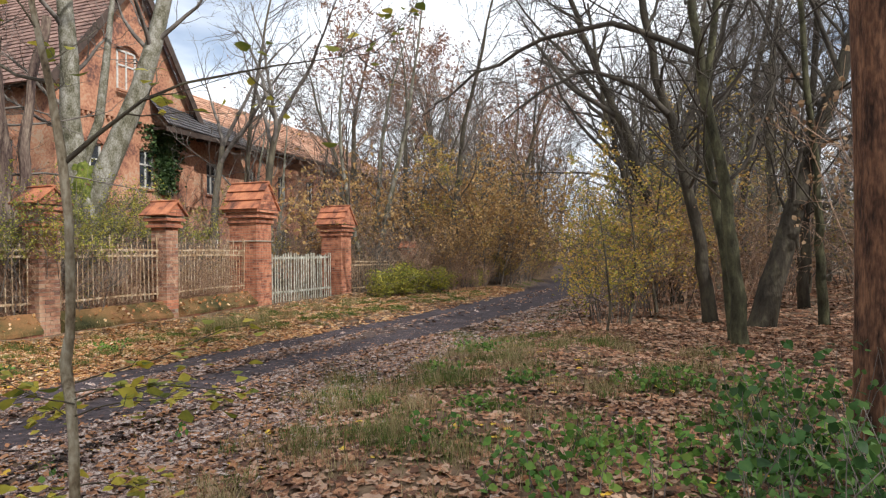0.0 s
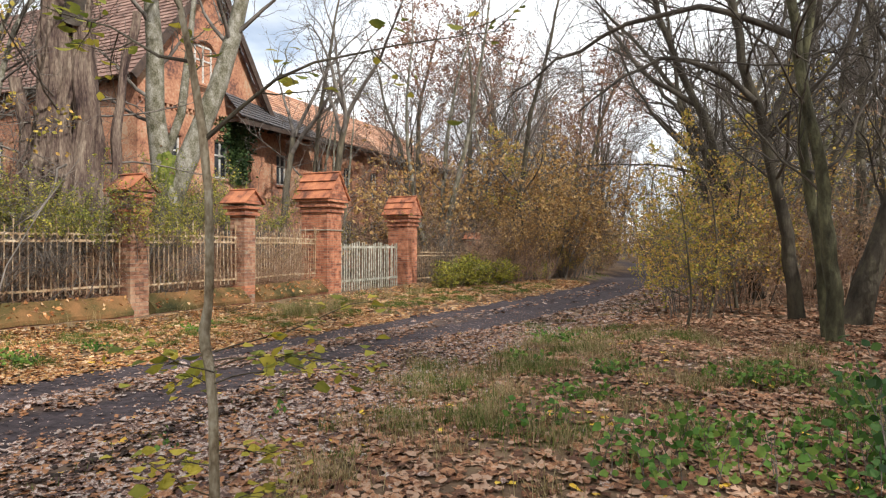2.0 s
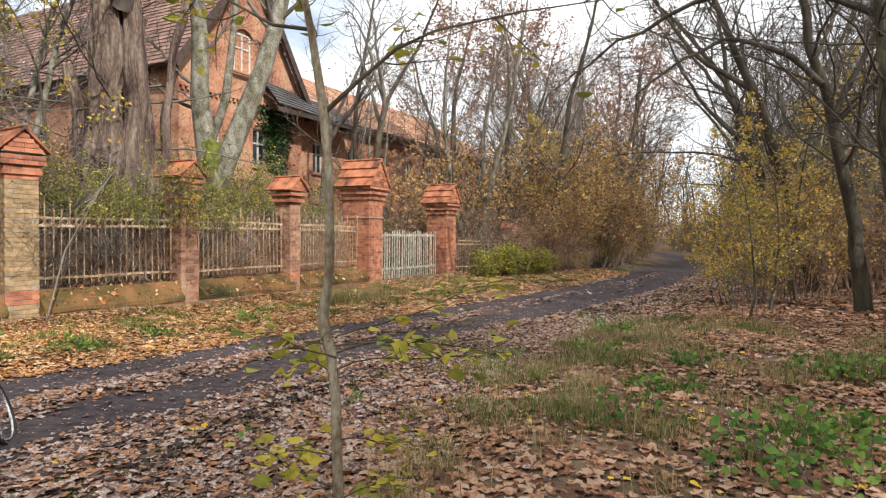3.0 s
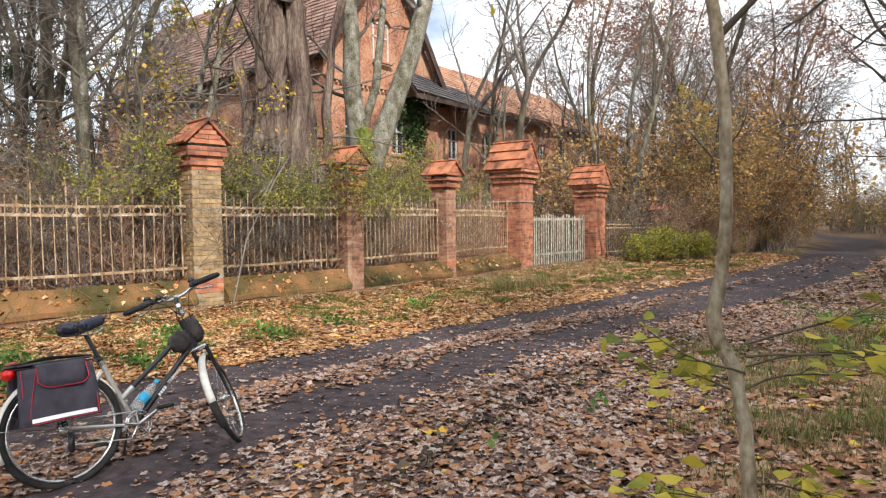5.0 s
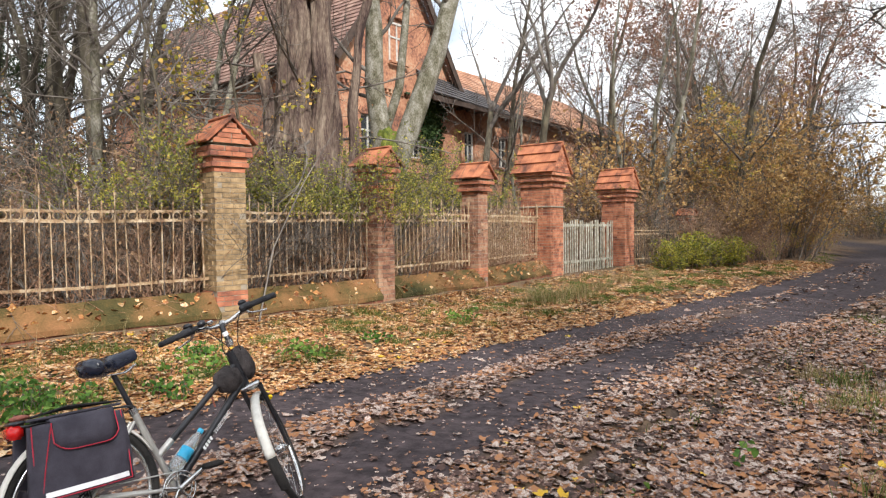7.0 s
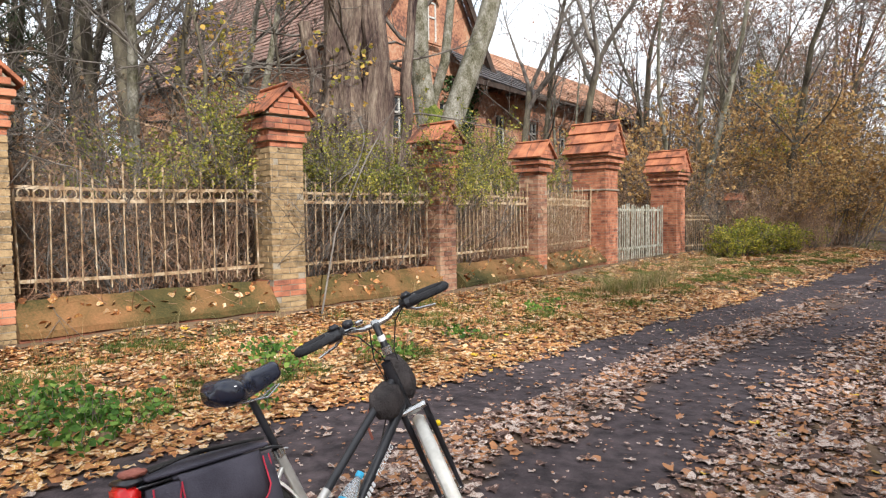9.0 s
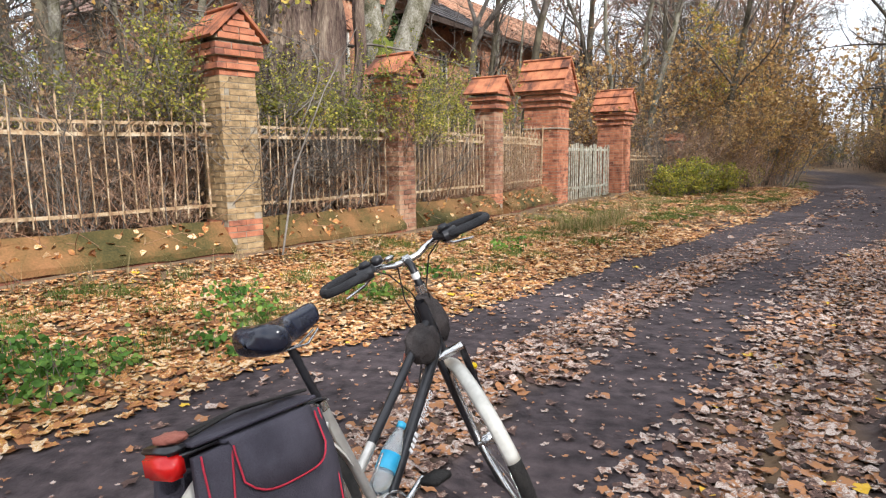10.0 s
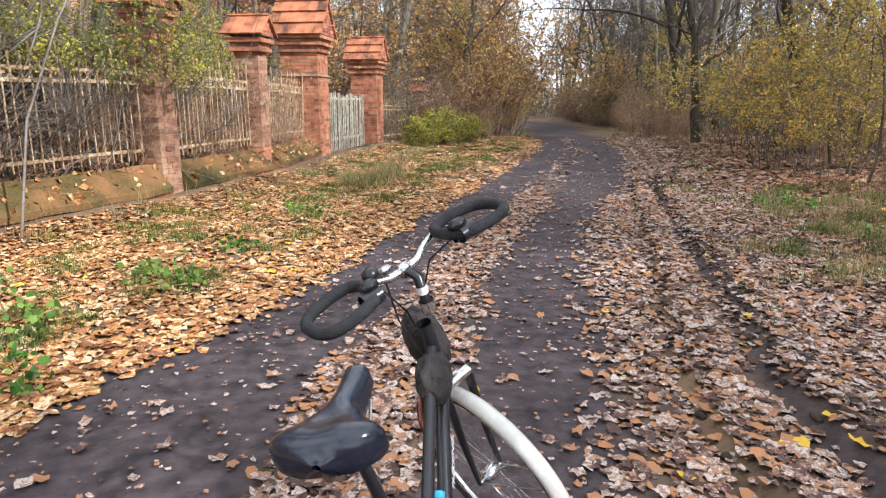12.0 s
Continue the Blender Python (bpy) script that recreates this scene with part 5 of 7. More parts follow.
wood_tree("dark old tree with a branch arching over the track", [(5.5, 12.0, 0.4), (5.3, 12.0, 1.8), (4.95, 12.0, 3.4), (4.45, 12.0, 5.2), (4.1, 12.0, 8.0), (4.2, 12.1, 12.5)], 0.13, 0.04, BARK_DARK, 32,
          [[(4.75, 12.0, 4.2), (4.0, 12.0, 4.9), (3.15, 12.0, 5.1), (2.3, 12.0, 4.7), (1.5, 12.0, 4.1)], [(4.9, 12.0, 3.6), (5.6, 11.8, 5.2), (6.0, 11.6, 7.2), (6.1, 11.4, 9.5)]], 20)
wood_tree("heavy dark tree leaning into the wood", [(5.9, 11.0, 0.5), (6.44, 11.0, 1.9), (6.92, 11.0, 3.4), (7.45, 11.0, 4.8), (8.2, 11.0, 6.6), (9.0, 11.0, 9.0)], 0.20, 0.06, BARK_DARK, 33)
wood_tree("slim grey-green tree in the wood", [(6.97, 10.8, 0.5), (6.9, 10.8, 1.8), (6.85, 10.8, 3.1), (6.63, 10.8, 6.0), (6.7, 10.8, 11.5)], 0.085, 0.03, BARK_MOSSY, 34, (), 14)
wood_tree("crooked tree bending towards the track", [(6.5, 16.3, 0.4), (5.76, 16.0, 2.4), (5.05, 16.0, 4.6), (4.2, 16.0, 6.6), (3.4, 16.0, 9.0)], 0.15, 0.05, BARK_DARK, 36, [[(4.9, 16.0, 5.0), (3.6, 16.2, 5.9), (2.9, 16.4, 7.0), (2.5, 16.6, 7.8)]], 20)
wood_tree("dark slender tree deeper in the wood", [(8.6, 14.4, 0.4), (8.7, 14.4, 3.0), (9.0, 14.4, 6.5), (8.9, 14.4, 12.0)], 0.12, 0.04, BARK_DARK, 37)
wood_tree("dark tree with crooked limbs over the track", [(7.4, 22.5, 0.3), (7.0, 22.5, 3.5), (6.2, 22.5, 6.5), (5.6, 22.5, 10.5)], 0.15, 0.04, BARK_DARK, 38, [[(6.7, 22.5, 4.6), (5.2, 22.0, 6.0), (4.2, 21.6, 7.4), (3.6, 21.2, 8.6)], [(6.3, 22.5, 6.0), (4.8, 23, 8.2), (3.0, 23.5, 9.2)]])
for q in range(13):
    wx, wy = float(wrng.uniform(7.5, 16.0)), float(wrng.uniform(11.5, 24.0))
    if wx < 2.6 + 0.42 * wy:
        continue
    wl_, wt = wrng.normal(0, 0.5, 2), float(wrng.uniform(9, 13))
    wood_tree("dark thin tree in the shade of the wood", [(wx, wy, 0.3), (wx + wl_[0] * 0.3, wy, 2.5), (wx + wl_[0], wy + wl_[1] * 0.3, 5.5), (wx + wl_[0] * 1.2, wy + wl_[1], wt)], float(wrng.uniform(0.05, 0.10)), 0.02, BARK_DARK if q % 3 else BARK_MOSSY, 100 + q, (), 5)

# long bare canes over the fence
CANE_RED = material("red_brown_stalks", [(0.17, 0.085, 0.05), (0.34, 0.185, 0.11), (0.46, 0.30, 0.19)], 3, 0.9, 0, 30)
crng = np.random.default_rng(91)
ct = Tubes()
for _ in range(44):
    y = crng.uniform(5.0, 13.5)
    bx, by = along_fence(y, crng.uniform(0.2, 1.2))
    d = np.array((crng.normal(0.15, 0.5), crng.normal(0.0, 0.9), 1.6))
    lp, lr = bough(crng, (bx, by, 0.4), d, crng.uniform(1.6, 3.6), 0.007, 0.002, 12, 0.07, -0.10)
    ct.add(lp, lr, 4)
    twigs_from(crng, ct, lp, 4, 0.5, 0.003, fine=2)
ct.add([(-7.75, 8.75, 0.15), (-7.72, 9.1, 1.2), (-7.55, 9.7, 2.2), (-7.3, 10.3, 3.1)], [0.014, 0.012, 0.010, 0.006], 6)
for _ in range(46):
    y = crng.uniform(3.0, 9.2)
    bx, by = along_fence(y, crng.uniform(0.9, 2.8))
    lp, lr = bough(crng, (bx, by, crng.uniform(1.4, 3.8)), (crng.normal(0.5, 0.6), crng.normal(0.2, 0.9), crng.normal(-0.1, 0.35)), crng.uniform(1.4, 3.2), 0.010, 0.002, 12, 0.10, -0.03)
    ct.add(lp, lr, 4)
    twigs_from(crng, ct, lp, 9, 0.8, 0.004, fine=4)
rt = Tubes()
for _ in range(900):
    y = crng.uniform(0.6, 18.0)
    bx, by = along_fence(y, crng.uniform(0.25, 1.3))
    lp, lr = bough(crng, (bx, by, 0.2), (crng.normal(0.0, 0.7), crng.normal(0.0, 0.9), 1.5), crng.uniform(0.7, 1.7), 0.0055, 0.002, 8, 0.14, -0.09)
    rt.add(lp, lr, 3)
tagged(rt.make("bramble_tangle", CANE_RED), "tangle of red-brown bramble stalks behind the iron fence", "brambles", kind="stuff")
canes = ct.make("bramble_canes", TWIG)
tagged(canes, "long bare bramble canes arching over the iron fence", "brambles", kind="stuff")

# clods of torn earth along the outer rut
kt_v, kt_f, kn = [], [], 0
krng = np.random.default_rng(19)
ico = bmesh.new()
bmesh.ops.create_icosphere(ico, subdivisions=2, radius=1.0)
iv = np.array([v.co[:] for v in ico.verts])
fi = np.array([[v.index for v in f.verts] for f in ico.faces])
ico.free()
for _ in range(900):
    y = krng.uniform(2.0, 14)
    o = ridge_lines(0.0, y)[int(krng.random() < 0.65)] + krng.normal(-0.05, 0.06)
    x = float(np.interp(y, TRACK_Y, TRACK_X)) + o * 1.08
    r = krng.uniform(0.008, 0.028)
    s = np.array((r * krng.uniform(0.8, 1.6), r * krng.uniform(0.8, 1.8), r * krng.uniform(0.5, 0.9)))
    v = iv * (1 + krng.normal(0, 0.13, (len(iv), 1))) * s + np.array((x, y, on_ground(x, y) + r * 0.2))
    kt_v.append(v)
    kt_f.append(fi + kn)
    kn += len(iv)
CLOD = material("dark_clods", [(0.03, 0.022, 0.018), (0.07, 0.05, 0.04)], 9, 0.98, 0.7, 60)
tagged(fast("soil_clods", np.concatenate(kt_v), np.concatenate(kt_f), CLOD), "dark clods of earth along the rut's edge", "soil", kind="stuff")

# ivy on the gable
rng = np.random.default_rng(12)
n = 3200
u, w = rng.normal(0, 0.5, n), rng.random(n)
ix, iz = 5.45 + u * (0.55 + 0.8 * (1 - w)), 4.3 + 3.0 * (1 - w**1.4)
q = np.stack([ix, -0.05 - 0.16 * rng.random(n), iz], axis=-1)
v, f = leaf_cloud(rng, q, 0.16)
ivy = fast("ivy", v, f, IVY)
ivy.matrix_basis = house.matrix_basis.copy()
tagged(ivy, "dark green ivy climbing on the brick gable", "ivy", kind="stuff")


# ---- fallen leaves ----
def fallen(name, label, seed, xs, ys, density, size, mat, keep):
    """Leaves that lie on the ground, thinned by keep(x, y, o)."""
    rng = np.random.default_rng(seed)
    n = int((xs[1] - xs[0]) * (ys[1] - ys[0]) * density)
    x, y = rng.uniform(*xs, n), rng.uniform(*ys, n)
    o = off_track(x, y)
    k = rng.random(n) < keep(x, y, o)
    x, y = x[k], y[k]
    n = len(x)
    s = size * rng.uniform(0.55, 1.35, n)
    z = height(x, y) + 0.008 + 0.02 * rng.random(n) ** 2
    yaw = rng.uniform(0, 2 * np.pi, n)
    tilt, td = np.abs(rng.normal(0, 0.15, n)), rng.uniform(0, 2 * np.pi, n)
    lobes = 10
    a = np.arange(lobes) * 2 * np.pi / lobes
    maple = rng.random(n) < 0.45
    rad = np.where(maple[:, None], (np.array((0.58, 0.39, 0.52, 0.36, 0.48, 0.30, 0.48, 0.36, 0.52, 0.39)))[None, :], (np.array((0.56, 0.44, 0.34, 0.31, 0.38, 0.50, 0.38, 0.31, 0.34, 0.44)))[None, :])
    rad = rad * rng.uniform(0.85, 1.15, (n, lobes)) * s[:, None]
    ca = a[None, :] + yaw[:, None]
    lx, ly = rad * np.cos(ca), rad * np.sin(ca)
    lz = np.sin(tilt)[:, None] * (lx * np.cos(td)[:, None] + ly * np.sin(td)[:, None]) + rng.uniform(-0.1, 0.30, (n, 1)) * rad**2 / s[:, None] + rng.normal(0, 0.07, (n, lobes)) * s[:, None]
    ring = np.stack([x[:, None] + lx, y[:, None] + ly, z[:, None] + np.maximum(lz, -0.012)], axis=-1)
    mid = np.stack([x, y, z], axis=-1)[:, None, :]
    v = np.concatenate([mid, ring], axis=1).reshape(-1, 3)
    q = np.array([(0, 1 + k, 1 + (k + 1) % lobes) for k in range(lobes)])
    f = (np.arange(n)[:, None, None] * (lobes + 1) + q[None]).reshape(-1, 3)
    ob = fast(name, v, f, mat)
    return tagged(ob, label, "fallen leaves", kind="stuff")


LITTER_PALE = material("pale_fallen_leaves", [(0.075, 0.042, 0.034), (0.20, 0.115, 0.085), (0.34, 0.235, 0.185), (0.56, 0.48, 0.42), (0.24, 0.15, 0.115), (0.36, 0.165, 0.07)], 30, 0.75, 0.3, 120, per="island", spread=0.75)
LITTER_GOLD = material("golden_fallen_leaves", [(0.20, 0.085, 0.038), (0.48, 0.185, 0.05), (0.50, 0.31, 0.12), (0.68, 0.55, 0.41), (0.55, 0.30, 0.06), (0.36, 0.155, 0.06)], 30, 0.75, 0.3, 120, per="island", spread=0.75)
LITTER_BROWN = material("brown_fallen_leaves", [(0.10, 0.045, 0.025), (0.24, 0.105, 0.052), (0.35, 0.17, 0.08), (0.42, 0.27, 0.18)], 30, 0.8, 0.3, 120, per="island", spread=0.75)
LITTER_YELLOW = material("yellow_fallen_leaves", [(0.60, 0.36, 0.03), (0.72, 0.50, 0.06)], 30, 0.7, 0.2, 120, per="island", spread=0.6)


def on_margin(x, y, o):
    o = o + 0.12 * wobble(x, y, 2.0) + 0.07 * wobble(x, y, 6.0)
    far = smoothstep(10.5, 15, y)
    strip = 0.75 * np.exp(-((o / 0.30) ** 4)) * (1 - 0.85 * far)
    ruts = 0.014
    side = smoothstep(0.85 + 0.35 * far, 1.55 + 0.35 * far, o) * smoothstep(4.3, 2.7, o)
    r1, r2 = ridge_lines(x, y)
    side = side * (1 - 0.9 * np.exp(-(((o - r2 + 0.14) / 0.10) ** 2))) * (1 - 0.75 * np.exp(-(((o - r1 + 0.10) / 0.055) ** 2)))
    return np.clip(strip + ruts + side * (0.75 + 0.3 * wobble(x, y, 1.1)), 0, 1) * (o > -1.3 - left_spread(y))


def on_verge(x, y, o):
    o = o + 0.10 * wobble(x, y, 3.0)
    o = o + left_spread(y)
    return smoothstep(-1.0, -1.35, o) * (inside_fence(x, y) < -0.30) * np.clip(0.72 + 0.35 * wobble(x, y, 1.3), 0.2, 1)


def on_floor(x, y, o):
    return smoothstep(2.4, 3.8, o) * np.clip(0.75 + 0.35 * wobble(x, y, 1.2), 0.2, 1)


fallen("leaf_litter", "pale tan and brown leaves strewn along the track", 1, (-8.5, 3), (-2.0, 12), 1250, 0.072, LITTER_PALE, on_margin)
fallen("leaf_litter", "pale leaves along the further track", 2, (-4.5, 9), (12, 30), 220, 0.11, LITTER_PALE, on_margin)
fallen("leaf_litter", "golden and orange leaves on the grass verge", 3, (-12.5, -1), (-2.0, 14), 800, 0.084, LITTER_GOLD, on_verge)
fallen("leaf_litter", "golden leaves on the further verge", 4, (-7, 4), (14, 30), 200, 0.11, LITTER_GOLD, on_verge)
fallen("leaf_litter", "brown leaves on the forest floor", 5, (-3.0, 9), (-3.0, 12), 480, 0.08, LITTER_BROWN, on_floor)
fallen("leaf_litter", "brown leaves deep in the wood", 6, (-1, 18), (12, 34), 90, 0.13, LITTER_BROWN, on_floor)
fallen("leaf_litter", "single bright yellow leaves", 7, (-9, 3), (1.5, 12), 3.0, 0.08, LITTER_YELLOW, lambda x, y, o: np.where(np.abs(o) < 1.1, 0.15, 1.0) * (inside_fence(x, y) < -0.4))
fallen("leaf_crumbs", "small leaf crumbs trodden into the ruts", 9, (-8.5, 5), (-1.0, 16), 120, 0.026, LITTER_PALE, lambda x, y, o: 0.8 * (np.abs(o) < 1.5))
# behind the fence
fallen("leaf_litter", "brown leaves under the thicket behind the fence", 8, (-16, -5), (2, 24), 70, 0.12, LITTER_BROWN, lambda x, y, o: inside_fence(x, y) > 0.6)
# leaves caught on the sloping coping
for i in (2, 3, 4, 5):
    s, f2, ln, yaw = seg(i)
    rng = np.random.default_rng(60 + i)
    n = int(ln * 20)
    px, t2 = rng.uniform(0, ln, n), rng.random(n)
    q = np.stack([px, -0.12 - 0.30 * t2, 0.565 - 0.30 * t2 + 0.012], axis=-1)
    v, f3 = leaf_cloud(rng, q, 0.10)
    ob = fast("leaf_litter", v, f3, LITTER_GOLD)
    ob.matrix_basis = pose(s.x, s.y, 0, 0, 0, yaw)
    tagged(ob, "dry leaves caught on the sloping coping", "fallen leaves", kind="stuff")


# ---- grass and herbs ----
def blades(name, label, seed, patches, per_m2, length, mat, dry=0.0):
    """Bent grass blades in round patches (x, y, radius)."""
    rng = np.random.default_rng(seed)
    ps = []
    for x, y, r in patches:
        n = int(per_m2 * math.pi * r * r)
        a, q = rng.uniform(0, 6.283, n), np.abs(rng.normal(0, 0.5, n)) * r
        ps.append(np.stack([x + q * np.cos(a), y + q * np.sin(a)], axis=-1))
    p = np.concatenate(ps)
    p = p + 0.05 * rng.normal(0, 1, p.shape)
    n = len(p)
    z = height(p[:, 0], p[:, 1]) - 0.01
    a = rng.uniform(0, 6.283, n)
    ln = length * rng.uniform(0.45, 1.2, n)
    d = np.stack([np.cos(a), np.sin(a)], axis=-1)
    bend = rng.uniform(0.15, 0.95, n)[:, None]
    w = 0.0016 + 0.0018 * rng.random(n)[:, None]
    s = np.stack([-d[:, 1], d[:, 0]], axis=-1)

    def at(t, k):
        xy = p + d * bend * (t**1.6) * ln[:, None] + s * w * k
        return np.concatenate([xy, (z + ln * t * (1 - 0.35 * bend[:, 0] * t))[:, None]], axis=1)

    v = np.stack([at(0, 1), at(0, -1), at(0.5, 0.8), at(0.5, -0.8), at(1.0, 0)], axis=1).reshape(-1, 3)
    q = np.array([(0, 1, 3), (0, 3, 2), (2, 3, 4)])
    f = (np.arange(n)[:, None, None] * 5 + q[None]).reshape(-1, 3)
    return tagged(fast(name, v, f, mat), label, "grass", kind="stuff")


GRASS = leafy(material("green_grass", [(0.05, 0.085, 0.015), (0.11, 0.16, 0.03), (0.20, 0.22, 0.06)], 2, 0.75, 0, 30, per="island", spread=0.6))
GRASS_DRY = leafy(material("dry_grass", [(0.16, 0.12, 0.05), (0.30, 0.235, 0.11), (0.42, 0.34, 0.18)], 2, 0.8, 0, 30, per="island", spread=0.6))
grng = np.random.default_rng(50)
tufts = [(0.2 + 1.3 * grng.normal(), 6.0 + 1.4 * grng.normal(), grng.uniform(0.15, 0.5)) for _ in range(48)]
tufts += [(1.6 + 1.0 * grng.normal(), 8.5 + 1.2 * grng.normal(), grng.uniform(0.2, 0.5)) for _ in range(22)]
tufts = [q for q in tufts if off_track(q[0], q[1]) > 2.6]
blades("grass_tufts", "green grass tufts between fallen leaves", 1, tufts, 420, 0.17, GRASS)
blades("dry_grass", "straw-coloured dry grass on the bank", 2, [(x + 0.3 * grng.normal(), y + 0.3 * grng.normal(), r) for x, y, r in tufts] + [(-0.6 + 0.6 * grng.normal(), 3.4 + 0.6 * grng.normal(), 0.3) for _ in range(7)], 330, 0.21, GRASS_DRY)
verge = []
for _ in range(420):
    y = grng.uniform(2, 26)
    x = float(np.interp(y, FENCE_Y, FENCE_X))
    t0 = float(np.interp(y, TRACK_Y, TRACK_X)) - 1.25
    verge.append((x + 0.6 + (t0 - x - 0.6) * grng.random(), y, grng.uniform(0.12, 0.35)))
verge = [q for q in verge if off_track(q[0], q[1]) < -1.55 - left_spread(q[1]) - q[2]]
blades("verge_grass", "short green grass on the leaf-strewn verge", 3, verge, 900, 0.11, GRASS)
foot = [(float(np.interp(y, FENCE_Y, FENCE_X)) + 0.45 + 0.25 * abs(grng.normal()), y, 0.25) for y in np.arange(4, 27, 0.4)]
blades("dry_grass", "dry stalks along the foot of the fence", 4, foot, 110, 0.34, GRASS_DRY)
blades("grass_tufts", "tall grass clump before the gate pier", 5, [(-4.3, 12.9, 0.5), (-4.0, 13.6, 0.55), (-3.8, 14.3, 0.45), (-4.6, 13.4, 0.4)], 230, 0.36, GRASS)
blades("dry_grass", "dry grass clump before the gate pier", 7, [(-4.3, 12.9, 0.6), (-4.0, 13.6, 0.65), (-3.8, 14.3, 0.55), (-4.6, 13.4, 0.5), (-3.6, 15.6, 0.5), (-3.2, 17.5, 0.5), (-2.6, 19.5, 0.5)], 260, 0.40, GRASS_DRY)
blades("grass_tufts", "grass along the wood's edge", 6, [(1.0 + 0.5 * grng.normal(), 10.5 + 1.5 * grng.normal(), 0.4) for _ in range(10)] + [(0.6 + 0.3 * grng.normal(), 8.0 + 0.8 * grng.normal(), 0.35) for _ in range(6)] + [(float(np.interp(y, TRACK_Y, TRACK_X)) + float(ridge_lines(0.0, y)[1]) * 1.08 + 0.03 * grng.normal(), y, grng.uniform(0.05, 0.16)) for y in np.arange(3, 12, 0.28)] + [(float(np.interp(y, TRACK_Y, TRACK_X)) + 3.4 + 0.5 * grng.normal(), y, 0.4) for y in np.arange(13, 40, 0.8)] + [(float(np.interp(y, TRACK_Y, TRACK_X)) - 2.4 + 0.4 * grng.normal(), y, 0.4) for y in np.arange(20, 40, 0.8)], 240, 0.12, GRASS)


NETTLE = leafy(material("nettle_leaves", [(0.02, 0.055, 0.012), (0.045, 0.11, 0.024), (0.10, 0.18, 0.04)], 1, 0.6, 0, 30, per="island", spread=0.6))


def herbs(name, label, seed, patches, count, h, size, mat):
    """Leafy herb stems with toothed leaves in whorls."""
    rng = np.random.default_rng(seed)
    t, at = Tubes(), []
    for x, y, r in patches:
        for _ in range(int(count * r * r)):
            a, q = rng.uniform(0, 6.283), math.sqrt(rng.random()) * r
            px, py = x + q * math.cos(a), y + q * math.sin(a)
            hh = h * rng.uniform(0.4, 1.2)
            pts, rad = bough(rng, (px, py, on_ground(px, py)), (rng.normal(0, 0.25), rng.normal(0, 0.25), 1), hh, 0.004, 0.002, 4, 0.12, 0)
            t.add(pts, rad, 3)
            for k in range(9):
                b = pts[1 + k % 4]
                at.append(b + rng.normal(0, 0.045, 3) * np.array((1, 1, 0.4)))
    ob = t.make("herb_stems", TWIG)
    v, f = leaf_cloud(rng, np.array(at), size)
    top = empty(name, Matrix())
    tagged(top, label, "undergrowth", kind="stuff")
    ob.parent = top
    ob.name = "stem"
    lf = fast("foliage", v, f, mat, top)
    return top


herbs("bramble_patch", "fresh green brambles and nettles on the forest floor", 1, [(1.0, 3.5, 0.35), (1.5, 3.5, 0.5), (2.1, 3.6, 0.6), (2.8, 3.8, 0.6), (2.9, 4.9, 0.4), (3.5, 5.6, 0.5), (1.4, 4.3, 0.2)], 95, 0.30, 0.062, LEAF_GREEN)
herbs("bramble_patch", "tall dark green nettles at the foot of the tree", 2, [(2.35, 2.9, 0.45), (2.75, 3.3, 0.5), (2.1, 2.5, 0.35)], 150, 0.80, 0.07, NETTLE)
herbs("nettle_patch", "green nettles among leaves on the verge", 3, [(-7.4, 4.6, 0.5), (-7.2, 5.1, 0.35), (-7.9, 4.9, 0.35), (-6.9, 6.4, 0.3), (-6.2, 7.4, 0.3), (-6.6, 5.7, 0.25), (-5.9, 8.4, 0.22), (-7.4, 7.0, 0.3), (-5.2, 10.4, 0.3)], 190, 0.16, 0.06, LEAF_GREEN)
herbs("herb_patch", "low green herbs between leaves", 4, [(0.3, 4.6, 0.3), (0.8, 5.4, 0.35), (2.6, 6.3, 0.5), (1.4, 6.6, 0.35), (-2.3, 4.1, 0.10), (-1.9, 5.0, 0.1), (1.5, 4.4, 0.4), (0.9, 9.6, 0.4), (0.4, 7.4, 0.3)], 110, 0.16, 0.06, LEAF_GREEN)


# ---- the bicycle ----
STEEL_BLACK = material("black_paint", [(0.010, 0.010, 0.012), (0.022, 0.022, 0.026)], 20, 0.28, 0, 60, specular=0.5)
STEEL_SILVER = material("silver_paint", [(0.42, 0.41, 0.38), (0.56, 0.55, 0.52)], 20, 0.35, 0, 60, metal=0.6)
CHROME = material("worn_chrome", [(0.45, 0.45, 0.45), (0.68, 0.68, 0.67)], 25, 0.25, 0, 60, metal=0.95)
RUBBER = material("tyre_rubber", [(0.012, 0.012, 0.012), (0.04, 0.036, 0.033)], 12, 0.85, 0.4, 120)
FOAM = material("foam_grip", [(0.014, 0.014, 0.016), (0.032, 0.032, 0.035)], 30, 0.8, 0.4, 200)
MUDGUARD = material("white_silver_mudguard", [(0.50, 0.48, 0.43), (0.70, 0.68, 0.62)], 14, 0.35, 0, 60)
SADDLE = material("blue_black_vinyl", [(0.010, 0.012, 0.022), (0.020, 0.024, 0.042)], 18, 0.16, 0.06, 90, specular=0.6)
CANVAS = material("dark_canvas", [(0.032, 0.029, 0.040), (0.068, 0.062, 0.080)], 12, 0.8, 0.3, 220)
PIPING = material("red_piping", [(0.30, 0.015, 0.03), (0.48, 0.03, 0.06)], 20, 0.6, 0, 60)
REFLECT = material("white_reflective_band", [(0.66, 0.66, 0.66), (0.82, 0.82, 0.82)], 20, 0.4, 0, 60)
RED_LENS = material("red_lens", [(0.50, 0.008, 0.008), (0.72, 0.02, 0.016)], 12, 0.18, 0, 60, specular=0.6)
LEATHER = material("faded_red_leather", [(0.22, 0.07, 0.05), (0.38, 0.14, 0.10)], 20, 0.7, 0.4, 90)
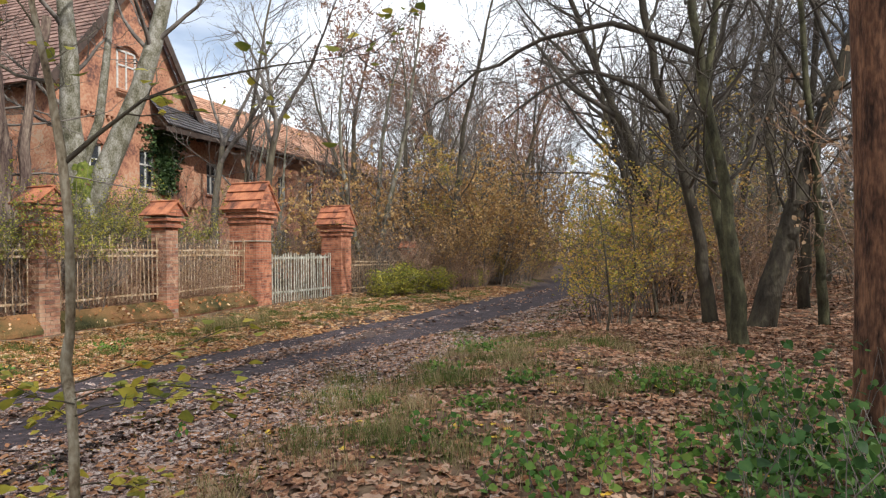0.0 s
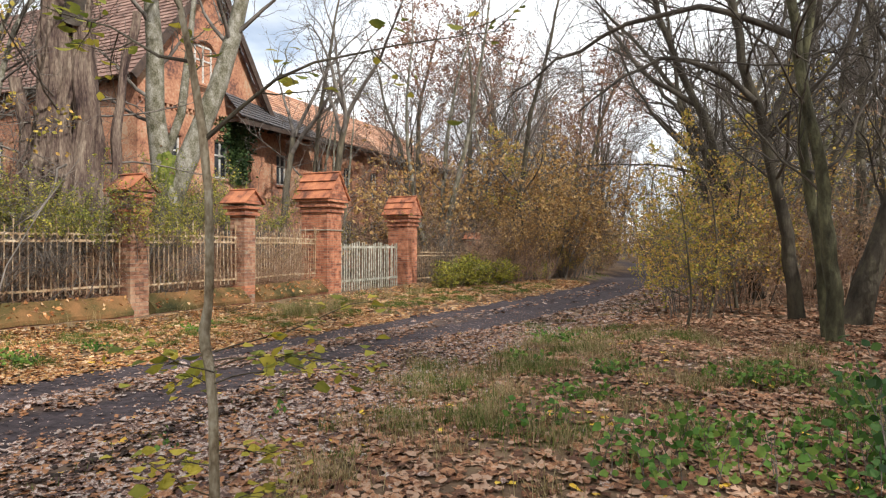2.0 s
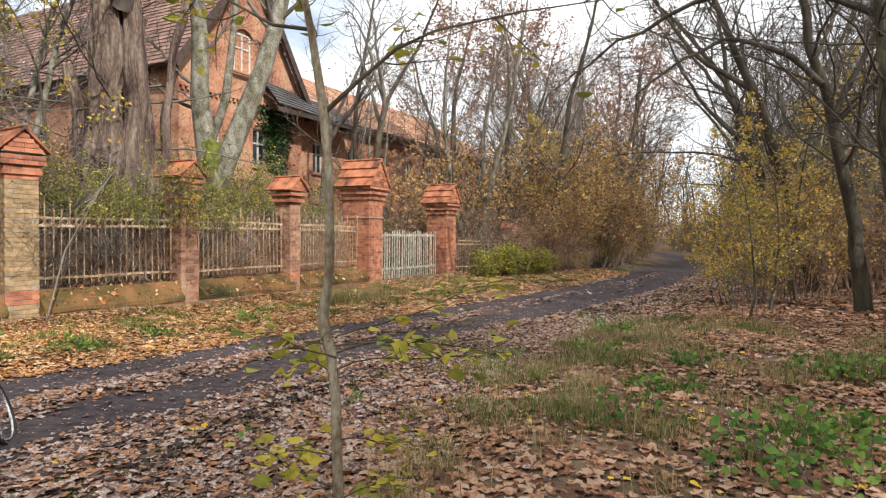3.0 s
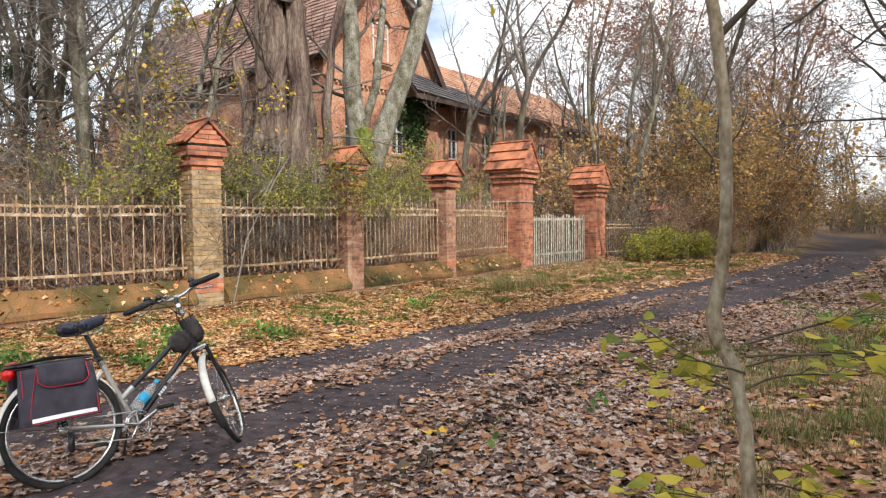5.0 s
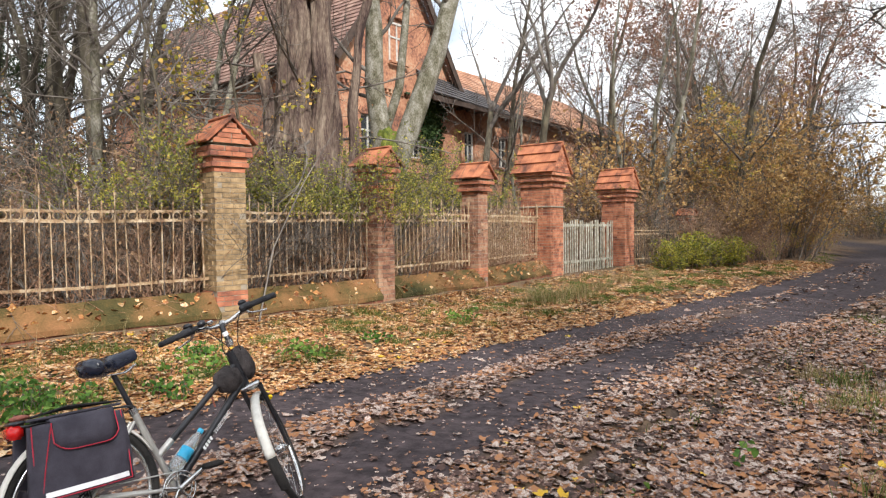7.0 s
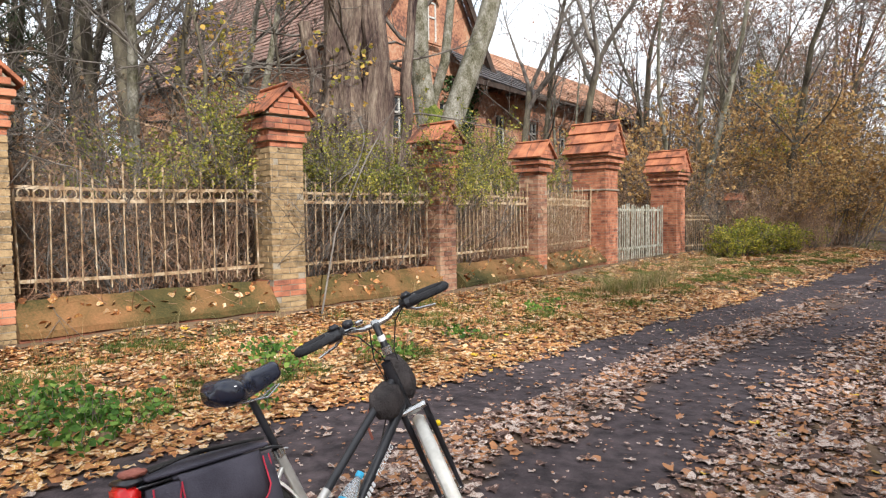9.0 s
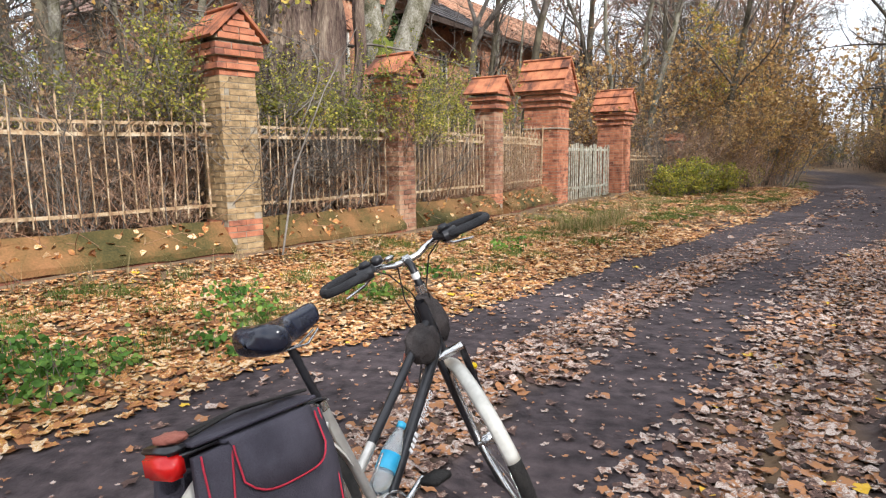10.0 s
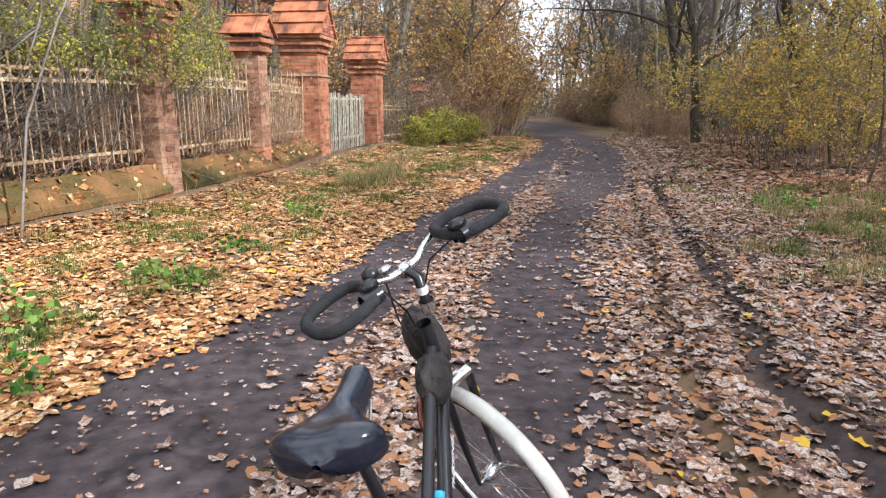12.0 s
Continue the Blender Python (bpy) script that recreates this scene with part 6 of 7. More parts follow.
YELLOW = material("yellow_reflector", [(0.75, 0.50, 0.01), (0.85, 0.62, 0.02)], 20, 0.3, 0, 60)
POUCH = material("worn_black_pouch", [(0.018, 0.015, 0.015), (0.055, 0.045, 0.043)], 14, 0.75, 0.4, 120)
BLUE_LABEL = material("blue_label", [(0.03, 0.36, 0.62), (0.10, 0.50, 0.74)], 12, 0.4, 0, 60)
WATER = bpy.data.materials.new("clear_bottle_plastic")
WATER.use_nodes = True
WATER.node_tree.nodes["Principled BSDF"].inputs["Base Color"].default_value = (0.80, 0.90, 0.95, 1)
WATER.node_tree.nodes["Principled BSDF"].inputs["Roughness"].default_value = 0.08
WATER.node_tree.nodes["Principled BSDF"].inputs["Transmission Weight"].default_value = 0.8

HEAD, LEAN, BX, BY = 69.5, -13.5, -4.717, 3.141
bike = empty("bicycle", pose(BX, BY, -0.113, 0, 0, HEAD) @ pose(0, 0, 0, LEAN, 0.99, 0))
tagged(bike, "black and silver trekking bicycle with panniers leaning on its kickstand", "bicycle")
# local: x ahead, y to the rider's left, z up; the rear wheel stands at the origin
R = 0.345
REAR, FRONT, BB = np.array((0, 0, R)), np.array((1.035, 0, R - 0.03)), np.array((0.42, 0, 0.275))
CROWN, TOP = np.array((0.905, 0, 0.72)), np.array((0.815, 0, 0.97))
AXIS = Vector(TOP - CROWN).normalized()
STEER = Matrix.Translation((0.008, -0.026, 0)) @ Matrix.Translation(CROWN) @ Matrix.Rotation(radians(48.5), 4, AXIS) @ Matrix.Translation(-Vector(CROWN))


def tube_part(name, lines, mat, parent, label="", sides=10, m=None):
    t = Tubes()
    for pts, r in lines:
        pts = np.asarray(pts, float)
        t.add(pts, np.full(len(pts), r) if np.isscalar(r) else r, sides)
    ob = t.make(name, mat, parent)
    if m is not None:
        ob.matrix_basis = m
    return tagged(ob, label)


def arc(c, r, a0, a1, n, y=0.0):
    a = np.radians(np.linspace(a0, a1, n))
    return np.stack([c[0] + r * np.cos(a), np.full(n, y), c[2] + r * np.sin(a)], axis=-1)


def rounded(name, size, at_, mat, parent, bevel=0.02, m=None, label="", segments=3):
    bm = bmesh.new()
    bmesh.ops.create_cube(bm, size=1.0, matrix=Matrix.Translation(at_) @ Matrix.Diagonal((*size, 1)))
    bmesh.ops.bevel(bm, geom=list(bm.edges), offset=bevel, segments=segments, affect="EDGES")
    ob = part(name, bm, mat, parent, label, True)
    if m is not None:
        ob.matrix_basis = m
    return ob


def wheel(name, c, m, seed):
    w = empty(name, m)
    w.parent = bike
    tube_part("tyre", [(arc(c, R - 0.019, 0, 360, 49), 0.019)], RUBBER, w, "black tyre")
    tube_part("rim", [(arc(c, R - 0.047, 0, 360, 49), 0.011)], CHROME, w, "silver rim")
    tube_part("hub", [([(c[0], -0.05, c[2]), (c[0], -0.03, c[2]), (c[0], -0.028, c[2]), (c[0], 0.028, c[2]), (c[0], 0.03, c[2]), (c[0], 0.05, c[2])], np.array((0.012, 0.012, 0.026, 0.026, 0.012, 0.012)))], CHROME, w)
    sp = Tubes()
    sp.add([(0, 0, 0), (0, 0, 1)], [0.0011, 0.0011], 4)
    o = sp.make("spoke", CHROME)
    me = o.data
    bpy.data.objects.remove(o)
    for k in range(28):
        a = 2 * math.pi * k / 28
        s = 0.026 if k % 2 else -0.026
        a1 = a + (0.42 if k % 4 < 2 else -0.42)
        p0 = Vector((c[0] + 0.024 * math.cos(a1), s, c[2] + 0.024 * math.sin(a1)))
        p1 = Vector((c[0] + (R - 0.052) * math.cos(a), 0, c[2] + (R - 0.052) * math.sin(a)))
        d = p1 - p0
        share("spoke", me, w, Matrix.LocRotScale(p0, d.to_track_quat("Z", "Y"), (1, 1, d.length)))
    return w


wheel("rear_wheel", REAR, Matrix(), 1)
wheel("front_wheel", FRONT, STEER, 2)


def mudguard(name, c, a0, a1, mat, m, label=""):
    """A curved gutter over a tyre."""
    n, k = 26, 7
    vs, fs = [], []
    for i in range(n):
        a = math.radians(a0 + (a1 - a0) * i / (n - 1))
        for j in range(k):
            u = -1 + 2 * j / (k - 1)
            r = R + 0.016 - 0.016 * u * u
            vs.append((c[0] + r * math.cos(a), 0.028 * u, c[2] + r * math.sin(a)))
    for i in range(n - 1):
        for j in range(k - 1):
            q = i * k + j
            fs.append((q, q + 1, q + k + 1, q + k))
    ob = fast(name, vs, fs, mat, bike, True)
    mod = ob.modifiers.new("solid", "SOLIDIFY")
    mod.thickness = 0.003
    ob.matrix_basis = m
    return tagged(ob, label)


mudguard("rear_mudguard", REAR, 25, 200, MUDGUARD, Matrix(), "whitish silver mudguard")
mudguard("front_mudguard", FRONT, 60, 186, MUDGUARD, STEER, "whitish silver mudguard")
mudguard("mud_flap", FRONT, 186, 218, RUBBER, STEER, "black rubber mud flap")
ST = np.array((0.258, 0, 0.70))
tube_part("down_tube", [([CROWN + np.array((-0.01, 0, 0.03)), BB], 0.021)], STEEL_BLACK, bike, "glossy black down tube")
tube_part("top_tube", [([CROWN + np.array((-0.045, 0, 0.13)), BB + (ST - BB) * 0.42], 0.017)], STEEL_BLACK, bike, "glossy black sloping top tube")
tube_part("tube_sleeve", [([BB + (ST - BB) * 0.42 + (CROWN + np.array((-0.045, 0, 0.13)) - BB - (ST - BB) * 0.42) * q for q in (0.0, 0.16)], 0.0178)], STEEL_SILVER, bike, "silver sleeve of the top tube")
tube_part("seat_tube", [([BB, ST], 0.017)], STEEL_SILVER, bike, "silver seat tube")
tube_part("head_tube", [([CROWN + np.array((0.004, 0, -0.012)), TOP - np.array((-0.014, 0, 0.05))], 0.023)], STEEL_BLACK, bike)
for s in (1, -1):
    tube_part("chain_stay", [([BB + np.array((0, 0.03 * s, 0)), REAR + np.array((0.02, 0.06 * s, 0))], 0.010)], STEEL_SILVER, bike)
    tube_part("seat_stay", [([ST + np.array((-0.01, 0.02 * s, -0.05)), REAR + np.array((0.0, 0.06 * s, 0.01))], 0.009)], STEEL_SILVER, bike)
    tube_part("fork_blade", [([CROWN + np.array((0.0, 0.05 * s, -0.02)), CROWN * 0.45 + FRONT * 0.55 + np.array((0.005, 0.05 * s, 0)), FRONT + np.array((0, 0.05 * s, 0))], np.array((0.015, 0.013, 0.009)))], STEEL_BLACK, bike, "", 8, STEER)
    tube_part("mudguard_stay", [([FRONT + np.array((0, 0.05 * s, 0)), FRONT + np.array((-0.335, 0.03 * s, 0.05))], 0.003)], CHROME, bike, "", 5, STEER)
    tube_part("mudguard_stay", [([REAR + np.array((0, 0.06 * s, 0)), REAR + np.array((-0.345, 0.03 * s, 0.06))], 0.003)], CHROME, bike, "", 5)
tube_part("fork_crown", [([CROWN + np.array((0, 0.055, -0.015)), CROWN + np.array((0, -0.055, -0.015))], 0.018)], CHROME, bike, "", 8, STEER)
rounded("brake_arm", (0.05, 0.10, 0.03), tuple(CROWN + np.array((0.035, 0, -0.02))), CHROME, bike, 0.010, STEER)
rounded("reflector", (0.012, 0.04, 0.026), tuple(CROWN * 0.72 + FRONT * 0.28 + np.array((0.02, -0.062, 0))), YELLOW, bike, 0.005, STEER, "yellow side reflector")
tube_part("seat_post", [([ST, ST + (ST - BB) * 0.46], 0.0135)], STEEL_BLACK, bike, "black seat post")
tube_part("seat_clamp", [([ST - (ST - BB) * 0.03, ST + (ST - BB) * 0.04], 0.021)], CHROME, bike)
tube_part("clamp_lever", [([ST + np.array((0, 0.015, 0)), ST + np.array((0.02, 0.035, 0.005)), ST + np.array((0.06, 0.035, 0.0))], 0.005)], CHROME, bike, "", 6)
# white writing on the down tube: the maker's name as slanted bars, then a word
d = CROWN - BB
TUBE_RUN = Matrix.Rotation(-math.atan2(d[2], d[0]), 4, "Y")
bm = bmesh.new()
for q in range(4):
    c = BB + d * (0.36 + 0.030 * q)
    box(bm, 0, 0, 0, 0.013, 0.003, 0.020, Matrix.Translation((c[0], -0.0205, c[2])) @ TUBE_RUN @ Matrix.Rotation(radians(12), 4, "Y"))
tagged(part("marking", bm, REFLECT, bike, "four white painted bars"), kind="stuff")
word = bpy.data.curves.new("word", "FONT")
word.body, word.size, word.extrude, word.shear = "TREKKING", 0.030, 0.0008, 0.2
word_ob = new("word", word)
word_me = bpy.data.meshes.new_from_object(word_ob.evaluated_get(bpy.context.evaluated_depsgraph_get()))
bpy.data.objects.remove(word_ob)
word_me.materials.clear()
word_me.materials.append(REFLECT)
c = BB + d * 0.495
lettering = share("lettering", word_me, bike, Matrix.Translation((c[0], -0.0218, c[2])) @ TUBE_RUN @ Matrix.Translation((0, 0, -0.010)) @ Matrix.Rotation(radians(90), 4, "X"))
tagged(lettering, "white slanted lettering")
# saddle
SC = ST + (ST - BB) * 0.46
vs, fs = [], []
n, k = 32, 28
for i in range(n):
    t = i / (n - 1)
    x = -0.14 + 0.285 * t
    end = math.sqrt(max(0.004, 1 - (1 - min(1.0, t / 0.22)) ** 2)) * math.sqrt(max(0.02, 1 - max(0.0, (t - 0.93) / 0.07) ** 2))
    half = (0.084 * (1 - smoothstep(0.14, 0.60, t)) + 0.028) * end
    mid = 0.044 + 0.016 * (1 - smoothstep(0.0, 0.4, t)) + 0.010 * smoothstep(0.65, 1.0, t)
    thick = (0.062 - 0.026 * t) * (0.06 + 0.94 * end)
    for j in range(k):
        a = 2 * math.pi * j / k
        cy, cz = math.cos(a), math.sin(a)
        y = half * math.copysign(abs(cy) ** 0.8, cy)
        dent = 0.010 * math.exp(-((y / 0.030) ** 2)) * (1 - smoothstep(0.25, 0.60, t)) * smoothstep(0.0, 0.2, t) if cz > 0 else 0.0
        z = mid + thick * math.copysign(abs(cz) ** 0.7, cz) * (1.0 if cz > 0 else 0.75) - dent
        vs.append((x + 0.004 * math.exp(-((y / 0.030) ** 2)) * (1 - smoothstep(0.0, 0.30, t)) + 0.022 * (abs(y) / 0.126) ** 3, y, z))
for i in range(n - 1):
    for j in range(k):
        fs.append((i * k + j, i * k + (j + 1) % k, (i + 1) * k + (j + 1) % k, (i + 1) * k + j))
fs.append(tuple(range(k)))
fs.append(tuple((n - 1) * k + j for j in range(k - 1, -1, -1)))
sad = fast("saddle", vs, fs, SADDLE, bike, True)
sad.matrix_basis = Matrix.Translation(SC + np.array((-0.01, 0, 0.005))) @ Matrix.Rotation(radians(-11), 4, "Y")
tagged(sad, "shiny blue-black vinyl saddle")
for s in (1, -1):
    tube_part("saddle_rail", [([SC + np.array((-0.10, 0.03 * s, 0.03)), SC + np.array((-0.05, 0.022 * s, 0.0)), SC + np.array((0.05, 0.02 * s, 0.0)), SC + np.array((0.11, 0.01 * s, 0.035))], 0.004)], CHROME, bike, "", 6)
# bars: silver middle and two closed foam loops
ST0 = TOP + np.array(AXIS) * 0.10
BC = ST0 + np.array((0.05, 0, 0.025))
tube_part("stem", [([TOP - np.array(AXIS) * 0.02, ST0, BC], np.array((0.015, 0.015, 0.016)))], STEEL_BLACK, bike, "", 10, STEER)
tube_part("stem_collar", [([TOP - np.array(AXIS) * 0.015, TOP + np.array(AXIS) * 0.02], 0.022)], CHROME, bike, "", 10, STEER)
tube_part("handlebar", [([BC + np.array((0.03, -0.155, 0.03)), BC + np.array((0.015, -0.10, 0.022)), BC + np.array((0, -0.05, 0.003)), BC, BC + np.array((0, 0.05, 0.003)), BC + np.array((0.015, 0.10, 0.022)), BC + np.array((0.03, 0.155, 0.03))], 0.0125)], CHROME, bike, "silver handlebar", 10, STEER)
tube_part("stem_label", [([TOP + np.array(AXIS) * 0.045, TOP + np.array(AXIS) * 0.07], 0.0158)], REFLECT, bike, "white label", 10, STEER)
rounded("bar_clamp", (0.04, 0.05, 0.042), tuple(BC), CHROME, bike, 0.010, STEER)
for s in (1, -1):
    a = np.linspace(0, 2 * np.pi, 33)
    lx = 0.085 * np.sign(np.cos(a)) * np.abs(np.cos(a)) ** 0.75
    ly = 0.235 + 0.095 * np.sign(np.sin(a)) * np.abs(np.sin(a)) ** 0.75
    loop = np.stack([BC[0] - 0.045 + lx - 0.10 * (ly - 0.14), s * ly, BC[2] + 0.03 + 0.25 * lx - 0.05 * (ly - 0.14)], axis=-1)
    tube_part("grip", [(loop, 0.0165)], FOAM, bike, "black foam loop grip", 10, STEER)
    inner = BC + np.array((-0.11, 0.165 * s, 0.012))
    tube_part("shifter", [([inner + np.array((0, -0.02 * s, 0)), inner + np.array((0, 0.035 * s, 0))], 0.024)], STEEL_BLACK, bike, "", 12, STEER)
    rounded("shifter_box", (0.05, 0.045, 0.03), tuple(inner + np.array((0.01, -0.005 * s, 0.03))), STEEL_BLACK, bike, 0.008, STEER)
    tube_part("brake_lever", [([inner + np.array((0.03, -0.02 * s, -0.01)), inner + np.array((0.07, 0.02 * s, -0.03)), inner + np.array((0.075, 0.10 * s, -0.045))], np.array((0.008, 0.006, 0.005)))], CHROME, bike, "", 6, STEER)
    tube_part("cable", [([inner + np.array((0.03, -0.03 * s, 0)), inner + np.array((0.11, -0.08 * s, -0.03)), BC + np.array((0.06, 0.03 * s, -0.12)), CROWN + np.array((0.03, 0.012 * s, 0.05))], 0.003)], RUBBER, bike, "", 5, STEER)
tube_part("cable", [([BC + np.array((0.02, 0.09, -0.02)), BC + np.array((0.0, 0.07, -0.15)), CROWN + np.array((-0.04, 0.03, 0.08)), CROWN + np.array((-0.15, 0.02, -0.10))], 0.003)], RUBBER, bike, "", 5)
tube_part("bell", [([BC + np.array((-0.02, 0.105, 0.03)), BC + np.array((-0.02, 0.105, 0.036)), BC + np.array((-0.02, 0.105, 0.06)), BC + np.array((-0.02, 0.105, 0.068))], np.array((0.012, 0.026, 0.023, 0.004)))], STEEL_BLACK, bike, "black bell", 14, STEER)
rounded("computer", (0.05, 0.04, 0.018), tuple(BC + np.array((-0.01, 0.06, 0.035))), CHROME, bike, 0.006, STEER, "small silver bicycle computer")
# pouches at the head
bm = bmesh.new()
bmesh.ops.create_icosphere(bm, subdivisions=4, radius=1.0)
for v in bm.verts:
    n = 0.16 * noise.noise(v.co * 2.2) + 0.05 * noise.noise(v.co * 7)
    v.co = v.co * (1 + n)
    v.co = Vector((v.co.x * 0.088, v.co.y * 0.050, v.co.z * 0.075)) + Vector(CROWN) + Vector((-0.105, 0, 0.045))
part("frame_pouch", bm, POUCH, bike, "worn black frame pouch", True)
bm = bmesh.new()
bmesh.ops.create_icosphere(bm, subdivisions=4, radius=1.0)
for v in bm.verts:
    n = 0.14 * noise.noise(v.co * 2.6 + Vector((5, 0, 0))) + 0.05 * noise.noise(v.co * 8)
    v.co = v.co * (1 + n)
    v.co = Vector((v.co.x * 0.060, v.co.y * 0.062, v.co.z * 0.105)) + Vector(CROWN) + Vector((0.035, 0, 0.13))
bag = part("handlebar_pouch", bm, POUCH, bike, "black cloth bag wrapped round the head tube", True)
bag.matrix_basis = STEER
tube_part("strap", [([CROWN + np.array((-0.18, 0.03, 0.03)), CROWN + np.array((-0.20, 0.035, -0.03)), CROWN + np.array((-0.19, 0.03, -0.09))], 0.006)], LEATHER, bike, "", 5)
# bottle in its cage on the down tube
d = CROWN - BB
d = d / np.linalg.norm(d)
up = np.array((-d[2], 0, d[0]))
b0 = BB + d * 0.055 + up * 0.066
tube_part("bottle", [([b0, b0 + d * 0.01, b0 + d * 0.06, b0 + d * 0.07, b0 + d * 0.14, b0 + d * 0.15, b0 + d * 0.19, b0 + d * 0.225, b0 + d * 0.235], np.array((0.02, 0.034, 0.035, 0.032, 0.035, 0.034, 0.026, 0.013, 0.013)))], WATER, bike, "clear plastic water bottle", 16)
tube_part("bottle_label", [([b0 + d * 0.075, b0 + d * 0.135], 0.0358)], BLUE_LABEL, bike, "blue and white label", 16)
tube_part("bottle_cap", [([b0 + d * 0.228, b0 + d * 0.232, b0 + d * 0.252, b0 + d * 0.254], np.array((0.004, 0.016, 0.016, 0.004)))], BLUE_LABEL, bike, "light blue cap", 14)
tube_part("bottle_cage", [([b0 + d * 0.02 - up * 0.045, b0 - d * 0.006, b0 + d * 0.02 + up * 0.038, b0 + d * 0.12 + up * 0.038], 0.004)], CHROME, bike, "", 6)
# drive
for r, y in ((0.086, -0.048), (0.068, -0.042)):
    tube_part("chainring", [(arc(BB, r, 0, 360, 41, y), 0.0045)], CHROME, bike, "silver chainring", 6)
for k in range(5):
    a = radians(72 * k + 20)
    tube_part("spider_arm", [([BB + np.array((0, -0.045, 0)), BB + np.array((0.084 * math.cos(a), -0.047, 0.084 * math.sin(a)))], 0.008)], CHROME, bike, "", 6)
ca = radians(28)
CE = BB + np.array((0.17 * math.cos(ca), -0.072, 0.17 * math.sin(ca)))
tube_part("crank_arm", [([BB + np.array((0, -0.055, 0)), CE], np.array((0.015, 0.011)))], CHROME, bike, "", 8)
CF = BB + np.array((-0.17 * math.cos(ca), 0.072, -0.17 * math.sin(ca)))
tube_part("crank_arm", [([BB + np.array((0, 0.055, 0)), CF], np.array((0.015, 0.011)))], CHROME, bike, "", 8)
for e, s in ((CE, -1), (CF, 1)):
    rounded("pedal", (0.09, 0.075, 0.026), tuple(e + np.array((0, 0.055 * s, 0))), RUBBER, bike, 0.006)
tube_part("chain", [([BB + np.array((0, -0.045, 0.086)), REAR + np.array((0, -0.045, 0.045))], 0.004), ([BB + np.array((0, -0.045, -0.086)), REAR + np.array((0.02, -0.045, -0.10))], 0.004)], STEEL_SILVER, bike, "", 5)
tube_part("cassette", [([REAR + np.array((0, -0.025, 0)), REAR + np.array((0, -0.026, 0)), REAR + np.array((0, -0.045, 0)), REAR + np.array((0, -0.046, 0))], np.array((0.01, 0.05, 0.03, 0.01)))], CHROME, bike, "", 20)
rounded("derailleur", (0.035, 0.022, 0.12), tuple(REAR + np.array((0.015, -0.055, -0.085))), STEEL_BLACK, bike, 0.008)
tube_part("kickstand", [([BB + np.array((-0.04, 0.03, -0.03)), BB + np.array((-0.06, 0.16, -0.30))], 0.008)], STEEL_BLACK, bike, "black kickstand", 8)
# carrier, panniers, rear lamp
for s in (1, -1):
    tube_part("carrier_rail", [([(0.26, 0.02 * s, 0.72), (0.20, 0.055 * s, 0.735), (-0.24, 0.06 * s, 0.735), (-0.27, 0.03 * s, 0.735)], 0.005)], STEEL_BLACK, bike, "", 6)
    tube_part("carrier_leg", [([(0.0, 0.065 * s, 0.36), (-0.06, 0.065 * s, 0.735)], 0.005)], STEEL_BLACK, bike, "", 6)


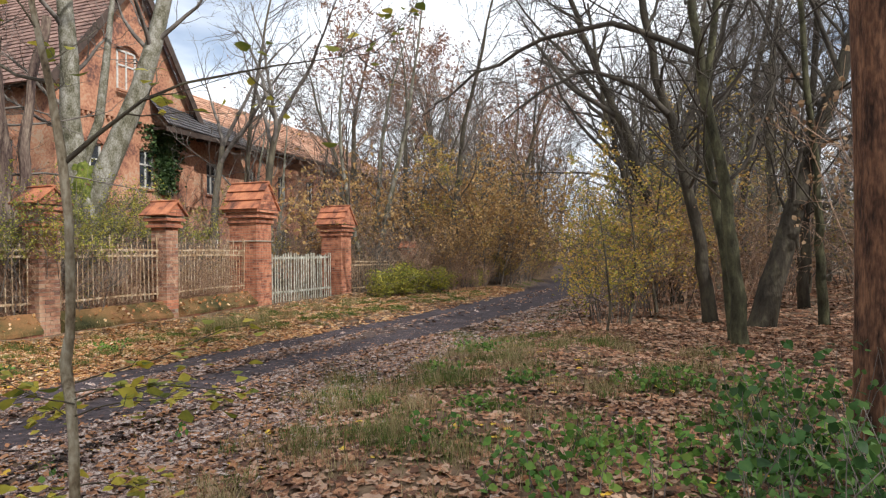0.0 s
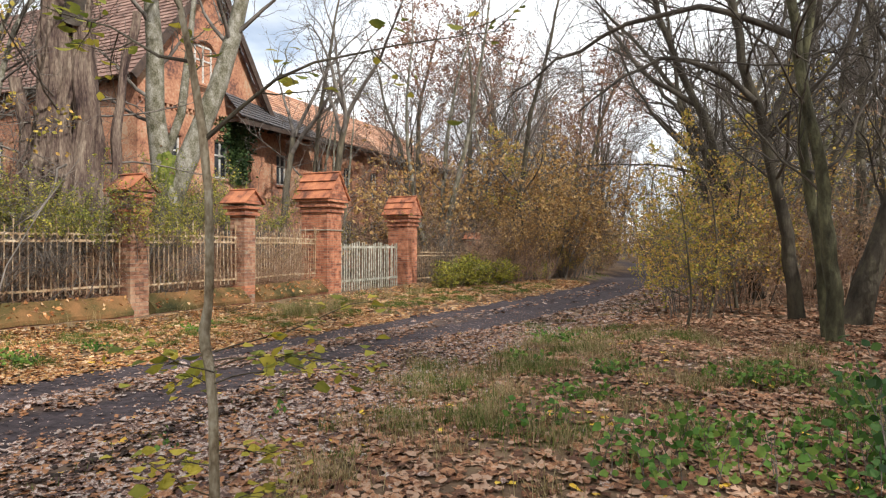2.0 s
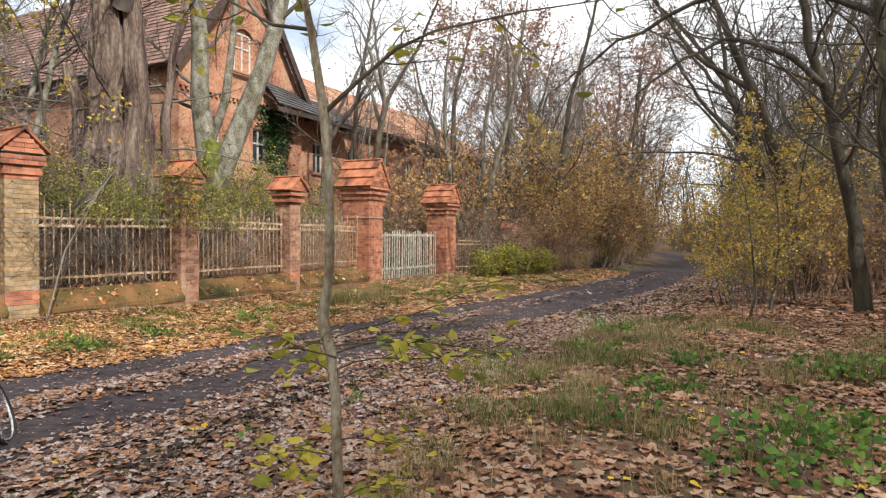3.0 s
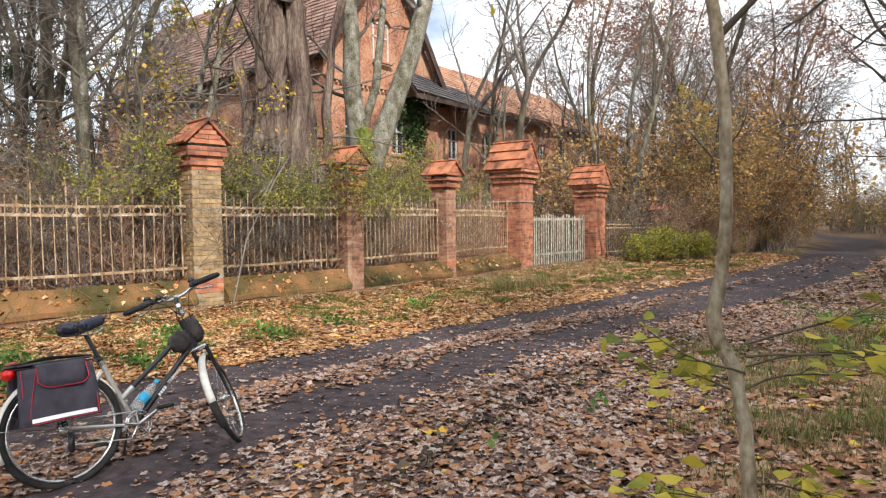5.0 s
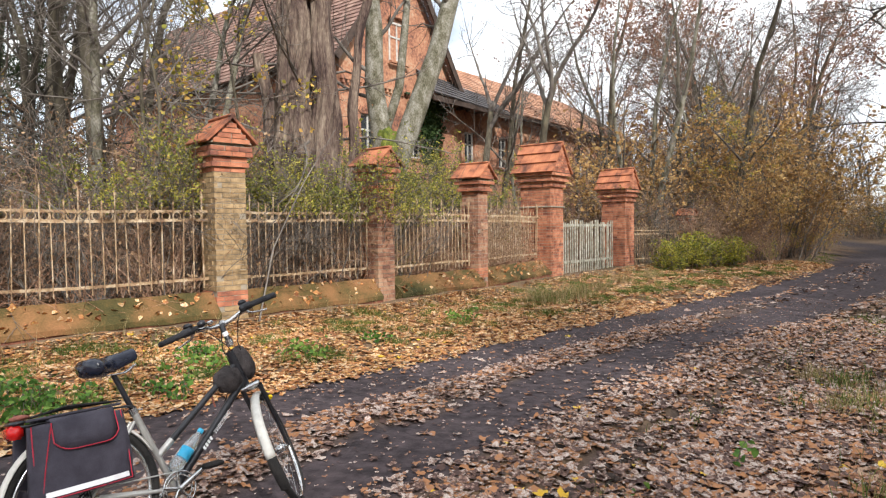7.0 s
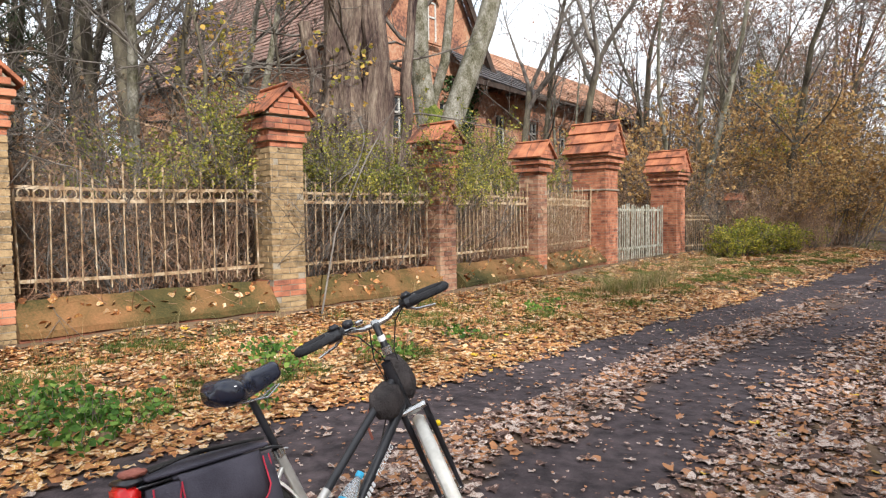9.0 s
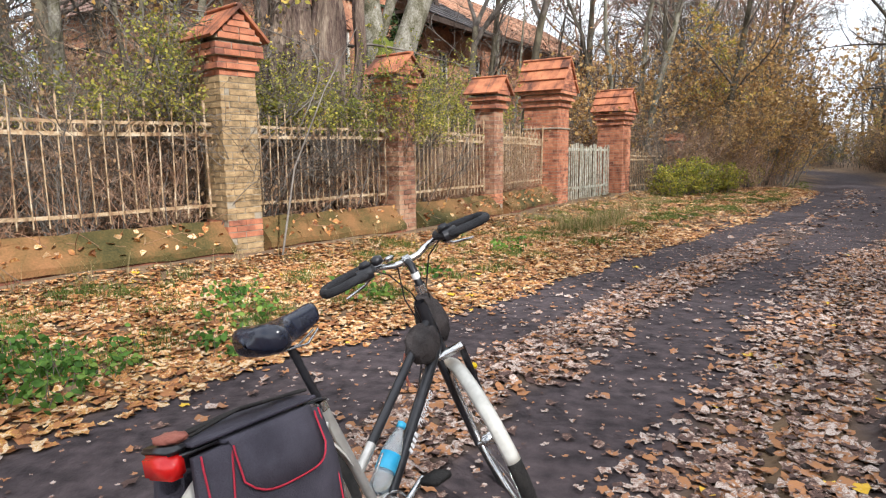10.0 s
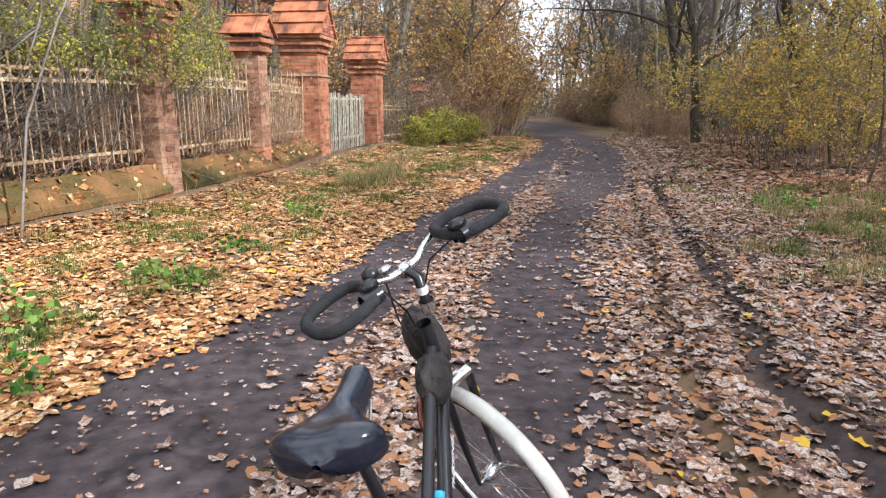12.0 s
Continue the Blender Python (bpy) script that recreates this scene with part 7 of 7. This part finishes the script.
def pannier(s):
    p = empty("pannier", Matrix())
    p.parent = bike
    tagged(p, "dark canvas pannier with red piping and white band")
    vs, fs = [], []
    nx_, nz_ = 9, 8
    for j in range(nz_):
        t = j / (nz_ - 1)
        for i in range(nx_ + 1):
            u = i / nx_
            x = (-0.235 + 0.40 * u) + 0.035 * (u - 0.5) * (1 - t)
            bulge = math.sin(math.pi * min(max(u, 0.06), 0.94)) ** 0.5 * (0.6 + 0.4 * math.sin(math.pi * min(0.95, max(0.15, t))))
            y = 0.075 + 0.105 * bulge * (0.75 + 0.35 * (1 - t)) + 0.006 * math.sin(11 * u + 5 * t)
            z = 0.405 + 0.325 * t - 0.02 * (u - 0.5) ** 2
            vs.append((x, s * y, z))
    w = nx_ + 1
    for j in range(nz_ - 1):
        for i in range(nx_):
            q = j * w + i
            fs.append((q, q + 1, q + w + 1, q + w))
    off = len(vs)
    vs += [(x, s * 0.072, z) for x, y, z in vs[:off]]
    for j in range(nz_ - 1):
        for i in range(nx_):
            q = off + j * w + i
            fs.append((q, q + w, q + w + 1, q + 1))
    rim = [i for i in range(w)] + [j * w + nx_ for j in range(1, nz_)] + [(nz_ - 1) * w + i for i in range(nx_ - 1, -1, -1)] + [j * w for j in range(nz_ - 2, 0, -1)]
    for a, b in zip(rim, rim[1:] + rim[:1]):
        fs.append((a, off + a, off + b, b))
    body = fast("body", vs, fs, CANVAS, p, True)
    bm = bmesh.new()
    bm.from_mesh(body.data)
    bmesh.ops.recalc_face_normals(bm, faces=bm.faces)
    bm.to_mesh(body.data)
    bm.free()

    def skin(u, t, lift=0.004):
        bulge = math.sin(math.pi * min(max(u, 0.06), 0.94)) ** 0.5 * (0.6 + 0.4 * math.sin(math.pi * min(0.95, max(0.15, t))))
        return ((-0.235 + 0.40 * u) + 0.035 * (u - 0.5) * (1 - t), s * (0.075 + 0.105 * bulge * (0.75 + 0.35 * (1 - t)) + lift), 0.405 + 0.325 * t - 0.02 * (u - 0.5) ** 2)

    # flap over the top
    fl, ff = [], []
    for j in range(7):
        for i in range(10):
            u = 0.20 + 0.68 * i / 9
            if j < 3:
                edge_u = 2 * abs(i / 9 - 0.5)
                t = 0.60 + 0.13 * edge_u ** 5 + (0.40 - 0.13 * edge_u ** 5) * j / 2
                fl.append(skin(u, t, 0.014))
            else:
                y = 0.075 + (skin(u, 1.0, 0.014)[1] * s - 0.075) * (1 - (j - 2) / 4)
                fl.append((-0.235 + 0.40 * u, s * y, 0.745 + 0.008 * math.sin(j)))
    for j in range(6):
        for i in range(9):
            q = j * 10 + i
            ff.append((q, q + 1, q + 11, q + 10))
    fo = fast("flap", fl, ff, CANVAS, p, True)
    fm = fo.modifiers.new("solid", "SOLIDIFY")
    fm.thickness = 0.008
    for name, line in (("piping", [skin(0.03, t, 0.003) for t in np.linspace(0.02, 1, 10)]), ("piping", [skin(0.97, t, 0.003) for t in np.linspace(0.02, 1, 10)]),
                       ("piping", [skin(0.20 + 0.68 * q, 0.60 + 0.13 * (2 * abs(q - 0.5)) ** 5, 0.019) for q in np.linspace(0, 1, 16)]), ("piping", [skin(u, 0.02, 0.003) for u in np.linspace(0.04, 0.96, 10)]),
                       ("piping", [skin(0.20, t, 0.019) for t in np.linspace(0.73, 1, 6)]), ("piping", [skin(0.88, t, 0.019) for t in np.linspace(0.73, 1, 6)]),
                       ("piping", [skin(0.10 + 0.12 * t * t, t, 0.003) for t in np.linspace(0.02, 0.98, 12)])):
        tube_part(name, [(line, 0.0028)], PIPING, p, "red piping", 5)
    bv, bf = [], []
    for i in range(12):
        u = 0.06 + 0.88 * i / 11
        bv += [skin(u, 0.045, 0.006), skin(u, 0.115, 0.006)]
    for i in range(11):
        bf.append((2 * i, 2 * i + 2, 2 * i + 3, 2 * i + 1))
    fast("band", bv, bf, REFLECT, p, True)


pannier(-1)
pannier(1)
bm = bmesh.new()
box(bm, -0.03, 0, 0.752, 0.40, 0.17, 0.012, None, 0.004)
part("pannier_bridge", bm, CANVAS, bike, "dark canvas across the carrier")
for k in range(3):
    tube_part("bungee_cord", [([(-0.24 + 0.02 * k, 0.03 - 0.03 * k, 0.765), (-0.05, 0.02 - 0.025 * k, 0.775 + 0.006 * k), (0.20, 0.01 - 0.01 * k, 0.765)], 0.005)], RUBBER, bike, "", 5)
rounded("rear_lamp", (0.05, 0.115, 0.062), (-0.262, -0.005, 0.715), RED_LENS, bike, 0.010, None, "bright red rear lamp")
rounded("lamp_housing", (0.055, 0.120, 0.018), (-0.255, -0.005, 0.752), STEEL_BLACK, bike, 0.006)
bm = bmesh.new()
bmesh.ops.create_icosphere(bm, subdivisions=3, radius=1.0)
for v in bm.verts:
    n = 0.2 * noise.noise(v.co * 3) + 0.08 * noise.noise(v.co * 8)
    v.co = Vector((v.co.x * 0.036, v.co.y * 0.052, v.co.z * 0.014)) * (1 + n) + Vector((-0.235, -0.005, 0.772))
part("lamp_cover", bm, LEATHER, bike, "faded red cover on the lamp", True)
